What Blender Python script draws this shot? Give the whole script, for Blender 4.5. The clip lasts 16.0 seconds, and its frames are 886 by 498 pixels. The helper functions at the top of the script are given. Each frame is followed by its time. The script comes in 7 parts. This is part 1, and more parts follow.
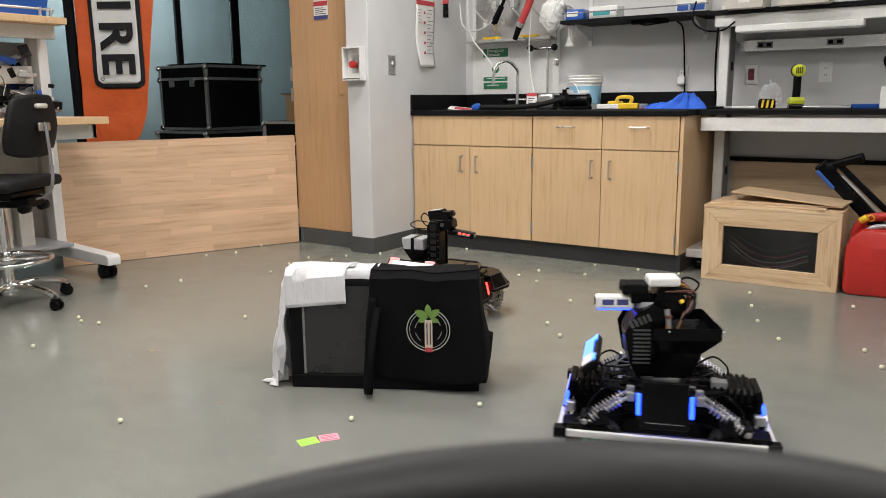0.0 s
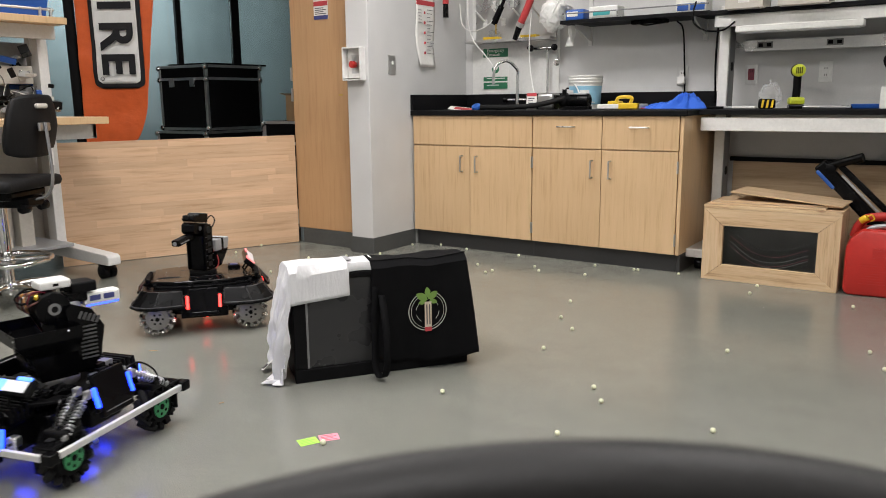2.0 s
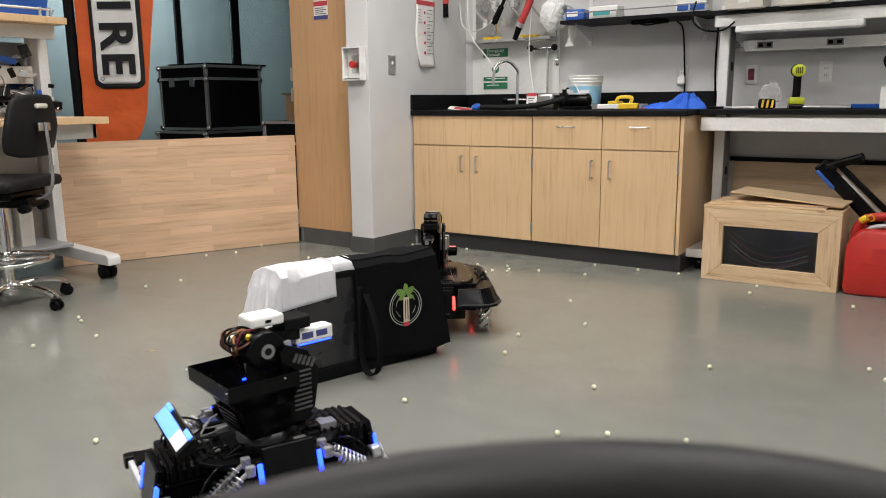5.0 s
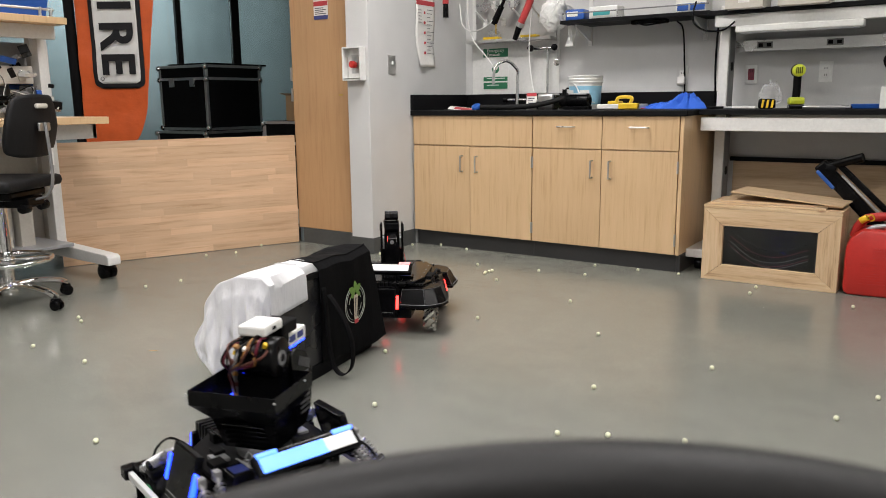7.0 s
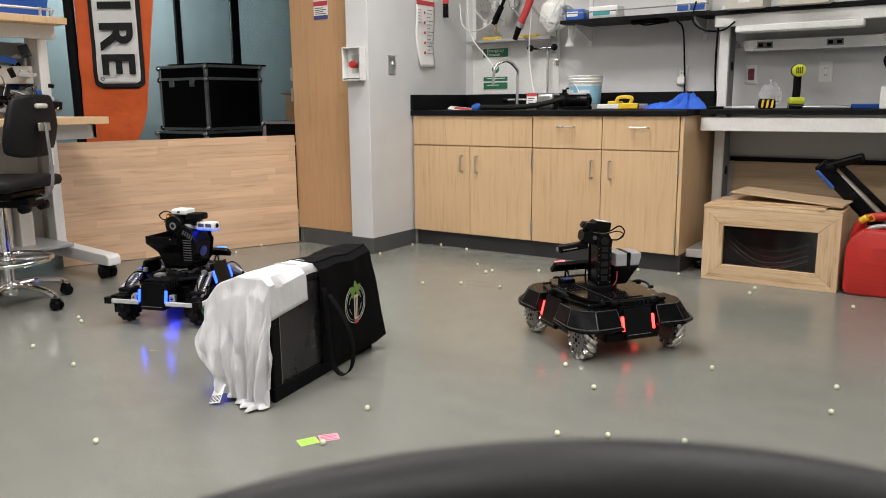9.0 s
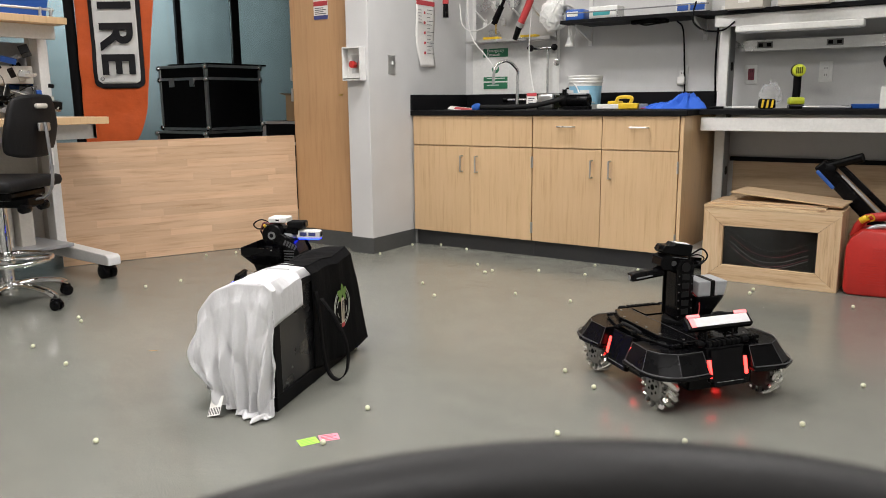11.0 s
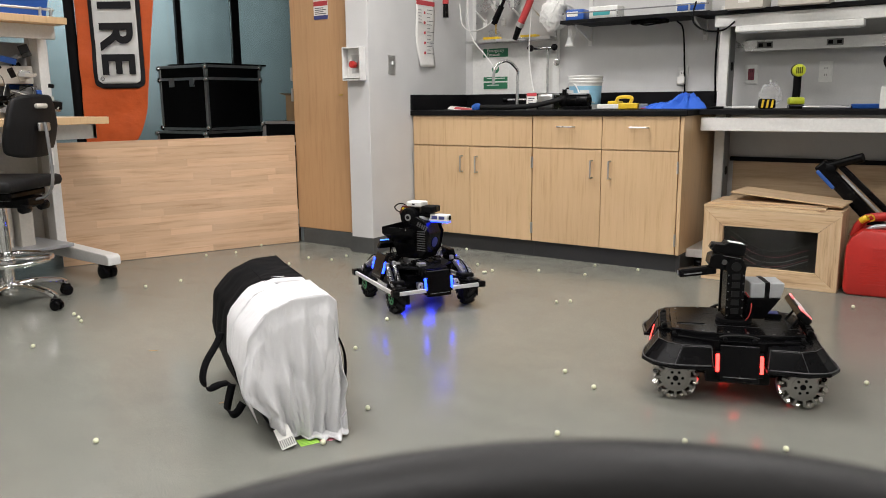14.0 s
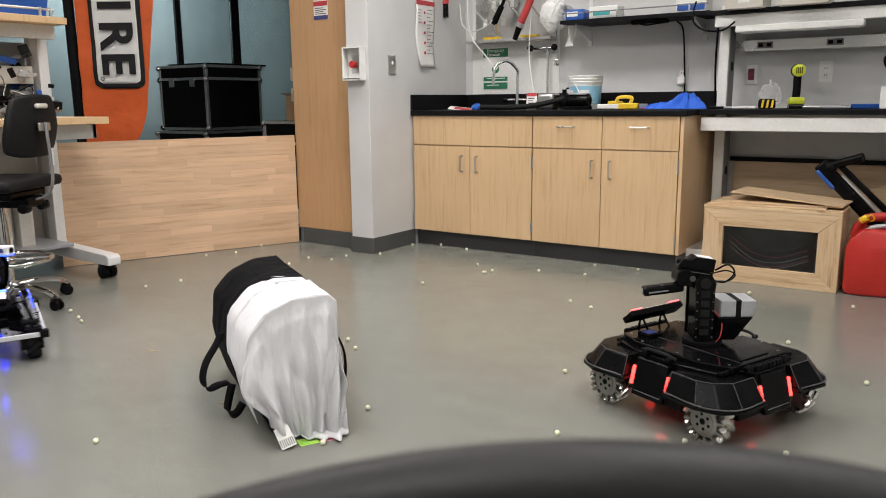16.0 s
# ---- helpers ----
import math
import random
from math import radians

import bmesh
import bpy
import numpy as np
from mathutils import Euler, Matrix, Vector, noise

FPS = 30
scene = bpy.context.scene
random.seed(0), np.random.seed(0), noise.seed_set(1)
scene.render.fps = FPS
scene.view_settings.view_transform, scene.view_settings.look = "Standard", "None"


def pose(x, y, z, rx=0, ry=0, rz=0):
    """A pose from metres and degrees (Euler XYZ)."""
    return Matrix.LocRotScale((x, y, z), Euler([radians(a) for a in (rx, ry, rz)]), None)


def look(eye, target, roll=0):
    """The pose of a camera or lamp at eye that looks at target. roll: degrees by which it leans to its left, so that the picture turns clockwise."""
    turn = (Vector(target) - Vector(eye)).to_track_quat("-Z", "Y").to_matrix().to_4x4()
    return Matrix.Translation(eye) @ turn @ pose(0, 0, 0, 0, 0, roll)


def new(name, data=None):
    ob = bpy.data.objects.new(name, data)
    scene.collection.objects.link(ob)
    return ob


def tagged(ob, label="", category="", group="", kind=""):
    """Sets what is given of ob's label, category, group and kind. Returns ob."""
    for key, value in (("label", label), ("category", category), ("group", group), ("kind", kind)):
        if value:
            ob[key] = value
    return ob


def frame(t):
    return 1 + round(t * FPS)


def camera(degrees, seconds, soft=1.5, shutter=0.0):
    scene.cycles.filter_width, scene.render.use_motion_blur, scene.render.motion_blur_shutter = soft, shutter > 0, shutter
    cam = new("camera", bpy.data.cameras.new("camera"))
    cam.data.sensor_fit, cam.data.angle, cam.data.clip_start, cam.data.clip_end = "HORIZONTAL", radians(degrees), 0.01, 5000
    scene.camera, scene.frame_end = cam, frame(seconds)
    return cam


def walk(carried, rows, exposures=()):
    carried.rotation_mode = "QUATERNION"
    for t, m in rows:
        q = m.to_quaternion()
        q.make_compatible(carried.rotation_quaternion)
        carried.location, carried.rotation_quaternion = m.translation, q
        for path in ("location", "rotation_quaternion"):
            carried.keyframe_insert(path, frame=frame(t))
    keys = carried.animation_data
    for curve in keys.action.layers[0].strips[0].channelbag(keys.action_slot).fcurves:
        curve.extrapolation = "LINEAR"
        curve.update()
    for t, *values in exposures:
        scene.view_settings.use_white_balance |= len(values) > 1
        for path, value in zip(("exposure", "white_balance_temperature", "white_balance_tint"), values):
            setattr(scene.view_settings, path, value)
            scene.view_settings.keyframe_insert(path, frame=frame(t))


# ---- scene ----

cam = camera(59.48, 16.0, soft=0.5, shutter=0.16)
EYE = Vector((3.1553, -4.3233, 0.9824))
cam.data.dof.use_dof, cam.data.dof.focus_distance, cam.data.dof.aperture_fstop = True, 3.2, 8.0
CAM_POSE = look(EYE, EYE + 4.0 * Vector((-0.55131, 0.81277, -0.18829)), -0.613)
walk(cam, [(0.0, CAM_POSE), (16.0, CAM_POSE)], [(0.0, 0.0), (16.0, 0.0)])

# ---- light ----
world = bpy.data.worlds.new("world")
scene.world = world
world.use_nodes = True
world.node_tree.nodes["Background"].inputs[0].default_value = (0.75, 0.8, 0.85, 1)
world.node_tree.nodes["Background"].inputs[1].default_value = 0.05

CEILING_Z = 2.95
PANELS = [(0.9, -1.05, 39), (3.6, -1.25, 8), (0.9, -3.0, 34), (3.5, -3.0, 29), (0.9, -5.2, 32), (3.3, -5.2, 34), (-1.3, -3.0, 20)]


def panel_lamp(x, y, watts, sx=1.2, sy=0.6, z=CEILING_Z - 0.045, colour=(1.0, 0.965, 0.985), turn=0):
    data = bpy.data.lights.new("ceiling_lamp", "AREA")
    data.shape, data.size, data.size_y, data.energy, data.color = "RECTANGLE", sx, sy, watts, colour
    data.spread = radians(155)
    ob = new("ceiling_lamp", data)
    ob.matrix_world = pose(x, y, z, 0, turn, 0)


for px_, py_, watts_ in PANELS:
    panel_lamp(px_, py_, watts_)
# added corridor fill, aimed at the far wall to keep glare off the floor
panel_lamp(-3.72, 1.0, 38, 0.2, 1.6, 2.55, (0.85, 0.95, 1.0), 70)


# ---- materials ----
def shader(name):
    m = bpy.data.materials.new(name)
    m.use_nodes = True
    t = m.node_tree
    return m, t, t.nodes["Principled BSDF"], t.nodes.new("ShaderNodeTexCoord").outputs["Object"]


def mapped(t, coord, scale):
    n = t.nodes.new("ShaderNodeMapping")
    n.inputs["Scale"].default_value = scale
    t.links.new(coord, n.inputs["Vector"])
    return n.outputs["Vector"]


def noise_tex(t, vec, scale, detail=4.0, rough=0.55):
    n = t.nodes.new("ShaderNodeTexNoise")
    n.inputs["Scale"].default_value, n.inputs["Detail"].default_value, n.inputs["Roughness"].default_value = scale, detail, rough
    t.links.new(vec, n.inputs["Vector"])
    return n.outputs["Fac"]


def ramp(t, fac, stops):
    n = t.nodes.new("ShaderNodeValToRGB")
    el = n.color_ramp.elements
    while len(el) < len(stops):
        el.new(0.5)
    for e, (pos, c) in zip(el, stops):
        e.position, e.color = pos, (*c, 1)
    t.links.new(fac, n.inputs["Fac"])
    return n.outputs["Color"]


def mix(t, a, b, fac, mode="MIX"):
    n = t.nodes.new("ShaderNodeMix")
    n.data_type, n.blend_type = "RGBA", mode
    for sock, v in ((n.inputs[0], fac), (n.inputs[6], a), (n.inputs[7], b)):
        if isinstance(v, (float, int)):
            sock.default_value = v
        elif isinstance(v, tuple):
            sock.default_value = (*v, 1)
        else:
            t.links.new(v, sock)
    return n.outputs[2]


def bump(t, bsdf, fac, strength, dist=0.002):
    n = t.nodes.new("ShaderNodeBump")
    n.inputs["Strength"].default_value, n.inputs["Distance"].default_value = strength, dist
    t.links.new(fac, n.inputs["Height"])
    t.links.new(n.outputs["Normal"], bsdf.inputs["Normal"])


def to_range(t, fac, lo, hi):
    n = t.nodes.new("ShaderNodeMapRange")
    n.inputs["From Min"].default_value, n.inputs["From Max"].default_value = 0.3, 0.7
    n.inputs["To Min"].default_value, n.inputs["To Max"].default_value = lo, hi
    t.links.new(fac, n.inputs["Value"])
    return n.outputs["Result"]


def plain(name, colour, rough=0.5, metal=0.0, vary=0.12, grain=60.0, relief=0.08, coat=0.0, spec=0.5):
    """A painted, moulded or metal surface: two scales of tone, uneven gloss, slight relief."""
    m, t, b, co = shader(name)
    big, fine = noise_tex(t, co, 5.0), noise_tex(t, co, grain, 3.0)
    dark = tuple(c * (1 - vary) for c in colour)
    light = tuple(min(1.0, c * (1 + vary * 0.6)) for c in colour)
    c1 = ramp(t, big, [(0.3, dark), (0.7, light)])
    c2 = ramp(t, fine, [(0.3, (0.88, 0.88, 0.88)), (0.7, (1, 1, 1))])
    t.links.new(mix(t, c1, c2, 0.7, "MULTIPLY"), b.inputs["Base Color"])
    t.links.new(to_range(t, big, max(0.03, rough - 0.07), min(1, rough + 0.09)), b.inputs["Roughness"])
    b.inputs["Metallic"].default_value = metal
    b.inputs["Coat Weight"].default_value = coat
    b.inputs["Specular IOR Level"].default_value = spec
    if relief:
        bump(t, b, fine, relief)
    return m


def glow(name, colour, strength, base=(0.8, 0.8, 0.8)):
    m, t, b, co = shader(name)
    b.inputs["Base Color"].default_value = (*base, 1)
    b.inputs["Roughness"].default_value = 0.35
    b.inputs["Emission Color"].default_value = (*colour, 1)
    b.inputs["Emission Strength"].default_value = strength
    return m


def wood(name, pale, mid, dark, along, rough=0.42, knots=False, coat=0.15, per_object=0.0):
    """Sawn or veneered wood; along: the axis of the grain."""
    m, t, b, co = shader(name)
    stretch = [14.0, 14.0, 14.0]
    stretch["xyz".index(along)] = 0.9
    grain = noise_tex(t, mapped(t, co, stretch), 3.0, 6.0, 0.62)
    fine_s = [140.0, 140.0, 140.0]
    fine_s["xyz".index(along)] = 5.0
    fine = noise_tex(t, mapped(t, co, fine_s), 2.0, 3.0)
    broad = noise_tex(t, co, 1.7, 2.0)
    c = ramp(t, grain, [(0.3, dark), (0.47, mid), (0.72, pale)])
    c = mix(t, c, ramp(t, fine, [(0.3, (0.84, 0.82, 0.78)), (0.7, (1, 1, 1))]), 0.8 if rough > 0.5 else 0.22, "MULTIPLY")
    c = mix(t, c, ramp(t, broad, [(0.3, (0.86, 0.85, 0.83)), (0.7, (1.0, 1.0, 1.0))]), 0.7, "MULTIPLY")
    if per_object:
        info = t.nodes.new("ShaderNodeObjectInfo")
        c = mix(t, c, ramp(t, info.outputs["Random"], [(0.0, (1 - per_object, 1 - per_object * 1.1, 1 - per_object * 1.25)), (1.0, (1, 1, 1))]), 1.0, "MULTIPLY")
    if knots:
        v = t.nodes.new("ShaderNodeTexVoronoi")
        v.inputs["Scale"].default_value = 4.2
        t.links.new(mapped(t, co, (1.0, 1.0, 1.6)), v.inputs["Vector"])
        c = mix(t, c, ramp(t, v.outputs["Distance"], [(0.05, (0.32, 0.2, 0.12)), (0.13, (1, 1, 1))]), 0.9, "MULTIPLY")
    t.links.new(c, b.inputs["Base Color"])
    t.links.new(to_range(t, grain, rough - 0.06, rough + 0.08), b.inputs["Roughness"])
    b.inputs["Coat Weight"].default_value = coat
    b.inputs["Coat Roughness"].default_value = 0.3
    bump(t, b, fine, 0.06, 0.001)
    return m


def floor_material():
    """Ground and sealed concrete: pale and dark aggregate specks, faint scuffs, a waxed gloss."""
    m, t, b, co = shader("sealed_concrete")
    big = noise_tex(t, co, 0.8, 5.0, 0.6)
    mid = noise_tex(t, co, 6.0, 5.0, 0.6)
    scuff = noise_tex(t, mapped(t, co, (2.2, 9.0, 1.0)), 1.6, 6.0, 0.7)
    grit = noise_tex(t, co, 420.0, 2.0, 0.8)
    c = ramp(t, big, [(0.3, (0.168, 0.17, 0.15)), (0.7, (0.2, 0.203, 0.182))])
    c = mix(t, c, ramp(t, mid, [(0.3, (0.93, 0.935, 0.925)), (0.7, (1.04, 1.04, 1.03))]), 0.8, "MULTIPLY")
    c = mix(t, c, ramp(t, scuff, [(0.3, (0.93, 0.93, 0.92)), (0.6, (1, 1, 1)), (0.74, (1.1, 1.1, 1.08))]), 0.7, "MULTIPLY")
    c = mix(t, c, ramp(t, grit, [(0.32, (0.5, 0.5, 0.49)), (0.5, (0.99, 0.99, 0.99)), (0.68, (1.52, 1.51, 1.46))]), 0.9, "MULTIPLY")
    for scale, colour, edge in ((150.0, (0.42, 0.41, 0.38), 0.2), (210.0, (2.0, 1.98, 1.88), 0.17), (60.0, (1.7, 1.68, 1.58), 0.07)):
        v = t.nodes.new("ShaderNodeTexVoronoi")
        v.inputs["Scale"].default_value = scale
        t.links.new(co, v.inputs["Vector"])
        c = mix(t, c, ramp(t, v.outputs["Distance"], [(0.0, colour), (edge, colour), (edge + 0.08, (1, 1, 1))]), 0.6, "MULTIPLY")
    t.links.new(c, b.inputs["Base Color"])
    t.links.new(to_range(t, mid, 0.16, 0.24), b.inputs["Roughness"])
    b.inputs["Specular IOR Level"].default_value = 0.5
    bump(t, b, mid, 0.02, 0.002)
    return m


def cloth_material(name, colour, weave=900.0, rough=0.9, sheen=0.2, vary=0.08, spec=0.2, crease=0.004, stretch=(26.0, 26.0, 9.0)):
    """Woven cloth with a fine weave and narrow drawn-out creases."""
    m, t, b, co = shader(name)
    big = noise_tex(t, co, 9.0, 5.0, 0.6)
    folds = noise_tex(t, mapped(t, co, stretch), 1.0, 4.0, 0.55)
    fine = noise_tex(t, co, weave, 2.0)
    t.links.new(ramp(t, big, [(0.3, tuple(c * (1 - vary) for c in colour)), (0.7, colour)]), b.inputs["Base Color"])
    b.inputs["Roughness"].default_value = rough
    b.inputs["Sheen Weight"].default_value = sheen
    b.inputs["Specular IOR Level"].default_value = spec
    bump(t, b, mix(t, folds, fine, 0.06), 0.6, crease)
    return m


def glass_material(name, tint=(0.8, 0.86, 0.86), rough=0.02):
    m, t, b, co = shader(name)
    b.inputs["Base Color"].default_value = (*tint, 1)
    b.inputs["Transmission Weight"].default_value = 1.0
    b.inputs["Roughness"].default_value = rough
    b.inputs["IOR"].default_value = 1.45
    return m


M_FLOOR = floor_material()
M_WALL = plain("painted_wall", (0.6, 0.6, 0.59), 0.55, vary=0.05, grain=160, relief=0.06)
M_CEIL = plain("ceiling_board", (0.78, 0.78, 0.76), 0.8, vary=0.04)
M_FARWALL = plain("blue_grey_wall", (0.29, 0.34, 0.35), 0.6, vary=0.1)
M_BASE = plain("grey_rubber_base", (0.075, 0.078, 0.076), 0.5, vary=0.15, grain=40)
M_DARKTOE = plain("dark_toe_kick", (0.035, 0.035, 0.035), 0.45, vary=0.15)
M_MAPLE = wood("maple_veneer", (0.69, 0.485, 0.28), (0.655, 0.455, 0.257), (0.55, 0.36, 0.19), "z", 0.4, per_object=0.08)
M_DOORWOOD = wood("door_veneer", (0.56, 0.34, 0.175), (0.53, 0.315, 0.155), (0.47, 0.265, 0.125), "z", 0.4)
M_BUTCHER = wood("maple_plank", (0.82, 0.58, 0.39), (0.76, 0.52, 0.335), (0.6, 0.38, 0.225), "x", 0.36, coat=0.3, per_object=0.2)
M_PINE = wood("rough_pine", (0.74, 0.57, 0.375), (0.64, 0.45, 0.265), (0.3, 0.165, 0.075), "x", 0.6, True, 0.0)
M_PINE_UP = wood("rough_pine_upright", (0.74, 0.57, 0.375), (0.64, 0.45, 0.265), (0.3, 0.165, 0.075), "z", 0.6, True, 0.0)
M_PLY = wood("plywood", (0.66, 0.5, 0.33), (0.58, 0.42, 0.26), (0.46, 0.32, 0.18), "x", 0.6, coat=0.0)
M_RESIN = plain("black_epoxy_top", (0.005, 0.005, 0.006), 0.5, vary=0.3, relief=0.03, spec=0.14)
M_STEEL = plain("brushed_steel", (0.62, 0.62, 0.61), 0.3, 1.0, 0.1, 90, 0.05)
M_CHROME = plain("chrome", (0.8, 0.8, 0.8), 0.08, 1.0, 0.04, 30, 0.0)
M_ALU = plain("aluminium", (0.72, 0.72, 0.72), 0.35, 1.0, 0.08, 80, 0.05)
M_WHITEPAINT = plain("white_powder_coat", (0.74, 0.735, 0.71), 0.42, vary=0.05)
M_BEIGE = plain("beige_steel", (0.56, 0.53, 0.47), 0.4, vary=0.06)
M_BLACK = plain("black_plastic", (0.003, 0.003, 0.0034), 0.24, vary=0.3, relief=0.02, spec=0.13)
M_BLACKGLOSS = plain("black_gloss_plastic", (0.004, 0.004, 0.0045), 0.16, vary=0.3, relief=0.02, spec=0.35)
M_BLACKMAT = plain("black_matt_plastic", (0.006, 0.006, 0.0064), 0.5, vary=0.3, spec=0.07)
M_GREYPLASTIC = plain("grey_plastic", (0.2, 0.2, 0.2), 0.5)
M_SILVERBOX = plain("silver_grey_plastic", (0.42, 0.43, 0.44), 0.4, 0.3)
M_WHITEPLASTIC = plain("white_plastic", (0.76, 0.76, 0.73), 0.4, vary=0.04)
M_RUBBER = plain("black_rubber", (0.009, 0.009, 0.009), 0.75, vary=0.25, spec=0.25)
M_REDPLASTIC = plain("red_fuel_plastic", (0.5, 0.025, 0.018), 0.35, vary=0.12, relief=0.05)
M_YELLOW = plain("yellow_plastic", (0.75, 0.5, 0.02), 0.4)
M_LIME = plain("lime_plastic", (0.55, 0.62, 0.03), 0.4)
M_BLUE = plain("blue_plastic", (0.02, 0.1, 0.42), 0.4)
M_TEAL = plain("teal_plastic", (0.05, 0.35, 0.36), 0.4)
M_GREENHUB = plain("green_anodised_hub", (0.06, 0.34, 0.14), 0.35, 0.4)
M_GREENSIGN = plain("green_sign", (0.02, 0.17, 0.08), 0.45)
M_GREENPAPER = plain("green_paper", (0.4, 0.72, 0.1), 0.7)
M_PINKPAPER = plain("pink_paper", (0.8, 0.3, 0.38), 0.7)
M_PAPER = plain("white_paper", (0.78, 0.77, 0.73), 0.8, vary=0.05)
M_INK = plain("dark_ink", (0.05, 0.05, 0.055), 0.7)
M_REDINK = plain("red_ink", (0.5, 0.05, 0.06), 0.7)
M_NAVYINK = plain("navy_ink", (0.05, 0.06, 0.2), 0.7)
M_CARD = plain("cardboard", (0.36, 0.23, 0.12), 0.8, vary=0.12)
M_TSHIRT = cloth_material("white_cotton", (0.63, 0.63, 0.635), 700.0, crease=0.012, stretch=(24.0, 24.0, 7.0))
M_BAG = cloth_material("black_nonwoven", (0.004, 0.004, 0.0045), 500.0, 0.75, 0.0, 0.3, 0.08, 0.006)
M_SEATCLOTH = cloth_material("black_upholstery", (0.008, 0.008, 0.0085), 500.0, 0.6, 0.0, 0.2, 0.2)
M_ORANGE = cloth_material("orange_banner_cloth", (0.66, 0.115, 0.025), 500.0, 0.5, 0.1, 0.14, 0.3, 0.014, (9.0, 9.0, 14.0))
M_BANNERWHITE = cloth_material("white_banner_cloth", (0.74, 0.74, 0.72), 500.0, 0.65, 0.0)
M_BANNERBLACK = cloth_material("black_banner_cloth", (0.015, 0.015, 0.017), 500.0, 0.65, 0.0)
M_BLUECLOTH = cloth_material("blue_jacket_cloth", (0.03, 0.13, 0.62), 400.0, 0.6, 0.1)
M_FILM = plain("white_plastic_film", (0.75, 0.75, 0.72), 0.3, vary=0.08, relief=0.2)
M_THINFILM = plain("thin_clear_film", (0.9, 0.9, 0.9), 0.12, relief=0.1)
M_THINFILM.node_tree.nodes["Principled BSDF"].inputs["Alpha"].default_value = 0.2
M_DEEPRED = plain("deep_red_plastic", (0.16, 0.012, 0.03), 0.4)
M_GLASS = glass_material("clear_glass")
M_DARKGLASS = plain("dark_smoked_glass", (0.01, 0.01, 0.012), 0.06, vary=0.2, relief=0.0)
M_CLEAR = glass_material("clear_plastic", (0.93, 0.94, 0.94), 0.06)
M_PANELGLOW = glow("panel_light", (1.0, 0.955, 0.875), 6.0)
M_BLUEGLOW = glow("blue_led", (0.004, 0.02, 1.0), 17.0, (0.05, 0.08, 0.3))
M_REDGLOW = glow("red_led", (1.0, 0.03, 0.025), 7.0, (0.3, 0.06, 0.05))
M_BLUEBAR = glow("blue_bar_led", (0.02, 0.17, 1.0), 2.4, (0.2, 0.3, 0.6))
M_PINKBAR = glow("red_bar_led", (1.0, 0.12, 0.13), 1.4, (0.7, 0.3, 0.3))
M_WHITEBAR = plain("white_diffuser", (0.74, 0.74, 0.75), 0.35, vary=0.03)
M_SCREEN = glow("blue_screen", (0.05, 0.12, 0.7), 0.12, (0.02, 0.02, 0.05))
M_FOREGROUND = plain("black_chair_foam", (0.012, 0.0117, 0.0114), 0.55, vary=0.35, grain=140, relief=0.3, spec=0.3)
M_ROLLER = plain("bright_steel_roller", (0.74, 0.72, 0.68), 0.22, 1.0, 0.15, 70, 0.05)
M_BAR = plain("raw_aluminium", (0.66, 0.66, 0.65), 0.5, 0.35, 0.1)
M_SPRING = plain("grey_spring_steel", (0.5, 0.5, 0.51), 0.3, 1.0, 0.1)
M_DARKGREEN = plain("dark_green_ink", (0.16, 0.4, 0.05), 0.7)
M_OCHRE = plain("ochre_wire", (0.34, 0.16, 0.04), 0.5)
M_BROWN = plain("brown_wire", (0.1, 0.03, 0.02), 0.5)
M_RIM = plain("worn_steel_rim", (0.36, 0.35, 0.33), 0.38, 1.0, 0.2, 70, 0.1)
# grey of the fender edge highlights; also small screws, seams, dials and slots
M_EDGE = plain("grey_edge_glint_and_trim", (0.075, 0.075, 0.078), 0.4, spec=0.3)
M_PELLET = plain("pale_yellow_pellet", (0.72, 0.73, 0.52), 0.35, vary=0.05)
M_RED = plain("red_rubber_hose", (0.5, 0.05, 0.05), 0.4)
M_BRASS = plain("brass", (0.6, 0.42, 0.14), 0.35, 1.0)


# ---- builders ----
def thing(name, m, label, category, group="", kind=""):
    ob = new(name)
    ob.empty_display_size = 0.1
    ob.matrix_world = m
    return tagged(ob, label, category, group, kind)


def part(name, bm, material, parent=None, label="", smooth=False):
    """Links a bmesh as one mesh object under a thing or a part."""
    me = bpy.data.meshes.new(name)
    bmesh.ops.recalc_face_normals(bm, faces=bm.faces)
    bm.to_mesh(me)
    bm.free()
    if smooth:
        me.shade_smooth()
        me.set_sharp_from_angle(angle=radians(38))
    me.materials.append(material)
    ob = new(name, me)
    if parent is not None:
        ob.parent = parent
    if label:
        ob["label"] = label
    return ob


def solo(name, bm, material, label, category, m=None, group="", kind="", smooth=False):
    ob = part(name, bm, material, None, "", smooth)
    if m is not None:
        ob.matrix_world = m
    return tagged(ob, label, category, group, kind)


def box(x0, x1, y0, y1, z0, z1, bevel=0.0, bm=None, m=None, seg=2):
    bm = bm or bmesh.new()
    mat4 = Matrix.Translation(((x0 + x1) / 2, (y0 + y1) / 2, (z0 + z1) / 2)) @ Matrix.Diagonal((abs(x1 - x0), abs(y1 - y0), abs(z1 - z0), 1))
    if m is not None:
        mat4 = m @ mat4
    vs = bmesh.ops.create_cube(bm, size=1.0, matrix=mat4)["verts"]
    if bevel:
        edges = list({e for v in vs for e in v.link_edges})
        bmesh.ops.bevel(bm, geom=edges, offset=bevel, segments=seg, affect="EDGES", profile=0.5)
    return bm


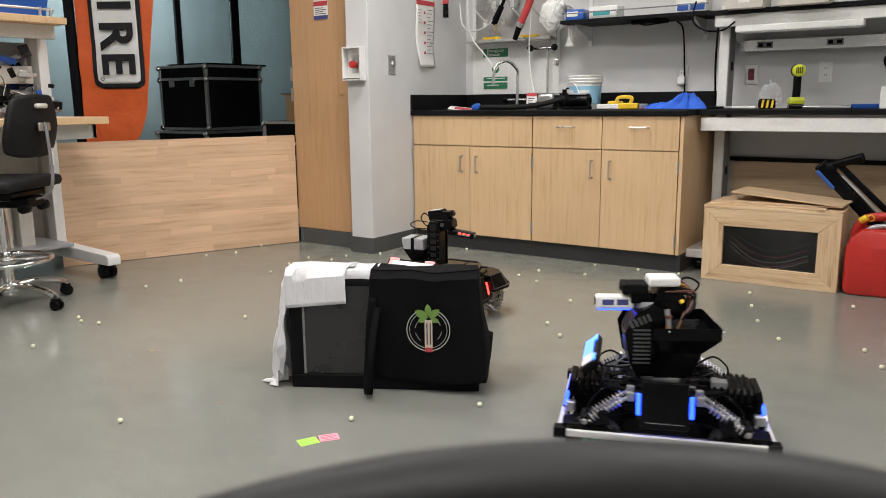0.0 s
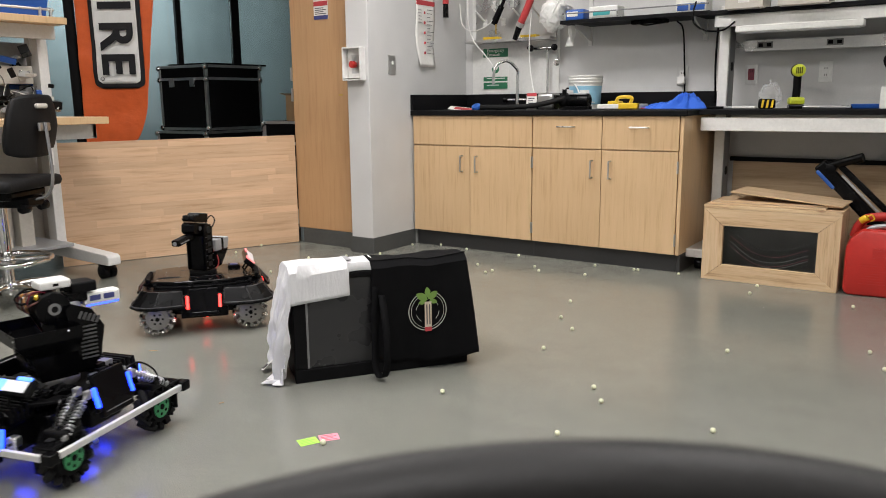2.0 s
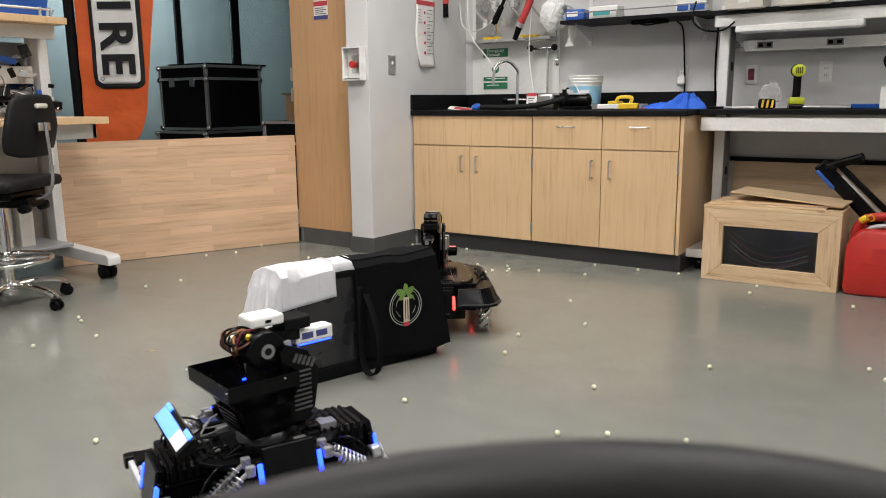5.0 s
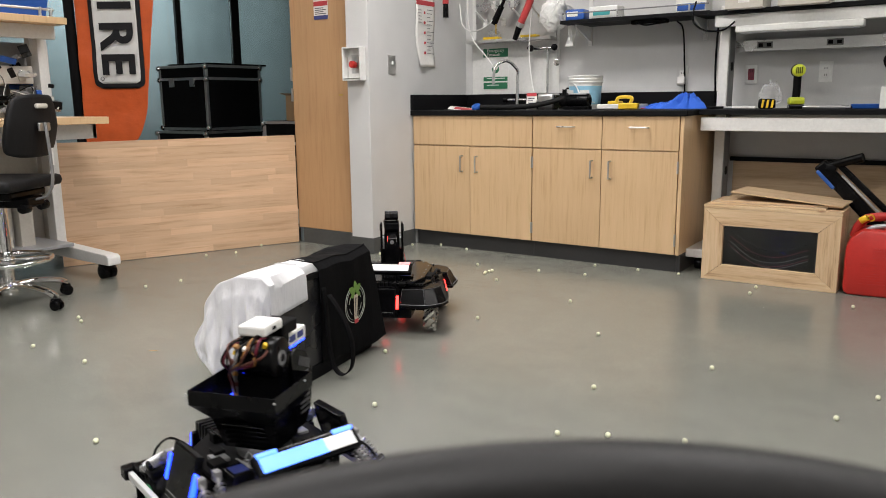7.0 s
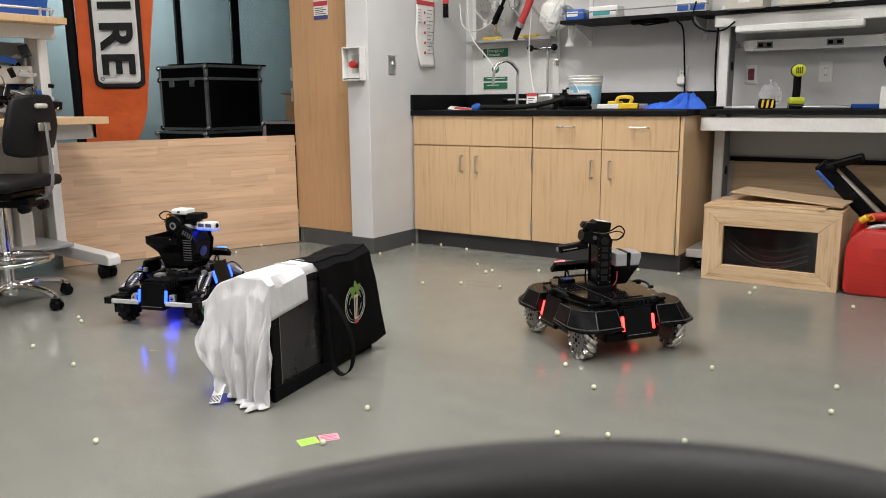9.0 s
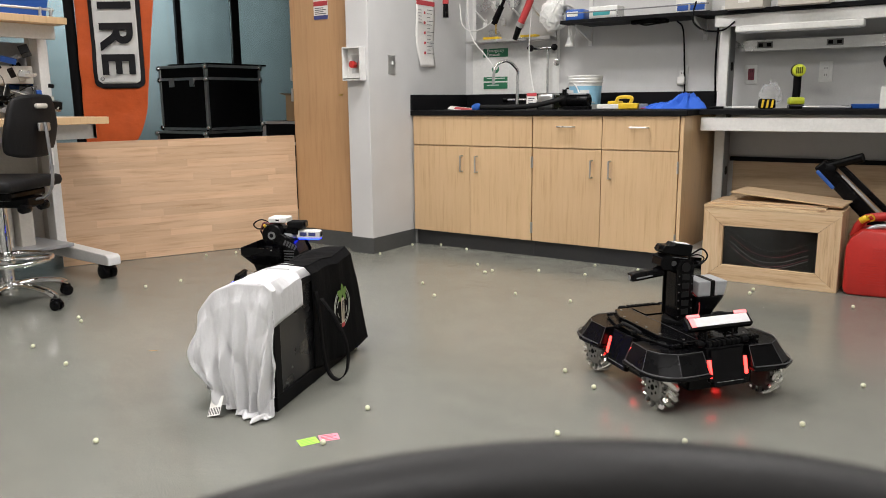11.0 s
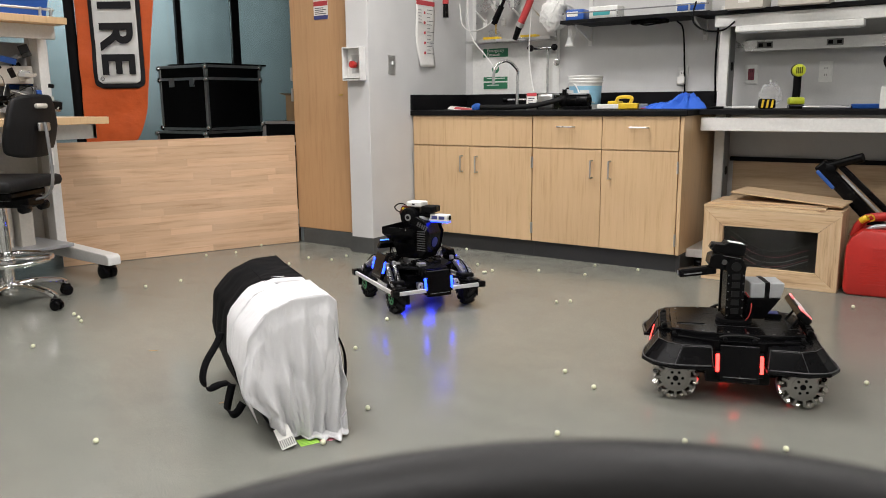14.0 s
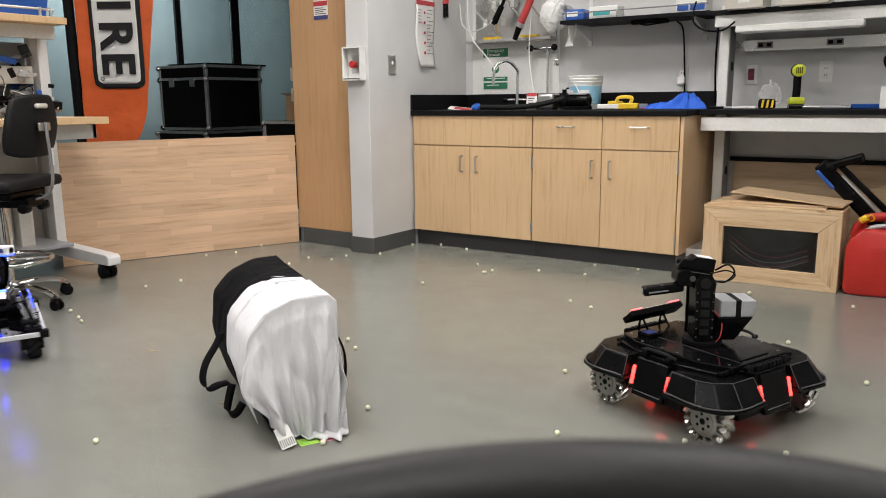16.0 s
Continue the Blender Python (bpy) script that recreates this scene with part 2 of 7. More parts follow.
def cyl(p0, p1, r0, r1=None, seg=20, bm=None, bevel=0.0, caps=True):
    bm = bm or bmesh.new()
    a, b = Vector(p0), Vector(p1)
    m = Matrix.Translation((a + b) / 2) @ (b - a).to_track_quat("Z", "Y").to_matrix().to_4x4()
    vs = bmesh.ops.create_cone(bm, cap_ends=caps, segments=seg, radius1=r0, radius2=r0 if r1 is None else r1, depth=(b - a).length, matrix=m)["verts"]
    if bevel:
        edges = [e for e in {e for v in vs for e in v.link_edges} if any(len(f.verts) > 4 for f in e.link_faces)]
        bmesh.ops.bevel(bm, geom=edges, offset=bevel, segments=2, affect="EDGES", profile=0.5)
    return bm


def ball(c, r, bm=None, sub=2, squash=(1, 1, 1)):
    bm = bm or bmesh.new()
    bmesh.ops.create_icosphere(bm, subdivisions=sub, radius=1.0, matrix=Matrix.Translation(c) @ Matrix.Diagonal((r * squash[0], r * squash[1], r * squash[2], 1)))
    return bm


def smooth_path(pts, n):
    """Points along a Catmull-Rom curve through pts."""
    ps = [Vector(p) for p in pts]
    ps = [2 * ps[0] - ps[1], *ps, 2 * ps[-1] - ps[-2]]
    out = []
    for i in range(1, len(ps) - 2):
        a, b, c, d = ps[i - 1:i + 3]
        for k in range(n):
            u = k / n
            out.append(0.5 * (2 * b + (c - a) * u + (2 * a - 5 * b + 4 * c - d) * u * u + (3 * b - a - 3 * c + d) * u ** 3))
    return out + [ps[-2]]


def tube(pts, r, seg=8, n=5, bm=None, flat=1.0):
    """A swept round or, with flat below 1, strap-like cord."""
    bm = bm or bmesh.new()
    path = smooth_path(pts, n) if n > 1 else [Vector(p) for p in pts]
    rings, up = [], Vector((0.13, 0.2, 0.97)).normalized()
    for i, q in enumerate(path):
        d = (path[min(i + 1, len(path) - 1)] - path[max(i - 1, 0)]).normalized()
        s = d.cross(up)
        s = s.normalized() if s.length > 1e-4 else Vector((1, 0, 0))
        u = s.cross(d).normalized()
        up = u
        rings.append([bm.verts.new(q + s * math.cos(2 * math.pi * k / seg) * r + u * math.sin(2 * math.pi * k / seg) * r * flat) for k in range(seg)])
    for a, b in zip(rings, rings[1:]):
        for k in range(seg):
            bm.faces.new((a[k], a[(k + 1) % seg], b[(k + 1) % seg], b[k]))
    bm.faces.new(rings[0])
    bm.faces.new(list(reversed(rings[-1])))
    return bm


def prism(poly, a, b, axis="z", bevel=0.0, bm=None, top=None):
    """A polygon carried from a to b along an axis; top: another outline at b."""
    bm = bm or bmesh.new()

    def place(q, h):
        return {"z": (q[0], q[1], h), "y": (q[0], h, q[1]), "x": (h, q[0], q[1])}[axis]

    lo = [bm.verts.new(place(q, a)) for q in poly]
    hi = [bm.verts.new(place(q, b)) for q in (top or poly)]
    fs = [bm.faces.new(lo), bm.faces.new(list(reversed(hi)))]
    n = len(poly)
    for i in range(n):
        fs.append(bm.faces.new((lo[i], hi[i], hi[(i + 1) % n], lo[(i + 1) % n])))
    bmesh.ops.recalc_face_normals(bm, faces=fs)
    if bevel:
        bmesh.ops.bevel(bm, geom=list({e for f in fs for e in f.edges}), offset=bevel, segments=2, affect="EDGES", profile=0.5)
    return bm


def sheet(nu, nv, fn, bm=None):
    """An open surface fn(u, v) -> point, u and v in 0..1."""
    bm = bm or bmesh.new()
    g = [[bm.verts.new(fn(i / nu, j / nv)) for j in range(nv + 1)] for i in range(nu + 1)]
    for i in range(nu):
        for j in range(nv):
            bm.faces.new((g[i][j], g[i + 1][j], g[i + 1][j + 1], g[i][j + 1]))
    return bm


def thicken(ob, t, offset=0.0):
    s = ob.modifiers.new("thickness", "SOLIDIFY")
    s.thickness, s.offset = t, offset
    return ob


def lettering(text, size, m, material, parent, depth=0.0006, label="", bold=0.0):
    c = bpy.data.curves.new("lettering", "FONT")
    c.body, c.size, c.extrude, c.align_x, c.align_y = text, size, depth, "CENTER", "CENTER"
    c.offset = bold
    c.materials.append(material)
    ob = new("lettering", c)
    ob.parent = parent
    ob.matrix_basis = m
    if label:
        ob["label"] = label
    return ob

# ---- structure ----
ROOM_X0, ROOM_X1, ROOM_Y0, ROOM_Y1 = -2.75, 5.4, -7.2, 0.68
solo("floor", box(-5.2, 5.6, -7.4, 3.2, -0.06, 0.0), M_FLOOR, "waxed grey speckled concrete floor", "floor", kind="structure")
solo("ceiling", box(-5.2, 5.6, -7.4, 3.2, CEILING_Z, CEILING_Z + 0.06), M_CEIL, "white ceiling boards", "ceiling", kind="structure")
solo("wall_north", box(-0.19, 5.6, ROOM_Y1, ROOM_Y1 + 0.14, 0, CEILING_Z), M_WALL, "pale grey painted wall behind the counter", "wall", kind="structure")
solo("wall_east", box(ROOM_X1, ROOM_X1 + 0.14, -7.4, ROOM_Y1, 0, CEILING_Z), M_WALL, "plain pale grey painted wall", "wall", kind="structure")
solo("wall_south", box(-5.2, ROOM_X1, -7.34, -7.2, 0, CEILING_Z), M_WALL, "plain pale grey painted wall", "wall", kind="structure")
solo("wall_west", box(ROOM_X0 - 0.14, ROOM_X0, -7.2, -2.6, 0, CEILING_Z), M_WALL, "plain pale grey painted wall", "wall", kind="structure")
solo("column", box(-0.19, -0.012, -0.462, ROOM_Y1, 0, CEILING_Z, 0.004), M_WALL, "white painted wall corner column", "column", kind="structure")
bm = box(-0.20, -0.006, -0.468, -0.462, 0, 0.105, 0.002)
box(-0.012, -0.006, -0.462, 0.0, 0, 0.105, 0.002, bm)
box(-0.72, -0.196, -0.372, -0.366, 0, 0.105, 0.002, bm)
solo("baseboard", bm, M_BASE, "grey rubber base along column and panel", "baseboard", kind="structure")

# tall wooden door leaf beside the column
door = thing("door_1", pose(0, 0, 0), "tall maple veneer door panel beside the column", "door", kind="structure")
part("leaf", box(-0.762, -0.192, -0.372, -0.33, 0.107, 2.3, 0.003), M_DOORWOOD, door)
for z in (0.19, 1.03, 1.17):
    h = part("hinge", box(-0.772, -0.757, -0.384, -0.372, z - 0.045, z + 0.045, 0.002), M_STEEL, door, "steel hinge")
part("strike", box(-0.345, -0.31, -0.3745, -0.372, 1.02, 1.03), M_BRASS, door, "small brass plate")
sign = thing("door_sign", pose(-0.475, -0.3735, 1.57), "small printed notice in white, red and blue", "sign")
part("sheet", box(-0.062, 0.062, -0.002, 0, -0.055, 0.2), M_PAPER, sign)
for z0, z1, m_ in ((-0.055, -0.03, M_NAVYINK), (0.03, 0.06, M_REDINK), (0.07, 0.1, M_NAVYINK)):
    part("band", box(-0.061, 0.061, -0.003, -0.002, z0, z1), m_, sign)
for k in range(4):
    part("print_bar", box(-0.05, 0.045 - 0.02 * (k % 2), -0.003, -0.002, -0.022 + k * 0.012, -0.017 + k * 0.012), M_INK, sign)

# glazed screen and corridor beyond the boards
solo("wall_corridor", box(-5.2, -5.06, -4.5, 3.0, 0, CEILING_Z), M_FARWALL, "blue-grey corridor wall behind glass", "wall", kind="structure")
solo("wall_corridor_end", box(-5.06, -0.19, 2.86, 3.0, 0, CEILING_Z), M_FARWALL, "blue-grey end wall behind glass", "wall", kind="structure")
solo("wall_corridor_south", box(-5.06, ROOM_X0 - 0.14, -4.5, -4.36, 0, CEILING_Z), M_FARWALL, "blue-grey end wall behind glass", "wall", kind="structure")
SCREEN_A, SCREEN_B = Vector((-3.35, -1.6)), Vector((-2.0, 1.35))
sd = (SCREEN_B - SCREEN_A)
sang = math.degrees(math.atan2(sd.y, sd.x))
screen = thing("window_1", pose(SCREEN_A.x, SCREEN_A.y, 0, 0, 0, sang), "glazed partition with dark metal mullions", "window", kind="structure")
L_ = sd.length
edges_ = (0.0, 0.78, 1.88, 2.37, L_)
for a in edges_:
    part("mullion", box(a - (0.022 if a == 1.88 else 0.034), a + (0.022 if a == 1.88 else 0.034), -0.04, 0.04, 0, CEILING_Z, 0.004), M_BLACKMAT, screen)
for z in (0.03, CEILING_Z - 0.03):
    part("rail", box(0, L_, -0.035, 0.035, z - 0.03, z + 0.03), M_BLACKMAT, screen)
for a, b in zip(edges_, edges_[1:]):
    g = part("pane", box(a + 0.035, b - 0.035, -0.005, 0.005, 0.06, CEILING_Z - 0.06), M_GLASS, screen)
    g.visible_shadow = False
solo("wall_west_stub", box(ROOM_X0 - 0.75, ROOM_X0, -2.6, -1.62, 0, CEILING_Z), M_WALL, "plain grey painted wall", "wall", kind="structure")
solo("wall_door_side", box(-2.02, -0.76, 1.3, 1.42, 0, CEILING_Z), M_FARWALL, "blue-grey painted wall behind the door", "wall", kind="structure")
solo("wall_door_return", box(-0.79, -0.75, -0.33, 1.3, 0, CEILING_Z), M_FARWALL, "blue-grey return wall behind the door", "wall", kind="structure")

for px_, py_, watts_ in PANELS:
    lp = thing("ceiling_light", pose(px_, py_, CEILING_Z), "recessed white ceiling light panel", "ceiling light", "ceiling lights")
    part("frame", box(-0.63, 0.63, -0.33, 0.33, -0.03, -0.001, 0.003), M_WHITEPAINT, lp)
    part("diffuser", box(-0.6, 0.6, -0.3, 0.3, -0.036, -0.03), M_PANELGLOW, lp)
# made-up fitting for the corridor fill; its body hides the diffuser from the room
cl = thing("corridor_fill_light", pose(-3.64, 1.0, 2.57), "slim strip light added to brighten the corridor wall", "ceiling light")
part("body", box(-0.04, 0.12, -0.84, 0.84, -0.12, 0.38, 0.003), M_WHITEPAINT, cl)
part("diffuser", box(-0.05, -0.041, -0.8, 0.8, -0.1, 0.1), M_PANELGLOW, cl)

# low board of maple staves
board_a, board_b = Vector((-1.385, -1.775)), Vector((-0.757, -0.385))
bd = board_b - board_a
bl = bd.length
bboard = thing("low_partition", pose(board_a.x, board_a.y, 0, 0, 0, math.degrees(math.atan2(bd.y, bd.x))), "low butcher-block maple partition board standing on the floor", "partition")
part("core", box(0.002, bl - 0.002, 0.006, 0.036, 0.004, 0.752), M_BUTCHER, bboard)
rng = random.Random(4)
for r_ in range(17):
    x = -rng.uniform(0, 0.4)
    h_ = 0.756 - 0.003
    z0 = 0.003 + h_ * r_ / 17
    z1 = 0.003 + h_ * (r_ + 1) / 17
    while x < bl:
        w_ = rng.uniform(0.22, 0.75)
        a, b = max(0.0, x), min(bl, x + w_)
        if b - a > 0.02:
            part("stave", box(a + 0.0001, b - 0.0001, -0.0015 + rng.uniform(-0.0002, 0.0002), 0.006, z0 + 0.0001, z1 - 0.0001), M_BUTCHER, bboard)
        x += w_

# ---- counter run ----
CAB_W, FACE_Z0, FACE_Z1, SPLIT_Z = 0.9104, 0.104, 0.8825, 0.688


def handle(bm_parent, x, z, upright):
    bm = bmesh.new()
    d = 0.05
    if upright:
        tube([(x, -0.02, z - d), (x, -0.048, z - d), (x, -0.052, z - d + 0.012), (x, -0.052, z + d - 0.012), (x, -0.048, z + d), (x, -0.02, z + d)], 0.005, 8, 4, bm)
    else:
        tube([(x - d, -0.02, z), (x - d, -0.048, z), (x - d + 0.012, -0.052, z), (x + d - 0.012, -0.052, z), (x + d, -0.048, z), (x + d, -0.02, z)], 0.005, 8, 4, bm)
    part("handle", bm, M_STEEL, bm_parent, "brushed steel bow handle", True)


def base_cabinet(x0, drawers, label):
    c = thing("base_cabinet", pose(x0, 0, 0), label, "cabinet", "base cabinets under the counter")
    part("carcass", box(0.001, CAB_W - 0.001, 0.0, 0.6, FACE_Z0, 0.884), M_MAPLE, c)
    part("plinth", box(0.001, CAB_W - 0.001, 0.02, 0.58, 0.0, FACE_Z0), M_DARKTOE, c, "dark grey recessed plinth")
    g = 0.0034
    half = CAB_W / 2
    for i, (a, b) in enumerate(((g, half - g / 2), (half + g / 2, CAB_W - g))):
        dr = part("door", box(a, b, -0.02, -0.001, FACE_Z0 + 0.002, SPLIT_Z - g, 0.0015), M_MAPLE, c)
        hx = b - 0.055 if i == 0 else a + 0.055
        handle(dr, hx, SPLIT_Z - 0.115, True)
        ex = a - 0.001 if i == 0 else b + 0.001
        for hz in (0.19, 0.6):
            part("hinge", box(ex - 0.005, ex + 0.005, -0.026, -0.018, hz - 0.035, hz + 0.035, 0.001), M_STEEL, dr, "steel five-knuckle hinge")
    if drawers:
        for a, b in ((g, half - g / 2), (half + g / 2, CAB_W - g)):
            dr = part("drawer", box(a, b, -0.02, -0.001, SPLIT_Z + g, FACE_Z1, 0.0015), M_MAPLE, c)
            handle(dr, (a + b) / 2, (SPLIT_Z + FACE_Z1) / 2 + 0.035, False)
    else:
        part("apron_panel", box(g, CAB_W - g, -0.02, -0.001, SPLIT_Z + g, FACE_Z1, 0.0015), M_MAPLE, c)
    return c


base_cabinet(0.0, False, "maple sink base cabinet with two doors")
base_cabinet(CAB_W, True, "maple base cabinet with two drawers and doors")
solo("cabinet_end_panel", box(2 * CAB_W + 0.001, 2 * CAB_W + 0.022, -0.018, 0.6, 0.104, 0.884, 0.002), M_MAPLE, "maple end panel of the counter run", "panel")
solo("plinth_end", box(2 * CAB_W + 0.001, 2 * CAB_W + 0.021, 0.02, 0.58, 0.0, 0.104), M_DARKTOE, "dark grey plinth end of the counter run", "plinth")
ct = thing("countertop", pose(0, 0, 0), "black epoxy resin laboratory countertop with upstand", "countertop")
part("slab", box(-0.01, 1.862, -0.035, 0.66, 0.8845, 0.917, 0.004), M_RESIN, ct)
part("backsplash", box(-0.009, 1.862, 0.658, 0.679, 0.9175, 1.022, 0.002), M_RESIN, ct)
part("side_splash", box(-0.011, 0.01, -0.03, 0.657, 0.9175, 1.022, 0.002), M_RESIN, ct)

# ---- steel-framed bench ----
bench = thing("lab_bench", pose(0, 0, 0), "white steel laboratory bench with black top and shelf", "workbench")
BX0, BX1 = 1.872, 3.6
part("top", box(1.864, BX1, 0.17, 0.66, 0.888, 0.917, 0.004), M_RESIN, bench, "black epoxy top")
part("apron", box(BX0, BX1, 0.185, 0.215, 0.798, 0.872, 0.003), M_WHITEPAINT, bench)
for x in (1.885, 3.45):
    up = part("upright", box(x, x + 0.055, 0.44, 0.50, 0.12, 1.5, 0.004), M_WHITEPAINT, bench)
    part("slot_cover", box(x + 0.056, x + 0.06, 0.45, 0.56, 0.16, 1.45), M_GREYPLASTIC, bench)
    for z in (0.55, 1.16):
        part("cable_hole", cyl((x + 0.0585, 0.505, z), (x + 0.0625, 0.505, z), 0.026, seg=20), M_BLACKMAT, bench)
    part("foot", box(x - 0.045, x + 0.065, 0.12, 0.63, 0.075, 0.125, 0.008), M_WHITEPAINT, bench)
    part("caster", cyl((x + 0.0, 0.18, 0.035), (x + 0.045, 0.18, 0.035), 0.035, seg=20, bevel=0.004), M_BLACK, bench, "black swivel caster", True)
part("shelf_beam", box(1.875, BX1, 0.35, 0.39, 1.376, 1.44, 0.003), M_WHITEPAINT, bench)
part("shelf", box(1.84, BX1, 0.33, 0.672, 1.442, 1.466, 0.003), M_RESIN, bench, "black upper shelf")
lt = part("task_light", box(2.0, 2.64, 0.31, 0.385, 1.337, 1.374, 0.006), M_WHITEPLASTIC, bench, "long white task light under the shelf")
part("lens", box(2.02, 2.62, 0.32, 0.375, 1.333, 1.337), M_WHITEBAR, lt)
rl = part("outlet_rail", box(1.935, BX1, 0.60, 0.64, 1.246, 1.312, 0.002), M_STEEL, bench, "brushed steel socket rail")
for x in (2.06, 2.43):
    ol = part("outlet", box(x, x + 0.085, 0.594, 0.6, 1.262, 1.298, 0.002), M_GREYPLASTIC, bench)
    for k in (0.02, 0.065):
        part("slot", box(x + k - 0.012, x + k + 0.012, 0.5925, 0.594, 1.27, 1.29), M_BLACKMAT, ol)
part("rear_board", box(1.95, BX1, 0.655, 0.675, 0.1, 0.6), M_PLY, bench, "plywood board behind the legs")
part("rear_rail", box(1.935, BX1, 0.63, 0.66, 0.6, 0.625), M_BLACKMAT, bench)
# upper shelf over the counter
sh = thing("wall_shelf", pose(0, 0, 0), "black wall shelf with slim steel guard rail", "shelf")
part("board", box(0.9, 1.84, 0.36, 0.664, 1.452, 1.474, 0.002), M_RESIN, sh)
part("guard_rail", cyl((0.91, 0.37, 1.515), (1.83, 0.37, 1.515), 0.004, seg=8), M_GREYPLASTIC, sh, "", True)
for x in (0.93, 1.28, 1.72):
    part("rail_post", cyl((x, 0.37, 1.474), (x, 0.37, 1.515), 0.006, seg=8), M_STEEL, sh, "", True)
for x in (0.97, 1.73):
    part("bracket", prism([(0.665, 1.452), (0.665, 1.36), (0.655, 1.36), (0.44, 1.435), (0.44, 1.452)], x, x + 0.012, "x"), M_WHITEPAINT, sh)
    part("wall_track", box(x - 0.006, x + 0.02, 0.666, 0.679, 1.33, 1.9), M_WHITEPAINT, sh)

# ---- left workbench and stool ----
wb = thing("mobile_workbench", pose(0.08, -0.047, 0), "white steel mobile workbench with maple tops and casters", "workbench")
for y in (-1.72, -3.1):
    up = part("upright", box(-1.5, -1.415, y - 0.06, y, 0.14, 2.2, 0.004), M_WHITEPAINT, wb)
    part("side_plate", box(-1.6, -1.502, y - 0.03, y - 0.02, 0.14, 1.9), M_BEIGE, wb)
    part("foot", prism([(-1.75, 0.1), (-1.75, 0.155), (-1.45, 0.17), (-0.9, 0.145), (-0.878, 0.13), (-0.878, 0.085), (-0.95, 0.085)], y - 0.08, y, "y", 0.006), M_WHITEPAINT, wb)
    ca = part("caster", cyl((-0.965, y - 0.075, 0.04), (-0.965, y - 0.04, 0.04), 0.04, seg=24, bevel=0.005), M_BLACK, wb, "black twin caster", True)
    part("wheel_cover", cyl((-0.965, y - 0.03, 0.04), (-0.965, y + 0.005, 0.04), 0.04, seg=24, bevel=0.005), M_BLACK, ca, "", True)
    part("fork", box(-1.0, -0.93, y - 0.07, y - 0.01, 0.05, 0.088, 0.006), M_BLACK, ca)
part("worktop", box(-1.62, -0.872, -4.2, -1.72, 0.876, 0.914, 0.003), M_MAPLE, wb, "maple work surface")
part("apron", box(-1.0, -0.975, -4.2, -1.735, 0.795, 0.875, 0.003), M_WHITEPAINT, wb)
part("end_apron", box(-1.6, -0.975, -1.76, -1.735, 0.795, 0.875, 0.003), M_WHITEPAINT, wb)
part("tag", box(-0.98, -0.92, -1.7195, -1.717, 0.885, 0.905), M_PAPER, wb, "pale asset tag")
part("upper_shelf", box(-1.62, -1.185, -4.2, -1.72, 1.42, 1.458, 0.003), M_MAPLE, wb, "maple upper shelf")
part("shelf_beam", box(-1.34, -1.3, -4.2, -1.73, 1.345, 1.42, 0.003), M_WHITEPAINT, wb)
part("shelf_rail", cyl((-1.24, -4.2, 1.5), (-1.24, -1.76, 1.5), 0.007, seg=10), M_STEEL, wb, "steel guard rail", True)
for y in (-1.78, -1.84):
    part("rail_post", cyl((-1.24, y, 1.458), (-1.24, y, 1.51), 0.008, seg=10), M_STEEL, wb, "", True)
part("wire_duct", box(-1.56, -1.45, -4.2, -1.8, 1.1, 1.2, 0.003), M_BEIGE, wb, "beige cable duct")
part("modesty_panel", box(-1.64, -1.622, -4.2, -1.62, 0.16, 0.86, 0.002), M_BEIGE, wb, "beige steel rear panel")
part("rear_panel", box(-1.64, -1.622, -4.2, -1.6, 0.93, 1.34, 0.002), M_SILVERBOX, wb, "grey steel rear panel")
part("lower_tray", box(-1.6, -1.2, -2.6, -1.8, 0.17, 0.19, 0.003), M_SILVERBOX, wb, "grey steel lower tray")
part("cable_hole", cyl((-1.55, -1.7395, 1.02), (-1.55, -1.7365, 1.02), 0.035, seg=20), M_BLACKMAT, wb)
bin_ = thing("storage_bin", pose(-1.42, -1.95, 1.459), "blue plastic storage bin on the upper shelf", "bin")
bm = prism([(-0.12, -0.2), (0.12, -0.2), (0.12, 0.17), (-0.12, 0.17)], 0, 0.13, "z", 0.004, None, [(-0.14, -0.22), (0.145, -0.22), (0.145, 0.19), (-0.14, 0.19)])
part("tub", bm, M_BLUE, bin_)
part("rim", box(-0.15, 0.152, -0.225, 0.197, 0.118, 0.132, 0.003), M_BLUE, bin_)
clutter = thing("electronics_pile", pose(-1.3, -2.0, 0.914), "jumble of circuit boards, wires and blue clamps", "electronics")
r_ = random.Random(11)
for k in range(70):
    x, y, z = r_.uniform(-0.25, 0.1), r_.uniform(-0.5, 0.2), r_.uniform(0.0, 0.36)
    s = r_.uniform(0.012, 0.055)
    m_ = r_.choice((M_BLACKMAT, M_GREYPLASTIC, M_SILVERBOX, M_BLUE, M_BEIGE, M_BLACK, M_STEEL))
    part("module", box(-s, s, -s * 0.8, s * 0.8, 0, r_.uniform(0.01, 0.05), 0.002, None, pose(x, y, z, r_.uniform(-25, 25), r_.uniform(-25, 25), r_.uniform(0, 180))), m_, clutter)
for k in range(12):
    x, y = r_.uniform(-0.2, 0.1), r_.uniform(-0.4, 0.18)
    part("wire", tube([(x, y, r_.uniform(0, 0.3)), (x + 0.06, y - 0.08, r_.uniform(0.05, 0.35)), (x + 0.1, y + 0.05, r_.uniform(0.02, 0.25)), (x + 0.02, y + 0.12, r_.uniform(0.02, 0.2))], 0.003, 6, 5), r_.choice((M_BLACK, M_WHITEPLASTIC, M_GREYPLASTIC, M_BLACK)), clutter, "", True)
part("rack", box(-0.3, -0.28, -0.55, 0.19, 0, 0.42), M_GREYPLASTIC, clutter)
under = thing("computer_stand", pose(-1.3, -2.05, 0.17), "grey equipment stand under the workbench", "stand")
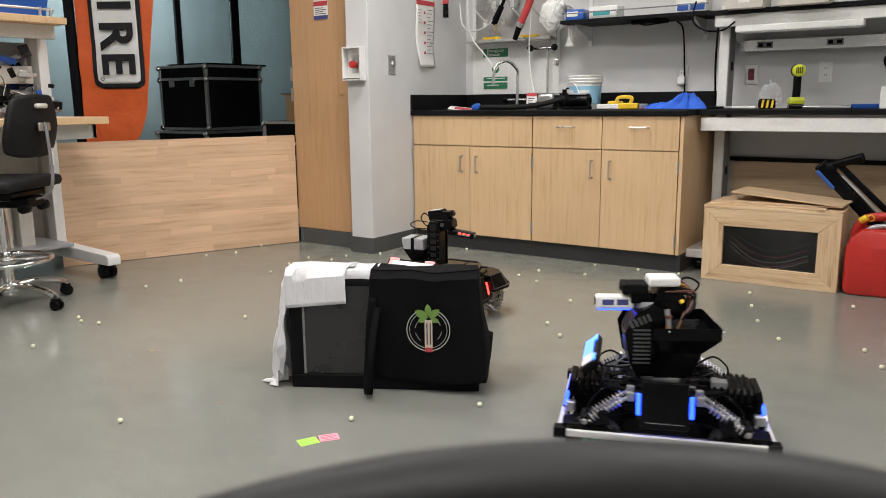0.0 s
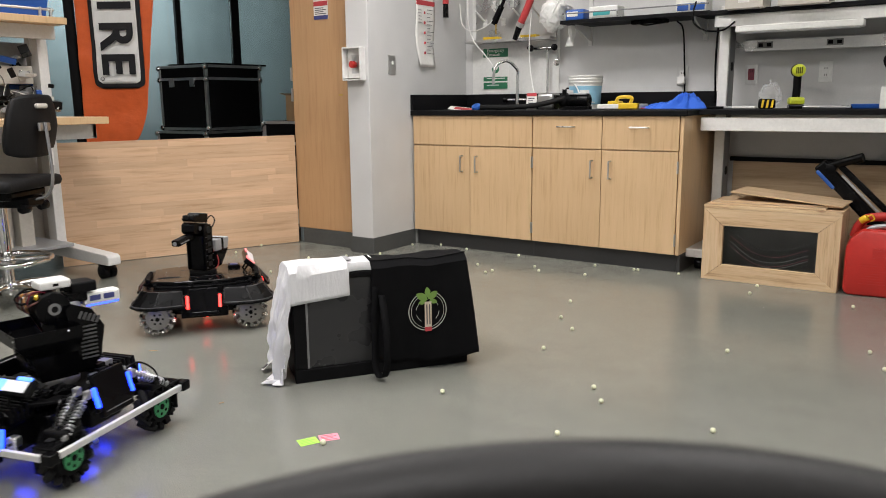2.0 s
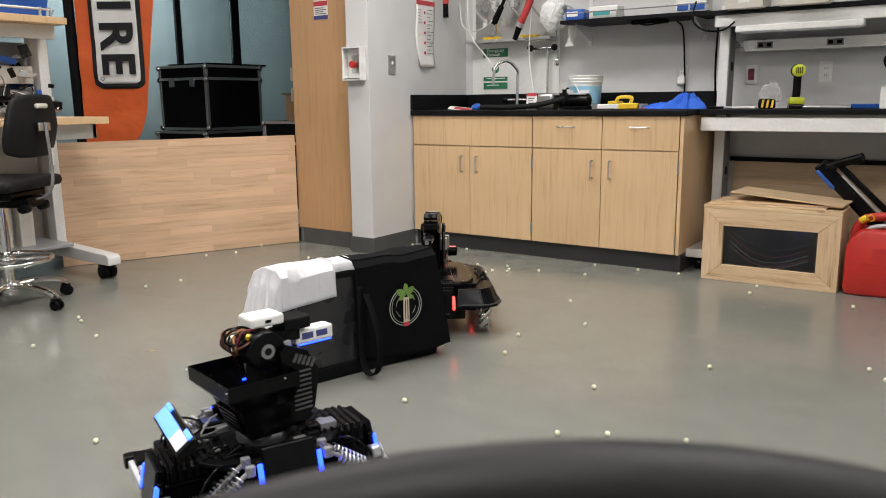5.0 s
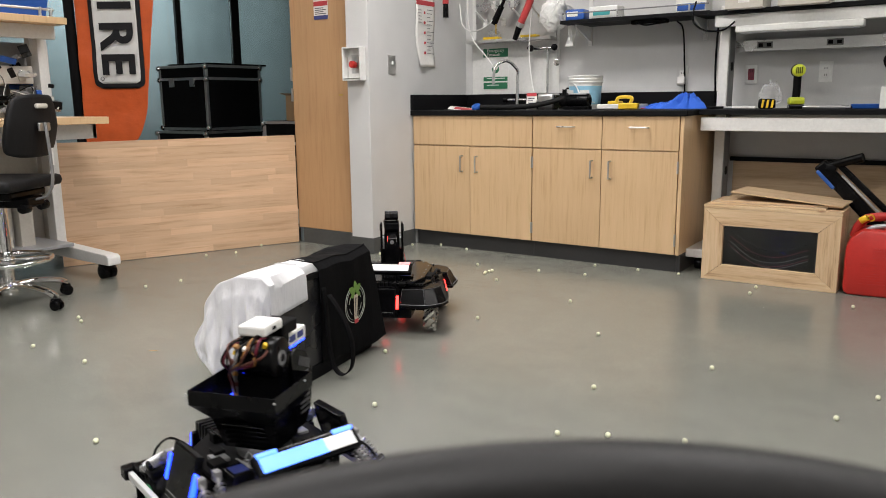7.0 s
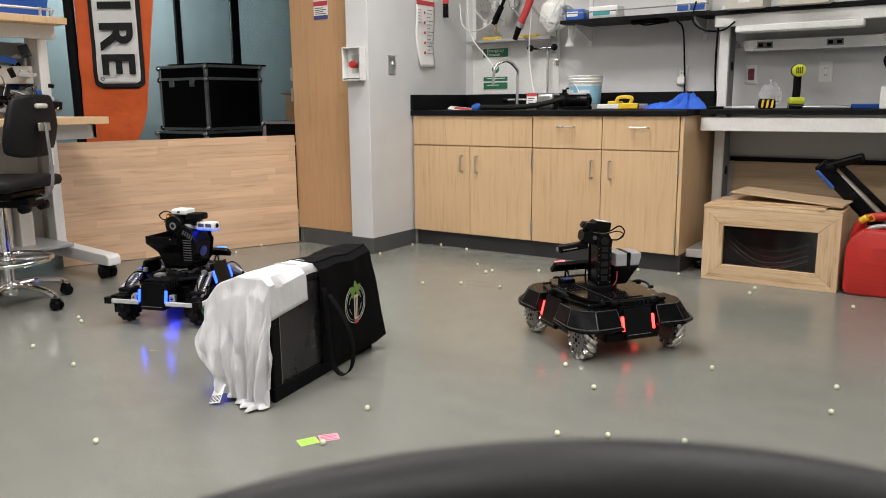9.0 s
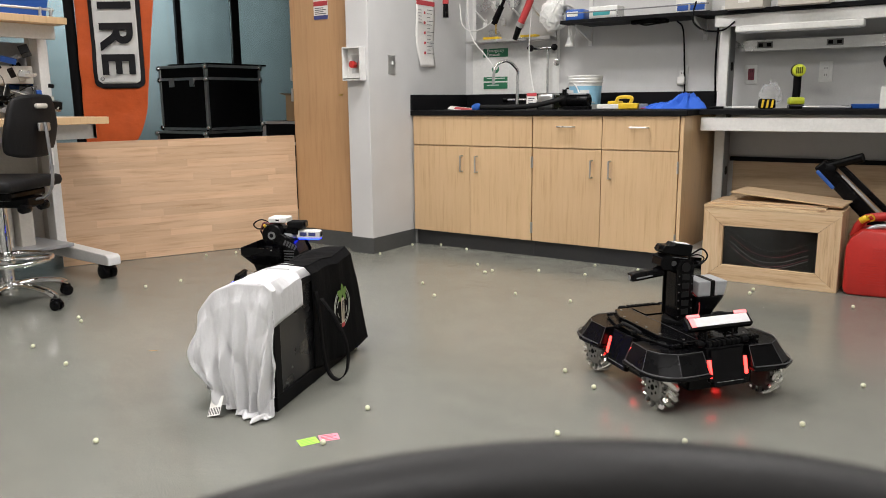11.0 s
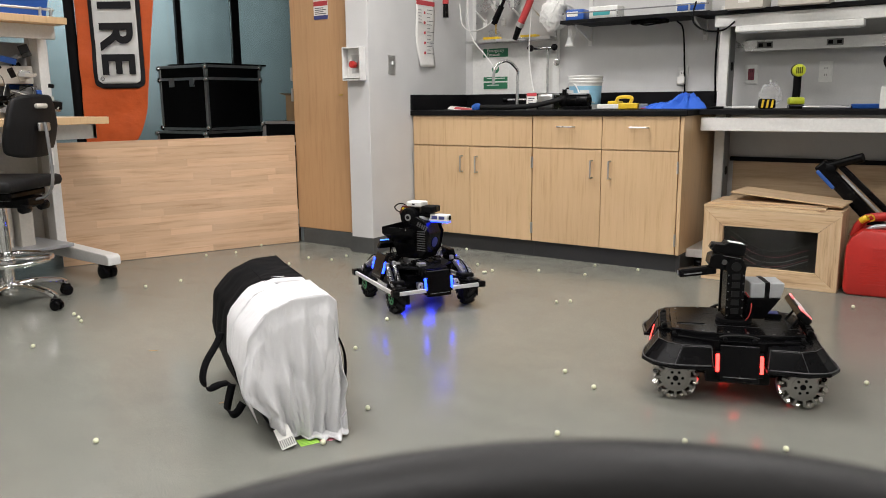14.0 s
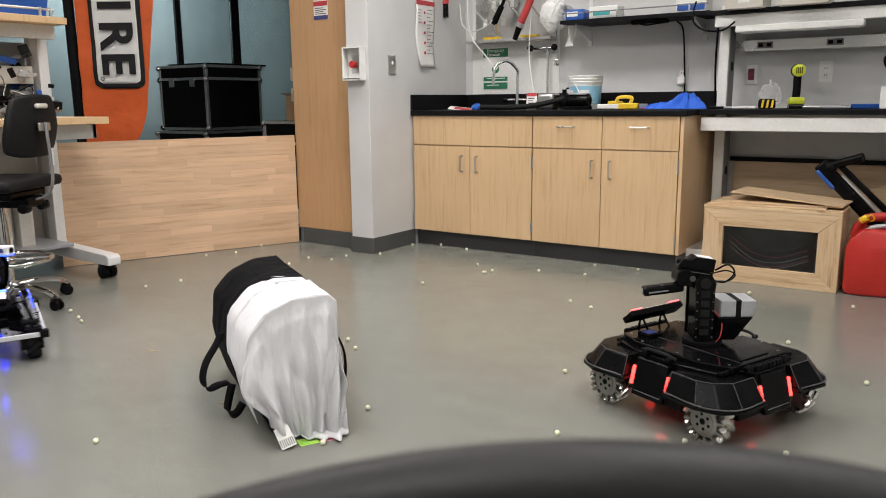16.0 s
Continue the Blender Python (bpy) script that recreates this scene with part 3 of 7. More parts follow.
part("leg", box(-0.03, 0.05, -0.03, 0.05, -0.02, 0.32, 0.004), M_BEIGE, under)
part("body", box(-0.14, 0.02, -0.25, -0.06, 0.0, 0.45, 0.005), M_BEIGE, under)

st = thing("lab_stool", pose(-0.715, -2.435, 0, 0, 0, -60), "black drafting stool with chrome star base and ring", "chair")
part("seat", box(-0.23, 0.23, -0.23, 0.2, 0.585, 0.64, 0.024, seg=3), M_SEATCLOTH, st, "black padded seat", True)
part("seat_pan", box(-0.15, 0.15, -0.15, 0.15, 0.54, 0.588, 0.015), M_BLACK, st)
part("mechanism", box(-0.06, 0.08, -0.05, 0.19, 0.5, 0.55, 0.01), M_BLACK, st)


def backrest(u, v):
    a = (u - 0.5) * 2
    b = (v - 0.5) * 2
    w = 0.2 * (1 - 0.16 * max(0.0, b)) * (1 - 0.10 * abs(b) ** 4)
    return Vector((a * w, 0.235 - 0.035 * a * a - 0.03 * max(0, -b) * 0.5 + 0.012 * b, 0.885 + 0.145 * b * (1 - 0.16 * abs(a) ** 3.5)))


back = part("backrest", sheet(20, 16, backrest), M_SEATCLOTH, st, "curved black moulded backrest", True)
thicken(back, 0.024, 0)
part("grip_hole", box(-0.045, 0.045, 0.245, 0.268, 0.965, 0.988, 0.009), M_BEIGE, st, "pale hand slot in the backrest")
part("back_stem", tube([(0.0, 0.17, 0.53), (0.0, 0.25, 0.56), (0.0, 0.28, 0.66), (0.0, 0.27, 0.9)], 0.016, 10, 5, flat=0.35), M_GREYPLASTIC, st, "flat dark metal back stem", True)
part("stem_label", box(-0.006, 0.006, 0.2905, 0.2915, 0.7, 0.78), M_PAPER, st, "narrow white label on the stem")
part("stem_plate", box(-0.045, 0.045, 0.255, 0.27, 0.86, 0.9, 0.006), M_STEEL, st)
for s in (-1, 1):
    part("knob", cyl((0.05 * s, 0.17, 0.5), (0.1 * s, 0.17, 0.5), 0.025, seg=10, bevel=0.004), M_BLACK, st, "black adjusting knob", True)
part("lever", tube([(0.08, 0.0, 0.52), (0.14, 0.04, 0.48), (0.16, 0.06, 0.44)], 0.009, 8, 4), M_BLACK, st, "", True)
part("gas_column", cyl((0, 0, 0.09), (0, 0, 0.5), 0.027, seg=20), M_CHROME, st, "chrome gas column", True)
ringp = [(0.2 * math.cos(k * math.pi / 12), 0.2 * math.sin(k * math.pi / 12), 0.235) for k in range(25)]
fr = part("foot_ring", tube(ringp, 0.012, 10, 1), M_CHROME, st, "chrome foot ring", True)
part("ring_hub", cyl((0, 0, 0.2), (0, 0, 0.25), 0.038, seg=20, bevel=0.003), M_CHROME, fr, "", True)
for k in range(3):
    a = k * 2.094
    part("spoke", cyl((0.03 * math.cos(a), 0.03 * math.sin(a), 0.235), (0.195 * math.cos(a), 0.195 * math.sin(a), 0.235), 0.008, seg=8), M_CHROME, fr, "", True)
part("hub", cyl((0, 0, 0.06), (0, 0, 0.125), 0.04, seg=20, bevel=0.004), M_CHROME, st, "", True)
for k in range(5):
    a = radians(76 + 72 * k)
    c_, s_ = math.cos(a), math.sin(a)
    lg = part("base_leg", tube([(0.02 * c_, 0.02 * s_, 0.105), (0.12 * c_, 0.12 * s_, 0.108), (0.23 * c_, 0.23 * s_, 0.09), (0.28 * c_, 0.28 * s_, 0.068)], 0.021, 10, 4, flat=0.75), M_CHROME, st, "chrome star leg", True)
    bm = bmesh.new()
    for o in (-0.02, 0.008):
        cyl((0.28 * c_ - s_ * o, 0.28 * s_ + c_ * o, 0.027), (0.28 * c_ - s_ * (o + 0.013), 0.28 * s_ + c_ * (o + 0.013), 0.027), 0.027, seg=18, bm=bm, bevel=0.003)
    box(0.255, 0.3, -0.012, 0.012, 0.03, 0.06, 0.004, bm, pose(0, 0, 0, 0, 0, 76 + 72 * k))
    part("caster", bm, M_BLACK, lg, "black twin caster", True)

# ---- banner and cases behind the board ----
bn = thing("feather_banner", pose(-1.697, -1.061, 0, 0, 0, 34), "orange hanging banner with bold black lettering", "banner")


def banner_pt(u, v, off=0.0):
    """Hanging cloth, narrower towards its foot, the free lower corner rounded off."""
    x = -0.275 + (0.57 - 0.13 * v) * u
    low = 0.71 + 0.24 * max(0.0, (u - 0.68) / 0.32) ** 2.4
    z = 1.95 + (low - 1.95) * v
    ripple = 0.005 * math.sin(13 * x - 4 * z) + 0.003 * math.sin(15 * z + 9 * x) + 0.008 * noise.noise(Vector((x * 5, z * 7, 1))) + 0.003 * noise.noise(Vector((x * 16, z * 19, 4)))
    return Vector((x, ripple + off, z))


def banner_patch(x0, x1, z0, z1, radius, off):
    """A printed field with rounded corners lying on the cloth."""
    def at(u, v):
        x, z = x0 + (x1 - x0) * u, z1 + (z0 - z1) * v
        low = max(0.0, radius - (z - z0)) if z < z0 + radius else 0.0
        cut = radius - math.sqrt(max(0.0, radius * radius - low * low))
        x = min(max(x, x0 + cut), x1 - cut)
        vv = (1.95 - z) / 1.24
        p = banner_pt((x + 0.275) / (0.57 - 0.13 * vv), vv, off)
        return Vector((x, p.y, z))
    return sheet(24, 44, at)


thicken(part("cloth", sheet(40, 60, banner_pt), M_ORANGE, bn, "", True), 0.002)
thicken(part("black_border", banner_patch(-0.178, 0.168, 1.085, 1.95, 0.05, -0.008), M_BANNERBLACK, bn, "", True), 0.002)
thicken(part("white_field", banner_patch(-0.15, 0.14, 1.118, 1.95, 0.03, -0.0125), M_BANNERWHITE, bn, "", True), 0.002)
part("pole", cyl((-0.31, 0.015, 0.0), (-0.325, 0.015, 2.4), 0.034, seg=12), M_BLACKMAT, bn, "black banner pole", True)
part("pole_base", box(-0.42, -0.2, -0.12, 0.15, 0, 0.02, 0.005), M_BLACKMAT, bn)
for k, ch in enumerate(("I", "R", "E")):
    lettering(ch, 0.305, pose(-0.01, -0.027, 1.63 - 0.19 * k, 90, 0, 0) @ pose(0, 0, 0, 0, 0, -90), M_BANNERBLACK, bn, 0.003, bold=0.008)
part("round_mark", tube([(-0.115 + 0.012 * math.cos(k * math.pi / 8), -0.026, 1.15 + 0.012 * math.sin(k * math.pi / 8)) for k in range(17)], 0.0015, 5, 1), M_BANNERBLACK, bn)


def flight_case(name, m, sx, sy, sz, label, latches=True):
    c = thing(name, m, label, "flight case", "flight cases")
    part("shell", box(0.004, sx - 0.004, 0.004, sy - 0.004, 0.004, sz - 0.004, 0.003), M_BLACKMAT, c, "black laminated panels")
    t = 0.022
    for z in (0.0, sz * 0.77, sz - t):
        for (x0, x1, y0, y1) in ((0, sx, -0.003, 0.0035), (0, sx, sy - 0.0035, sy + 0.003), (-0.003, 0.0035, 0, sy), (sx - 0.0035, sx + 0.003, 0, sy)):
            part("edge_rail", box(x0, x1, y0, y1, z, z + t, 0.001), M_ALU, c, "aluminium edge rail")
    for x in (0, sx):
        for y in (0, sy):
            part("corner_rail", box(x - 0.004 if x == 0 else x - t, x + t if x == 0 else x + 0.004, y - 0.004 if y == 0 else y - t, y + t if y == 0 else y + 0.004, 0.01, sz - 0.01, 0.002), M_ALU, c)
            for z in (0.02, sz * 0.78, sz - 0.02):
                part("ball_corner", ball((x, y, z), 0.026, None, 2), M_CHROME, c, "", True)
    if latches:
        for k in (0.28, 0.72):
            part("latch", box(-0.012, 0.0, sy * k - 0.03, sy * k + 0.03, sz * 0.67, sz * 0.8, 0.003), M_STEEL, c, "recessed steel latch")
    return c


flight_case("flight_case", pose(-2.07, -0.04, 0.757, 0, 0, 91), 0.6, 0.59, 0.535, "black road case with aluminium edges")
flight_case("flight_case", pose(-2.05, -0.09, 0.002, 0, 0, 91), 0.65, 0.62, 0.75, "black road case under another case")
flight_case("flight_case", pose(-1.6, 0.12, 0.002, 0, 0, 20), 0.6, 0.4, 0.83, "low black road case behind the board", False)
part("board", box(0.0, 0.66, 0.0, 0.5, 0, 0.014, 0.003), M_BLACKMAT, thing("black_folder", pose(-2.09, 0.0, 1.293, 0, 0, 91), "thin black board lying on the road case", "board"))
cb = thing("cardboard_box", pose(-1.34, 0.3, 0.834, 0, 0, 28), "open brown cardboard carton", "carton")
part("carton", box(-0.1, 0.16, -0.1, 0.2, 0, 0.2, 0.003), M_CARD, cb)
part("flap", box(-0.05, 0.0, 0.0, 0.3, -0.002, 0.002, 0, None, pose(-0.1, -0.1, 0.2, 0, 18, 0)), M_CARD, cb)
part("flap", box(-0.1, 0.16, -0.003, 0.001, 0.0, 0.05, 0, None, pose(0, 0.2, 0.2, -25, 0, 0)), M_CARD, cb)
part("yellow_sticker", box(0.07, 0.13, -0.1025, -0.1002, 0.09, 0.13), M_YELLOW, cb, "yellow sticker")
part("white_label", box(-0.1025, -0.1002, -0.06, 0.0, 0.03, 0.15), M_PAPER, cb, "white shipping label")

# ---- column fittings ----
eb = thing("emergency_button", pose(-0.108, -0.4625, 1.21), "red emergency button under a clear cover", "button")
part("backplate", box(-0.035, 0.045, -0.006, 0, -0.055, 0.06, 0.002), M_STEEL, eb)
part("button", cyl((-0.01, -0.006, 0.0), (-0.01, -0.04, 0.0), 0.022, seg=20, bevel=0.004), M_REDPLASTIC, eb, "red mushroom button", True)
for bx_ in ((-0.074, -0.066, -0.055, 0, -0.1, 0.105), (0.066, 0.074, -0.055, 0, -0.1, 0.105), (-0.066, 0.066, -0.055, 0, 0.097, 0.105), (-0.066, 0.066, -0.055, 0, -0.1, -0.092), (-0.066, 0.066, -0.055, 0, -0.085, -0.08)):
    part("cover_frame", box(*bx_, 0.002), M_FILM, eb, "clear plastic cover edge")
part("cover_back", box(-0.066, 0.066, -0.003, -0.0005, -0.092, 0.097), M_FILM, eb)
sw = thing("light_switch", pose(-0.0115, -0.228, 1.213), "steel wall light switch", "switch")
part("plate", box(0, 0.006, -0.037, 0.037, -0.06, 0.06, 0.002), M_STEEL, sw)
part("toggle", box(0.006, 0.018, -0.006, 0.006, 0.0, 0.02, 0.002), M_WHITEPLASTIC, sw)
nt = thing("wall_notice", pose(-0.011, 0.14, 1.43), "long curling white paper notice with red print", "notice")


def notice(u, v):
    curl = 0.05 * max(0.0, v - 0.55) ** 1.5 * (1 - u)
    return Vector((0.004 + curl + 0.006 * math.sin(7 * v), -0.1 + 0.22 * u + 0.05 * max(0, v - 0.5) * (1 - u), 0.25 - 0.47 * v))


thicken(part("sheet", sheet(8, 24, notice), M_PAPER, nt, "", True), 0.001)
part("heading", box(0.007, 0.012, -0.095, 0.115, 0.185, 0.215), M_REDINK, nt, "red heading bar")
for k in range(13):
    part("print_bar", box(0.008, 0.0125, 0.025, 0.1 - 0.02 * (k % 3), 0.155 - 0.024 * k, 0.159 - 0.024 * k), M_GREYPLASTIC, nt)
for k in range(5):
    part("symbol", box(0.008, 0.0125, -0.012, 0.006, 0.128 - 0.066 * k, 0.146 - 0.066 * k, 0.002), M_REDINK, nt)
for k in range(5):
    part("print_bar", box(0.006, 0.0125, -0.075, -0.04, 0.15 - 0.02 * k, 0.1535 - 0.02 * k), M_GREYPLASTIC, nt)

# ---- sink wall ----
pb = thing("drying_rack", pose(0, 0, 0), "steel drying rack with white pegs above the sink", "rack")
part("white_panel", box(0.05, 0.75, 0.672, 0.6795, 1.023, 2.0), M_WHITEPLASTIC, pb)
part("back", box(0.09, 0.73, 0.655, 0.671, 1.4, 2.0, 0.002), M_STEEL, pb)
part("drip_tray", box(0.06, 0.74, 0.55, 0.655, 1.38, 1.402, 0.003), M_STEEL, pb)
for i in range(4):
    for j in range(3):
        x, z = 0.17 + 0.15 * i + 0.07 * (j % 2), 1.53 + 0.12 * j
        pg = part("peg", cyl((x, 0.655, z), (x - 0.02, 0.55, z + 0.07), 0.008, 0.006, 8), M_WHITEPLASTIC, pb, "white plastic peg", True)
        part("socket", box(x - 0.016, x + 0.016, 0.645, 0.655, z - 0.03, z + 0.02, 0.003), M_WHITEPLASTIC, pg)
for x in (0.2, 0.5):
    part("yellow_tray", box(x, x + 0.12, 0.57, 0.63, 1.4025, 1.42, 0.003), M_YELLOW, pb, "yellow plastic tray")
es = thing("eyewash_sign", pose(0.247, 0.6715, 1.2), "green and white emergency eyewash sign", "sign")
part("plate", box(-0.108, 0.108, -0.004, 0, -0.145, 0.15, 0.002), M_WHITEPLASTIC, es)
part("green_band", box(-0.102, 0.102, -0.006, -0.004, 0.085, 0.145), M_GREENSIGN, es)
part("green_band", box(-0.1, 0.1, -0.006, -0.004, -0.085, -0.055), M_GREENSIGN, es)
part("green_band", box(-0.1, 0.1, -0.006, -0.004, -0.14, -0.095), M_GREENSIGN, es)
lettering("Emergency", 0.032, pose(0.0, -0.0065, 0.13, 90, 0, 0), M_WHITEPLASTIC, es)
lettering("Eyewash", 0.032, pose(-0.015, -0.0065, 0.102, 90, 0, 0), M_WHITEPLASTIC, es)
part("eye_symbol", cyl((0, -0.006, 0.0), (0, -0.004, 0.0), 0.03, seg=20), M_GREENSIGN, es)
part("eye_symbol", cyl((0, -0.0068, 0.012), (0, -0.006, 0.012), 0.02, seg=20), M_WHITEPLASTIC, es)
for k in range(2):
    part("print_bar", box(-0.07, 0.08 - 0.05 * k, -0.0066, -0.006, -0.068 - 0.048 * k, -0.062 - 0.048 * k), M_WHITEPLASTIC, es)
fa = thing("faucet", pose(0.52, 0.5, 0.917), "chrome gooseneck laboratory faucet", "faucet")
part("stem", cyl((0, 0, 0), (0, 0, 0.1), 0.016, seg=16), M_CHROME, fa, "", True)
part("neck", tube([(0, 0, 0.09), (0, 0, 0.22), (0.0, -0.01, 0.27), (-0.05, -0.06, 0.325), (-0.105, -0.12, 0.29), (-0.115, -0.13, 0.2), (-0.115, -0.13, 0.17)], 0.0105, 10, 6), M_CHROME, fa, "chrome curved spout", True)
part("crossbar", cyl((-0.08, 0, 0.062), (0.08, 0, 0.062), 0.01, seg=12), M_CHROME, fa, "", True)
for s in (-1, 1):
    bm = cyl((0.075 * s, 0, 0.062), (0.11 * s, 0, 0.062), 0.016, seg=8, bevel=0.002)
    box(0.085 * s - 0.004, 0.085 * s + 0.004, -0.03, 0.03, 0.055, 0.069, 0.003, bm)
    part("tap", bm, M_BLACK, fa, "black tap handle", True)
vp = thing("pipe_riser", pose(0.55, 0.6, 0.917), "chrome water riser with two black taps", "pipe")
part("pipe", cyl((0.14, 0.02, 0), (0.14, 0.02, 0.4), 0.009, seg=12), M_CHROME, vp, "", True)
part("crosspipe", cyl((0.02, 0.02, 0.41), (0.2, 0.02, 0.41), 0.012, seg=12), M_CHROME, vp, "", True)
for x in (0.02, 0.2):
    part("tap", cyl((x, 0.0, 0.41), (x + 0.02, -0.05, 0.41), 0.022, seg=10, bevel=0.003), M_BLACK, vp, "", True)
part("chain", cyl((0.23, -0.02, 0.33), (0.23, -0.02, 0.46), 0.0018, seg=6), M_STEEL, vp)
part("chain_ring", cyl((0.23, -0.03, 0.31), (0.23, -0.02, 0.31), 0.024, seg=18, bevel=0.003), M_CHROME, vp, "round chrome pull", True)


def hose(label, pts, r, m_, name="hose"):
    h = thing(name, pose(0, 0, 0), label, "hose")
    part("tube", tube(pts, r, 10, 7), m_, h, "", True)
    return h


hz = hose("thick red rubber hose hanging at the rack", [(0.66, 0.47, 1.9), (0.655, 0.46, 1.7), (0.62, 0.46, 1.6), (0.555, 0.46, 1.47)], 0.024, M_RED)
part("nozzle", cyl((0.555, 0.46, 1.47), (0.52, 0.455, 1.38), 0.022, 0.017, 14), M_BLACK, hz, "black hose nozzle", True)
part("clamp", cyl((0.566, 0.46, 1.49), (0.552, 0.46, 1.463), 0.0255, seg=14), M_STEEL, hz, "", True)
hb = hose("black spray hose hanging at the rack", [(0.44, 0.56, 1.95), (0.42, 0.55, 1.75), (0.36, 0.54, 1.6)], 0.012, M_BLACK)
part("spray_head", cyl((0.37, 0.54, 1.62), (0.31, 0.53, 1.5), 0.02, 0.024, 14), M_BLACK, hb, "black spray head", True)
part("brass_tip", cyl((0.335, 0.52, 1.5), (0.335, 0.52, 1.43), 0.006, seg=8), M_BRASS, hb, "", True)
hc = hose("small black pump nozzle hanging on a tube", [(-0.02 + 0.04, 0.35, 2.0), (0.03, 0.35, 1.75), (0.03, 0.35, 1.62)], 0.006, M_WHITEPLASTIC)
part("nozzle", cyl((0.03, 0.35, 1.64), (0.03, 0.35, 1.55), 0.018, 0.02, 14), M_BLACK, hc, "black nozzle", True)
part("collar", cyl((0.03, 0.35, 1.67), (0.03, 0.35, 1.64), 0.022, seg=14), M_RED, hc, "", True)
hose("thin white tube drooping over the sink", [(0.12, 0.5, 1.9), (0.12, 0.5, 1.55), (0.16, 0.5, 1.4), (0.27, 0.5, 1.28), (0.33, 0.5, 1.2)], 0.005, M_WHITEPLASTIC)
hose("thin white tube drooping over the sink", [(0.05, 0.5, 1.65), (0.09, 0.48, 1.5), (0.2, 0.48, 1.46), (0.33, 0.52, 1.55), (0.4, 0.55, 1.8)], 0.004, M_WHITEPLASTIC)
hose("thin white tube drooping over the sink", [(0.64, 0.5, 1.75), (0.62, 0.48, 1.4), (0.64, 0.45, 1.2), (0.72, 0.38, 1.0), (0.82, 0.32, 0.935)], 0.004, M_WHITEPLASTIC)
hose("white tube looping beside the shelf", [(0.86, 0.45, 1.85), (0.95, 0.45, 1.75), (0.86, 0.42, 1.6), (0.8, 0.42, 1.5)], 0.004, M_WHITEPLASTIC)
hose("black corrugated drain hose lying on the counter", [(0.34, 0.26, 0.934), (0.45, 0.2, 0.934), (0.65, 0.16, 0.934), (0.82, 0.18, 0.945), (0.98, 0.22, 0.98), (1.0, 0.3, 1.0)], 0.016, M_RUBBER)


def crumple(c, r, squash, seed, amp, sub=4):
    bm = ball((0, 0, 0), 1.0, None, sub)
    for v in bm.verts:
        n = noise.noise(v.co * 2.3 + Vector((seed, 0, 0))) * amp + noise.noise(v.co * 5.5 + Vector((0, seed, 0))) * amp * 0.6 + abs(noise.noise(v.co * 11 + Vector((0, 0, seed)))) * amp * 0.35
        v.co = Vector(c) + Vector((v.co.x * r * squash[0], v.co.y * r * squash[1], v.co.z * r * squash[2])) * (1 + n)
    return bm


pbg = thing("plastic_bag", pose(0.76, 0.5, 1.41), "crumpled white plastic bag hung on the rack", "bag")
part("bag_body", crumple((0.03, 0, 0.12), 0.1, (0.95, 0.6, 1.05), 3.0, 0.17, 5), M_FILM, pbg, "", True)
part("bag_tail", crumple((0.16, 0.0, 0.03), 0.06, (0.4, 0.35, 1.7), 9.0, 0.22, 4), M_FILM, pbg, "", True)
part("bag_knot", prism([(-0.035, -0.03), (0.03, -0.03), (0.012, 0.03), (-0.012, 0.03)], -0.01, 0.01, "y", 0.003), M_FILM, pbg).location = (0.15, 0.0, -0.06)

# ---- things on the counter ----
bk = thing("bucket", pose(1.06, 0.42, 0.9172), "white plastic bucket with blue printed label", "bucket")
part("wall", cyl((0, 0, 0.0), (0, 0, 0.2), 0.094, 0.108, 32), M_WHITEPLASTIC, bk, "", True)
part("label_band", cyl((0, 0, 0.03), (0, 0, 0.145), 0.0968, 0.1048, 32, caps=False), plain("blue_label", (0.3, 0.58, 0.76), 0.4, vary=0.3), bk, "pale blue printed label", True)
for k in range(3):
    part("rim_ring", cyl((0, 0, 0.165 + 0.018 * k), (0, 0, 0.174 + 0.018 * k), 0.112, seg=32, bevel=0.002), M_WHITEPLASTIC, bk, "", True)
part("bail", tube([(-0.1, -0.04, 0.17), (-0.02, -0.11, 0.15), (0.03, -0.112, 0.07), (0.09, -0.06, 0.04)], 0.004, 6, 5), M_WHITEPLASTIC, bk, "white bail handle", True)
for k, a in enumerate((-2.2, -1.2)):
    part("label_patch", box(-0.03, 0.03, -0.002, 0, -0.02, 0.02, 0, None, pose(0.1035 * math.cos(a), 0.1035 * math.sin(a), 0.1, 4, 0, math.degrees(a) + 90)), M_PAPER, bk, "white label patch")
pmp = thing("small_pump", pose(1.0, 0.26, 0.9172), "black electric pump with ribbed motor", "pump")
part("motor", cyl((0.02, 0, 0.055), (0.16, 0, 0.055), 0.04, seg=24, bevel=0.004), M_BLACK, pmp, "", True)
part("head", ball((-0.01, 0, 0.055), 0.045, None, 2, (0.9, 1, 1)), M_BLACKMAT, pmp, "", True)
part("silver_band", box(0.03, 0.15, -0.03, 0.03, 0.09, 0.1, 0.004), M_SILVERBOX, pmp)
part("foot", box(0.0, 0.16, -0.04, 0.04, 0, 0.02, 0.003), M_BLACK, pmp)
part("inlet", cyl((-0.03, 0, 0.06), (-0.08, 0, 0.065), 0.016, seg=12), M_BLACK, pmp, "", True)
part("outlet", cyl((-0.01, 0, 0.08), (-0.01, 0, 0.125), 0.014, seg=12), M_BLACK, pmp, "", True)
tk = thing("steel_dispenser", pose(0.83, 0.36, 0.9172), "small brushed steel dispenser box", "dispenser")
part("body", box(-0.06, 0.06, -0.06, 0.06, 0, 0.105, 0.02, seg=3), M_STEEL, tk, "", True)
part("side", box(0.061, 0.064, -0.05, 0.05, 0.01, 0.09, 0.001), M_BLACKMAT, tk)
hg = thing("hang_tag", pose(0.785, 0.2, 0.9172), "white card tag with red heading", "tag")
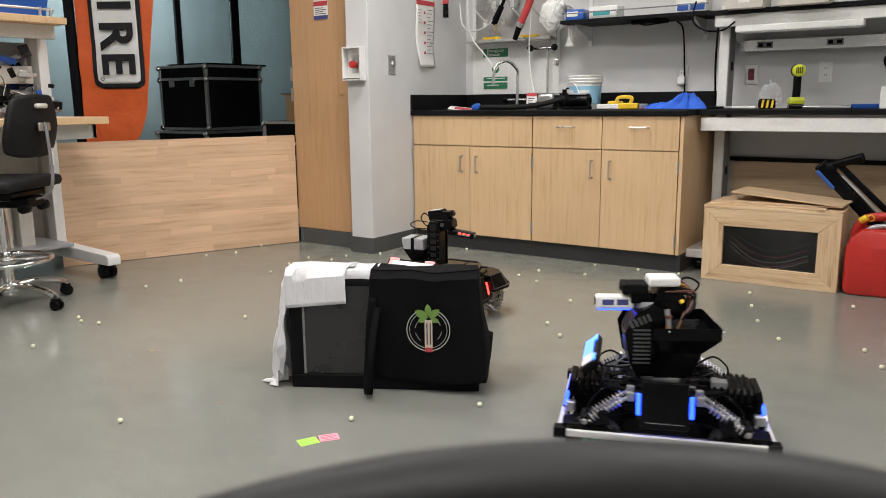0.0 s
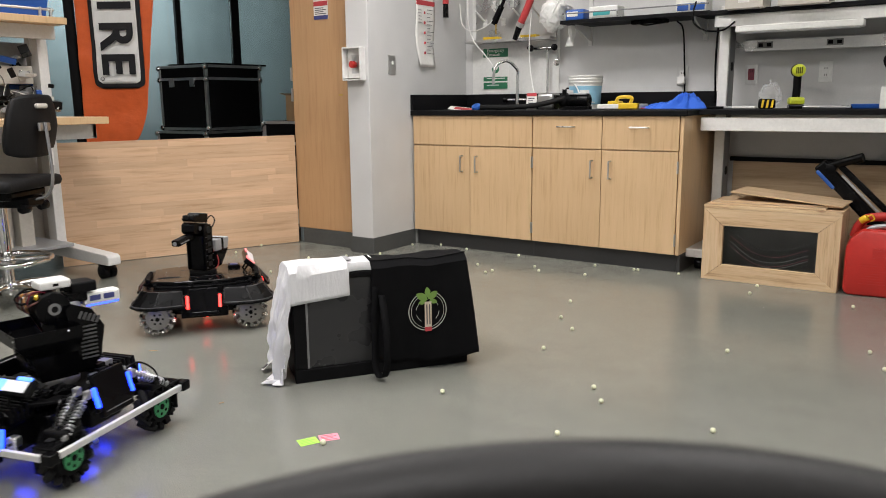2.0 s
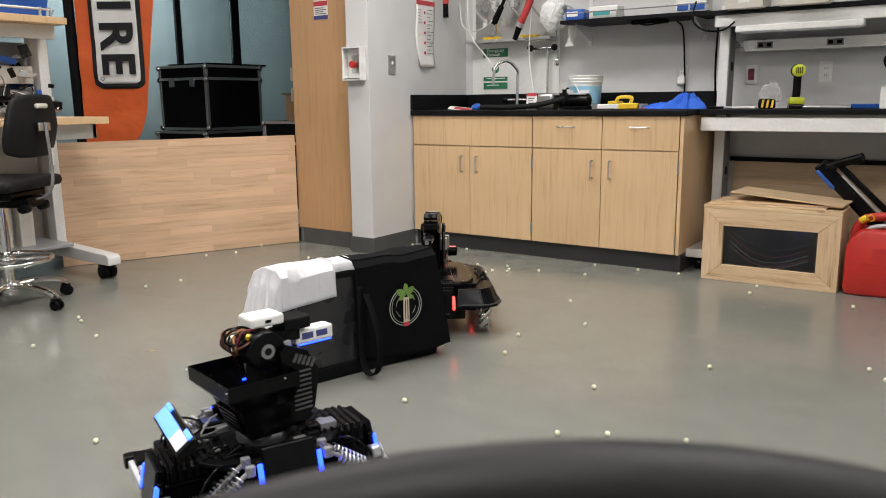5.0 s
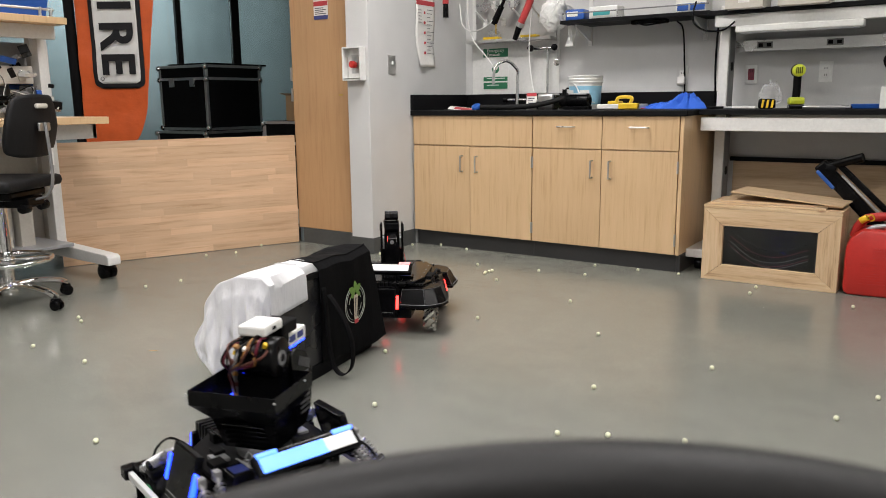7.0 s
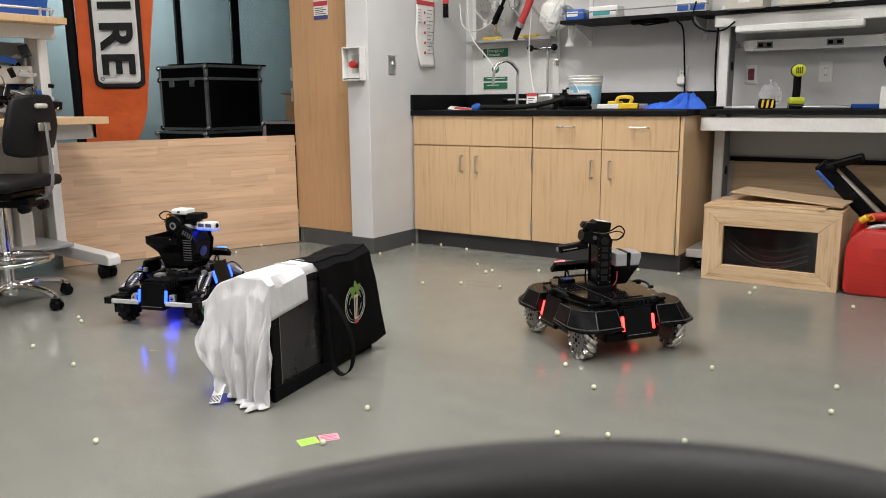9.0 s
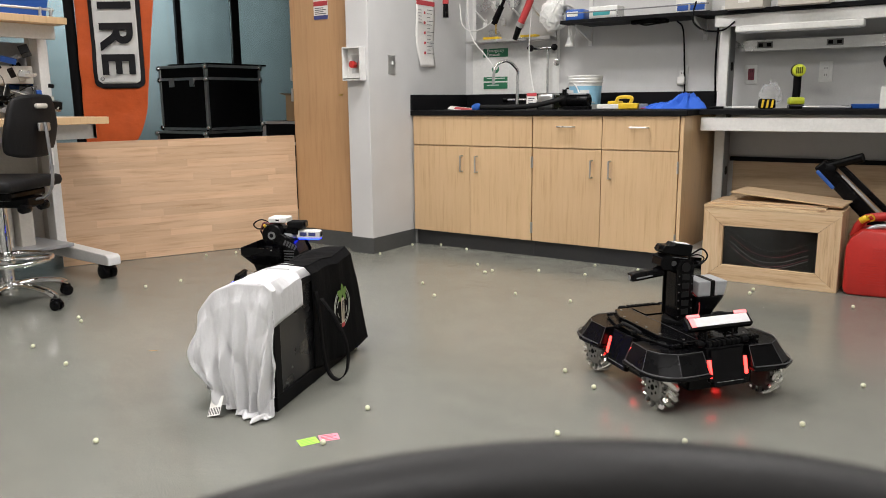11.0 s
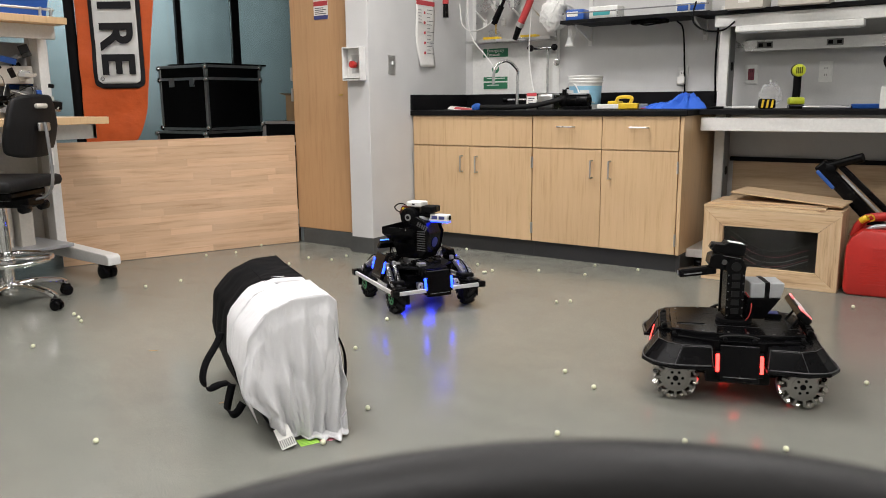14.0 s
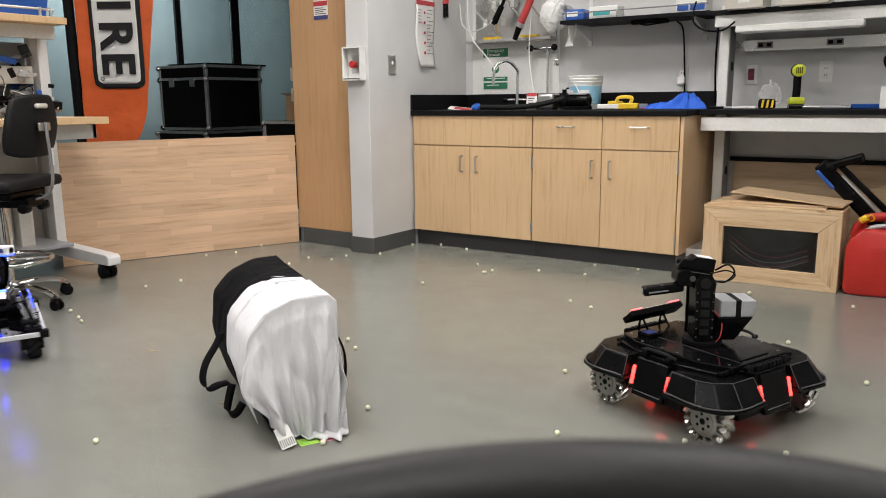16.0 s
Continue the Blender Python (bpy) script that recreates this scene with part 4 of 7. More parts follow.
part("card", box(-0.035, 0.035, -0.001, 0.001, 0, 0.108, 0, None, pose(0, 0, 0, -6, 0, 6)), M_PAPER, hg)
part("red_heading", box(-0.034, 0.034, -0.002, -0.001, 0.085, 0.105, 0, None, pose(0, 0, 0, -6, 0, 6)), M_REDINK, hg)
for k in range(5):
    part("print_bar", box(-0.025, 0.02 - 0.012 * (k % 2), -0.002, -0.001, 0.012 + k * 0.014, 0.017 + k * 0.014, 0, None, pose(0, 0, 0, -6, 0, 6)), M_INK, hg)
lf = thing("leaflet", pose(0.2, 0.3, 0.918, 8, 6, 25), "red and white printed leaflet", "leaflet")
part("paper", box(-0.1, 0.1, -0.07, 0.07, 0.004, 0.0052), M_PAPER, lf)
part("print", box(-0.06, 0.08, -0.04, 0.05, 0.0052, 0.006), M_REDINK, lf)
fn = thing("blue_funnel", pose(0.36, 0.22, 0.917), "small blue plastic funnel cap", "cap")
part("disc", cyl((0, 0, 0.012), (0.0, -0.01, 0.03), 0.034, 0.03, 20, bevel=0.002), M_BLUE, fn, "", True)
part("stub", cyl((0, 0, 0.0), (0, 0, 0.014), 0.02, seg=16), M_BLUE, fn, "", True)
sb = thing("soap_bottle", pose(0.92, 0.5, 0.9172), "green pump soap bottle with black pump", "bottle")
part("bottle", cyl((0, 0, 0), (0, 0, 0.09), 0.03, 0.028, 20, bevel=0.004), M_LIME, sb, "", True)
part("pump", cyl((0, 0, 0.09), (0, 0, 0.135), 0.008, seg=10), M_BLACK, sb, "", True)
part("spout", box(-0.03, 0.008, -0.007, 0.007, 0.128, 0.14, 0.002), M_BLACK, sb)
cj = thing("clear_jug", pose(0.97, 0.56, 0.9172), "clear plastic bottle with red label", "bottle")
part("bottle", cyl((0, 0, 0), (0, 0, 0.15), 0.045, 0.04, 20, bevel=0.006), M_FILM, cj, "", True)
part("cap", cyl((0, 0, 0.15), (0, 0, 0.175), 0.025, seg=16), M_WHITEPLASTIC, cj, "", True)
part("red_label", box(-0.02, 0.01, -0.046, -0.04, 0.09, 0.12), M_REDINK, cj)
tb = thing("toolbox", pose(1.36, 0.3, 0.9172), "flat clear organiser case with yellow latches", "toolbox")
part("tray", box(-0.13, 0.13, -0.09, 0.09, 0.003, 0.032, 0.005), M_FILM, tb)
part("latch", box(0.01, 0.13, -0.095, -0.06, 0.004, 0.038, 0.004), M_YELLOW, tb, "yellow latch")
part("latch", box(-0.11, -0.03, 0.03, 0.09, 0.03, 0.05, 0.004), M_YELLOW, tb, "yellow latch")
part("carry_handle", tube([(-0.04, 0.0, 0.035), (-0.02, -0.01, 0.07), (0.06, -0.01, 0.07), (0.05, 0.0, 0.035)], 0.011, 8, 4), M_YELLOW, tb, "yellow carry handle", True)
hose("thin red cable coil on the counter", [(1.46, 0.3, 0.923), (1.5, 0.27, 0.923), (1.56, 0.3, 0.923), (1.52, 0.34, 0.923), (1.46, 0.32, 0.923)], 0.004, M_RED, "cable")


def draped_heap(rx, ry, h, seed):
    """A dropped piece of cloth: a low uneven heap with ridged folds running out from its top."""
    def at(u, v):
        a = 2 * math.pi * u
        edge = 1 + 0.22 * math.sin(3 * a + seed) + 0.1 * math.sin(7 * a + 2 * seed)
        fold = 1 - abs(noise.noise(Vector((2.2 * math.cos(a) + seed, 2.2 * math.sin(a), 1.5 * v)))) * 2.2
        z = h * (1 - v ** 1.3) * (0.75 + 0.35 * fold * (0.3 + v)) + 0.16 * h * noise.noise(Vector((math.cos(a) * v * 5, math.sin(a) * v * 5, seed))) * (1 - v)
        z += 0.24 * h * (1 - 2.4 * abs(noise.noise(Vector((math.cos(a) * v * 6 + seed, math.sin(a) * v * 6, 2))))) * (1 - v) * min(1.0, 4 * v)
        return Vector((rx * v * edge * math.cos(a) + 0.04 * (1 - v), ry * v * edge * math.sin(a), max(0.003, z)))
    return sheet(96, 30, at)


jk = thing("blue_jacket", pose(1.72, 0.32, 0.9172), "crumpled bright blue cloth jacket", "jacket")
part("cloth", draped_heap(0.13, 0.095, 0.1, 21.0), M_BLUECLOTH, jk, "", True)
part("sleeve", draped_heap(0.1, 0.06, 0.045, 5.0), M_BLUECLOTH, jk, "", True).location = (-0.13, -0.03, 0)


def wall_outlet(x, z, label, plate_m, face_m, kind_):
    o = thing("wall_outlet", pose(x, 0.6795, z), label, "outlet")
    part("plate", box(-0.036, 0.036, -0.006, 0, -0.058, 0.058, 0.002), plate_m, o)
    part("face", box(-0.018, 0.018, -0.009, -0.006, -0.034, 0.034, 0.002), face_m, o)
    for s in (-1, 1):
        for d in (-0.006, 0.006):
            part("slot", box(d - 0.0015, d + 0.0015, -0.0095, -0.009, s * 0.018 - 0.005, s * 0.018 + 0.005), M_BLACKMAT, o)
    return o


ow = wall_outlet(1.604, 1.118, "white wall outlet with plugged adapter", M_STEEL, M_WHITEPLASTIC, 0)
part("adapter", box(-0.022, 0.022, -0.04, -0.009, -0.05, -0.005, 0.004), M_WHITEPLASTIC, ow, "white plug adapter")
wall_outlet(2.019, 1.116, "dark red wall outlet in steel plate", M_STEEL, M_DEEPRED, 0)
wj = wall_outlet(2.426, 1.121, "white wall network socket", M_WHITEPLASTIC, M_WHITEPLASTIC, 0)
hose("black power cable running down the wall", [(1.57, 0.63, 1.45), (1.6, 0.66, 1.4), (1.615, 0.668, 1.2), (1.625, 0.668, 1.02)], 0.005, M_BLACK, "cable")
hose("black power cable behind the bench post", [(1.86, 0.5, 1.46), (1.852, 0.5, 1.2), (1.85, 0.55, 0.95)], 0.006, M_BLACK, "cable")
hose("black cable looping under the shelf", [(1.78, 0.3, 1.52), (1.77, 0.28, 1.42), (1.83, 0.3, 1.36), (1.93, 0.32, 1.355), (1.99, 0.34, 1.4)], 0.005, M_BLACK, "cable")
us = thing("under_shelf_light", pose(1.45, 0.45, 1.452), "slim black under-shelf lamp with cable", "lamp")
part("body", box(-0.1, 0.12, -0.03, 0.03, -0.025, -0.001, 0.005), M_BLACK, us)
part("cord", tube([(-0.05, -0.03, -0.02), (0.0, -0.05, -0.035), (0.06, -0.04, -0.03), (0.12, 0.0, -0.02)], 0.005, 6, 4), M_BLACK, us, "", True)
# shelf contents
wp = thing("wipes_pack", pose(0.97, 0.46, 1.4742), "blue packet of wipes on the shelf", "packet")
part("packet", box(-0.06, 0.07, -0.05, 0.05, 0, 0.07, 0.012), M_BLUE, wp)
part("label", box(-0.045, 0.03, -0.0515, -0.05, 0.025, 0.055), M_PAPER, wp)
jr = thing("glass_bowl", pose(0.9, 0.46, 1.4742), "round clear bowl on the shelf", "bowl")
part("bowl", ball((0, 0, 0.05), 0.055, None, 3), M_CLEAR, jr, "", True)
tc = thing("clear_container", pose(1.17, 0.46, 1.4742), "clear storage container with teal contents", "container")
part("tub", box(-0.09, 0.1, -0.06, 0.06, 0.0, 0.075, 0.006), M_FILM, tc)
part("teal_band", box(-0.06, 0.05, -0.0625, -0.0605, 0.02, 0.045), M_TEAL, tc)
ch = thing("chemical_box", pose(1.73, 0.46, 1.4742), "white carton with blue label band", "carton")
part("carton", box(-0.1, 0.08, -0.06, 0.06, 0.0, 0.16, 0.003), M_PAPER, ch)
part("label_band", box(-0.09, 0.07, -0.0615, -0.06, 0.01, 0.05), M_BLUE, ch)
for x, w in ((2.05, 0.2), (2.35, 0.25)):
    bx = thing("shelf_carton", pose(x, 0.36, 1.4602), "beige carton on the upper bench shelf", "carton")
    part("carton", box(-w / 2, w / 2, -0.1, 0.1, 0.0, 0.12, 0.003), M_BEIGE, bx)
    part("label", box(-0.03, 0.03, -0.1015, -0.1, 0.03, 0.07), M_PAPER, bx)

# ---- things on and under the bench ----
dr = thing("cordless_drill", pose(2.33, 0.38, 0.9172, 0, 0, 108), "lime and black cordless drill standing upright", "drill")
part("battery", box(-0.045, 0.045, -0.038, 0.038, 0, 0.022, 0.006), M_BLACK, dr)
part("foot", box(-0.048, 0.048, -0.04, 0.04, 0.022, 0.062, 0.012), M_LIME, dr, "lime battery housing", True)
part("grip", tube([(0.005, 0, 0.06), (0.0, 0, 0.11), (0.0, 0, 0.16), (0.005, 0, 0.185)], 0.021, 12, 4), M_BLACKMAT, dr, "black rubber grip", True)
part("body", cyl((-0.05, 0, 0.205), (0.055, 0, 0.205), 0.034, 0.03, 20, bevel=0.008), M_LIME, dr, "lime motor housing", True)
for k in range(4):
    part("vent_slot", box(-0.0525, -0.0495, -0.016 + 0.009 * k, -0.011 + 0.009 * k, 0.188, 0.222, 0.001), M_BLACKMAT, dr, "black motor vent")
part("top_band", cyl((0.0, 0, 0.205), (0.02, 0, 0.205), 0.036, 0.0355, 20), M_BLACK, dr, "", True)
part("chuck", cyl((0.055, 0, 0.205), (0.105, 0, 0.205), 0.022, 0.014, 16, bevel=0.002), M_BLACK, dr, "", True)
tp = thing("tape_measure", pose(2.19, 0.33, 0.9172, 0, 0, 10), "black and yellow tape measure", "tape measure")
part("case", box(-0.045, 0.045, -0.02, 0.02, 0, 0.055, 0.014, seg=3), M_BLACK, tp, "", True)
for k in range(3):
    part("stripe", prism([(-0.03 + 0.025 * k, 0.006), (-0.018 + 0.025 * k, 0.006), (-0.012 + 0.025 * k, 0.05), (-0.024 + 0.025 * k, 0.05)], -0.0225, 0.0225, "y"), M_YELLOW, tp)
cp = thing("clear_wrap", pose(2.17, 0.5, 0.9172), "crumpled clear plastic wrap", "wrap")
part("film", crumple((0.0, 0, 0.07), 0.07, (0.75, 0.5, 1.05), 14.0, 0.4, 4), M_THINFILM, cp, "", True)
for k, (x, y, a, l, m_) in enumerate(((1.98, 0.32, 8, 0.07, M_SILVERBOX), (2.06, 0.3, -5, 0.05, M_WHITEPLASTIC), (2.44, 0.36, 12, 0.07, M_STEEL), (2.52, 0.33, 5, 0.06, M_SILVERBOX), (2.6, 0.42, -8, 0.05, M_BLACK), (1.93, 0.3, 30, 0.06, M_BLACK))):
    w_ = thing("hand_tool", pose(x, y, 0.9172, 0, 0, a), "small steel hand tool on the bench", "tool", "hand tools on the bench")
    part("shaft", cyl((-l, 0, 0.008), (l, 0, 0.008), 0.007, seg=10), m_, w_, "", True)
    part("jaw", box(l, l + 0.03, -0.013, 0.013, 0.002, 0.014, 0.003), m_, w_)
tl = thing("blue_tray", pose(2.68, 0.36, 0.9172), "small blue plastic parts tray", "tray")
part("tray", prism([(-0.06, -0.04), (0.06, -0.04), (0.06, 0.04), (-0.06, 0.04)], 0, 0.024, "z", 0.003, None, [(-0.07, -0.05), (0.07, -0.05), (0.07, 0.05), (-0.07, 0.05)]), M_BLUE, tl)
mc = thing("milling_tool", pose(2.84, 0.33, 0.9172), "white benchtop machine with grey angled head", "machine")
part("base", box(-0.09, 0.2, -0.1, 0.1, 0.0, 0.11, 0.004), M_WHITEPLASTIC, mc)
part("post", box(-0.075, -0.04, -0.03, 0.03, 0.11, 0.19, 0.006), M_WHITEPLASTIC, mc)
part("head", cyl((-0.05, 0, 0.19), (0.12, 0.02, 0.31), 0.045, 0.055, 20, bevel=0.006), M_SILVERBOX, mc, "grey cylindrical head", True)
part("lever", tube([(-0.05, -0.03, 0.17), (-0.085, -0.04, 0.24), (-0.06, -0.04, 0.28)], 0.012, 8, 4), M_BLACK, mc, "", True)

# wooden framed case on the floor
wf = thing("wooden_frame_case", pose(1.983, -0.04, 0), "rough pine case with dark window and cables inside", "case")
W_, H_ = 0.678, 0.412
part("bottom_rail", prism([(0.0, 0.0), (W_, 0.0), (W_ - 0.105, 0.088), (0.105, 0.088)], -0.012, 0.012, "y", 0.002), M_PINE, wf, "mitred pine rail")
part("top_rail", prism([(0.105, 0.302), (W_ - 0.105, 0.302), (W_, 0.394), (0.0, 0.394)], -0.012, 0.012, "y", 0.002), M_PINE, wf, "mitred pine rail")
part("side_rail", prism([(0.0, 0.0), (0.105, 0.09), (0.105, 0.3), (0.0, 0.394)], -0.012, 0.012, "y", 0.002), M_PINE_UP, wf, "mitred pine stile")
part("side_rail", prism([(W_, 0.0), (W_, 0.394), (W_ - 0.105, 0.3), (W_ - 0.105, 0.09)], -0.012, 0.012, "y", 0.002), M_PINE_UP, wf, "mitred pine stile")
part("top_board", box(-0.002, W_ + 0.001, -0.0125, 0.262, 0.395, 0.413, 0.002), M_PINE, wf, "pine top board")
for x in (0.0, W_ - 0.016):
    part("side_board", box(x, x + 0.016, 0.0125, 0.26, 0.002, 0.394), M_PINE_UP, wf)
part("back_board", box(0.016, W_ - 0.016, 0.245, 0.26, 0.002, 0.394), M_BLACKMAT, wf)
part("inner_floor", box(0.016, W_ - 0.016, 0.0125, 0.245, 0.002, 0.016), M_BLACKMAT, wf)
part("window", box(0.1, W_ - 0.1, 0.013, 0.016, 0.08, 0.31), M_CLEAR, wf, "dark clear window")
for k, (m_, z) in enumerate(((M_RED, 0.12), (M_WHITEPLASTIC, 0.14), (M_BLACK, 0.16), (M_RED, 0.17), (M_WHITEPLASTIC, 0.11), (M_BLACK, 0.2))):
    part("cable", tube([(0.12, 0.1, z + 0.06), (0.25, 0.06 + 0.01 * k, z - 0.02), (0.38, 0.08, z - 0.03), (0.52, 0.1, z + 0.02)], 0.002, 6, 5), {M_WHITEPLASTIC: M_GREYPLASTIC, M_RED: M_DEEPRED}.get(m_, m_), wf, "", True)
for k in range(3):
    x0 = (0.01, 0.06, 0.1)[k]
    ps = thing("plywood_sheet", pose(1.99 + x0, -0.02 + 0.03 * k, 0.4135 + 0.0095 * k, 0, (0, 0, 4.5)[k], (0, 2, -3)[k]), "thin plywood offcut lying on the pine case", "board", "plywood offcuts")
    part("sheet", box(0, (0.58, 0.6, 0.56)[k], 0, 0.3, (0, 0, 0.04)[k], (0.009, 0.008, 0.047)[k], 0.001), M_PLY, ps)
# fuel can
gc = thing("fuel_can", pose(2.685, -0.055, 0, 0, 0, 4), "red plastic fuel can with yellow cap strap", "fuel can")
body = [(0.0, 0.02), (0.02, 0.0), (0.36, 0.0), (0.38, 0.02), (0.38, 0.24), (0.33, 0.33), (0.3, 0.335), (0.07, 0.335), (0.02, 0.29), (0.0, 0.24)]
part("tank", prism(body, 0.0, 0.2, "y", 0.018), M_REDPLASTIC, gc, "", True)
part("grip", tube([(0.03, 0.1, 0.285), (0.05, 0.1, 0.345), (0.1, 0.1, 0.385), (0.25, 0.1, 0.392), (0.33, 0.1, 0.37), (0.34, 0.1, 0.32)], 0.024, 10, 5, flat=0.8), M_REDPLASTIC, gc, "moulded red grip", True)
part("cap", cyl((0.055, 0.06, 0.37), (0.085, 0.05, 0.392), 0.017, seg=14, bevel=0.003), M_YELLOW, gc, "yellow cap", True)
part("cap_strap", tube([(0.08, 0.05, 0.39), (0.1, 0.045, 0.405), (0.115, 0.05, 0.385), (0.1, 0.06, 0.37)], 0.004, 6, 4), M_YELLOW, gc, "", True)
part("spout_hose", tube([(0.07, 0.07, 0.31), (0.12, 0.05, 0.345), (0.2, 0.06, 0.352), (0.3, 0.08, 0.34)], 0.012, 10, 4), M_SILVERBOX, gc, "silver flexible spout", True)
for k in range(9):
    part("print_bar", box(0.07, 0.3 - 0.015 * (k % 3), -0.0015, 0.0, 0.06 + 0.013 * k, 0.065 + 0.013 * k), M_REDPLASTIC, gc)
for k in range(2):
    lettering(("GASOLINE", "GASOLINA")[k], 0.03, pose(0.19, -0.001, 0.235 - 0.032 * k, 90, 0, 0), M_REDPLASTIC, gc, 0.001)
# folded black stand leaning behind the can
sd_ = thing("folded_stand", pose(2.5, 0.2, 0.0), "folded black metal stand with blue pad leaning", "stand")
part("main_beam", box(-0.02, 0.6, 0.0, 0.05, -0.035, 0.035, 0.012, None, pose(0.0, 0.08, 0.61, 0, 46, 0)), M_BLACK, sd_)
part("blue_pad", box(0.0, 0.13, -0.004, 0.054, -0.042, -0.02, 0.008, None, pose(0.0, 0.08, 0.61, 0, 46, 0)), M_BLUE, sd_, "blue foam pad")
part("side_tube", box(0.06, 0.62, 0.0, 0.03, 0.055, 0.085, 0.006, None, pose(0.0, 0.06, 0.61, 0, 44, 0)), M_BLACK, sd_)
part("slide_rod", box(0.1, 0.5, -0.002, 0.01, 0.038, 0.05, 0.002, None, pose(0.0, 0.07, 0.61, 0, 45, 0)), M_SILVERBOX, sd_, "grey sliding rod")
part("handle_bar", cyl((0.03, 0.07, 0.615), (0.2, 0.03, 0.67), 0.02, 0.024, 14), M_BLACK, sd_, "black round handle", True)
part("joint", cyl((0.05, 0.03, 0.6), (0.05, 0.13, 0.6), 0.026, seg=16, bevel=0.003), M_BLACK, sd_, "", True)

# small litter
for k, (m_, x, y, a) in enumerate(((M_GREENPAPER, 1.624, -2.783, 62), (M_PINKPAPER, 1.656, -2.728, 52))):
    n_ = thing("paper_note", pose(x, y, 0.0006, 0, 0, a), ("green printed paper note on the floor", "pink printed paper note on the floor")[k], "paper", "paper notes")
    part("slip", box(-0.029, 0.029, -0.023, 0.023, 0, 0.0008), m_, n_)
    for j in range(4):
        part("print_bar", box(-0.023, 0.022 - 0.01 * (j % 2), -0.017 + 0.01 * j, -0.0145 + 0.01 * j, 0.0008, 0.0011), M_DARKGREEN if k == 0 else M_REDINK, n_)

for x_, y_, a_, l_ in ((0.497, -2.497, 30, 0.016), (-0.68, -0.98, 50, 0.03), (1.17, -2.72, 70, 0.008)):
    sl = thing("wood_sliver", pose(x_, y_, 0.0004, 0, 0, a_), "thin dark splinter lying on the floor", "splinter", "floor litter")
    part("splinter", box(-l_, l_, -0.002, 0.002, 0, 0.002, 0.0006), M_CARD, sl)
# padded chair back just under the lens
fg = thing("near_chair_back", pose(0, 0, 0), "black padded chair back close to the lens", "chair")
EYE2 = Vector((EYE.x, EYE.y, 0))
FWD, RGT = Vector((-0.5612, 0.8277, 0)), Vector((0.8277, 0.5612, 0))


def near_back(u, v):
    """A padded back seen from just behind: far side, rounded top, near side."""
    a = (u - 0.5) * 2
    s = 0.055 + 0.32 * a
    topz = EYE.z - 0.1328 - 0.094 * a * a
    dist = 0.285 - 0.02 * a * a
    if v < 0.25:
        q = (0.018, -0.018 - 0.3 * (0.25 - v) / 0.25)
    elif v < 0.75:
        w = (v - 0.25) / 0.5 * math.pi
        q = (0.018 * math.cos(w), -0.018 + 0.018 * math.sin(w))
    else:
        q = (-0.018 - 0.01 * (v - 0.75) / 0.25, -0.018 - 0.3 * (v - 0.75) / 0.25)
    c = EYE2 + FWD * (dist + q[0]) + RGT * s
    return Vector((c.x, c.y, topz + q[1]))


part("pad", sheet(48, 40, near_back), M_FOREGROUND, fg, "", True)
part("stem", cyl(EYE2 + FWD * 0.285, EYE2 + FWD * 0.285 + Vector((0, 0, 0.6)), 0.03, seg=14), M_BLACK, fg)
part("foot_plate", cyl(EYE2 + FWD * 0.285, EYE2 + FWD * 0.285 + Vector((0, 0, 0.03)), 0.25, seg=24), M_BLACK, fg)

# ---- robots ----
WHEEL_R = 0.076


def mecanum_wheel(parent, x, y, hub_mat, roller_mat, hub_label, side, rim_mat):
    """A wheel about its own centre, axle along y; rollers lie aslant on the rim."""
    bm = cyl((0, -0.016, 0), (0, 0.016, 0), 0.05, seg=24)
    w = part("wheel", bm, rim_mat, parent, "", True)
    w.location = (x, y, WHEEL_R)
    face = 1 if y > 0 else -1
    for s in (face, -face):
        bm = cyl((0, s * 0.017, 0), (0, s * 0.023, 0), 0.047, seg=28, bevel=0.002)
        for k in range(12):
            a = k * math.pi / 6
            box(0.046, 0.067, -0.005, 0.005, -0.004, 0.004, 0, bm, pose(0, s * 0.02, 0, 0, math.degrees(a), 0))
        part("rim", bm, rim_mat, w, "", True)
    part("hub", cyl((0, face * 0.0222, 0), (0, face * 0.026, 0), 0.034, seg=24, bevel=0.002), hub_mat, w, hub_label, True)
    bm = bmesh.new()
    for k in range(6):
        a = k * math.pi / 3
        cyl((0.022 * math.cos(a), face * 0.0255, 0.022 * math.sin(a)), (0.022 * math.cos(a), face * 0.0265, 0.022 * math.sin(a)), 0.005, seg=10, bm=bm)
    cyl((0, face * 0.0255, 0), (0, face * 0.028, 0), 0.009, seg=14, bm=bm)
    part("hub_cap", bm, M_BLACKMAT, w)
    for k in range(12):
        a = k * math.pi / 6
        bm = bmesh.new()
        rings = []
        for i in range(5):
            h = -1 + i * 0.5
            rr = 0.0135 * (1 - 0.3 * h * h)
            rings.append([bm.verts.new((rr * math.cos(q * math.pi / 4), rr * math.sin(q * math.pi / 4), h * 0.029)) for q in range(8)])
        for p_, q_ in zip(rings, rings[1:]):
            for i in range(8):
                bm.faces.new((p_[i], p_[(i + 1) % 8], q_[(i + 1) % 8], q_[i]))
        bm.faces.new(rings[0])
        bm.faces.new(rings[-1])
        m = pose(0, 0, 0, 0, math.degrees(a), 0) @ Matrix.Translation((0.0635, 0, 0)) @ pose(0, 0, 0, 90 + 45 * side, 0, 0)
        bmesh.ops.transform(bm, matrix=m, verts=bm.verts)
        part("roller", bm, roller_mat, w, "", True)
    return w


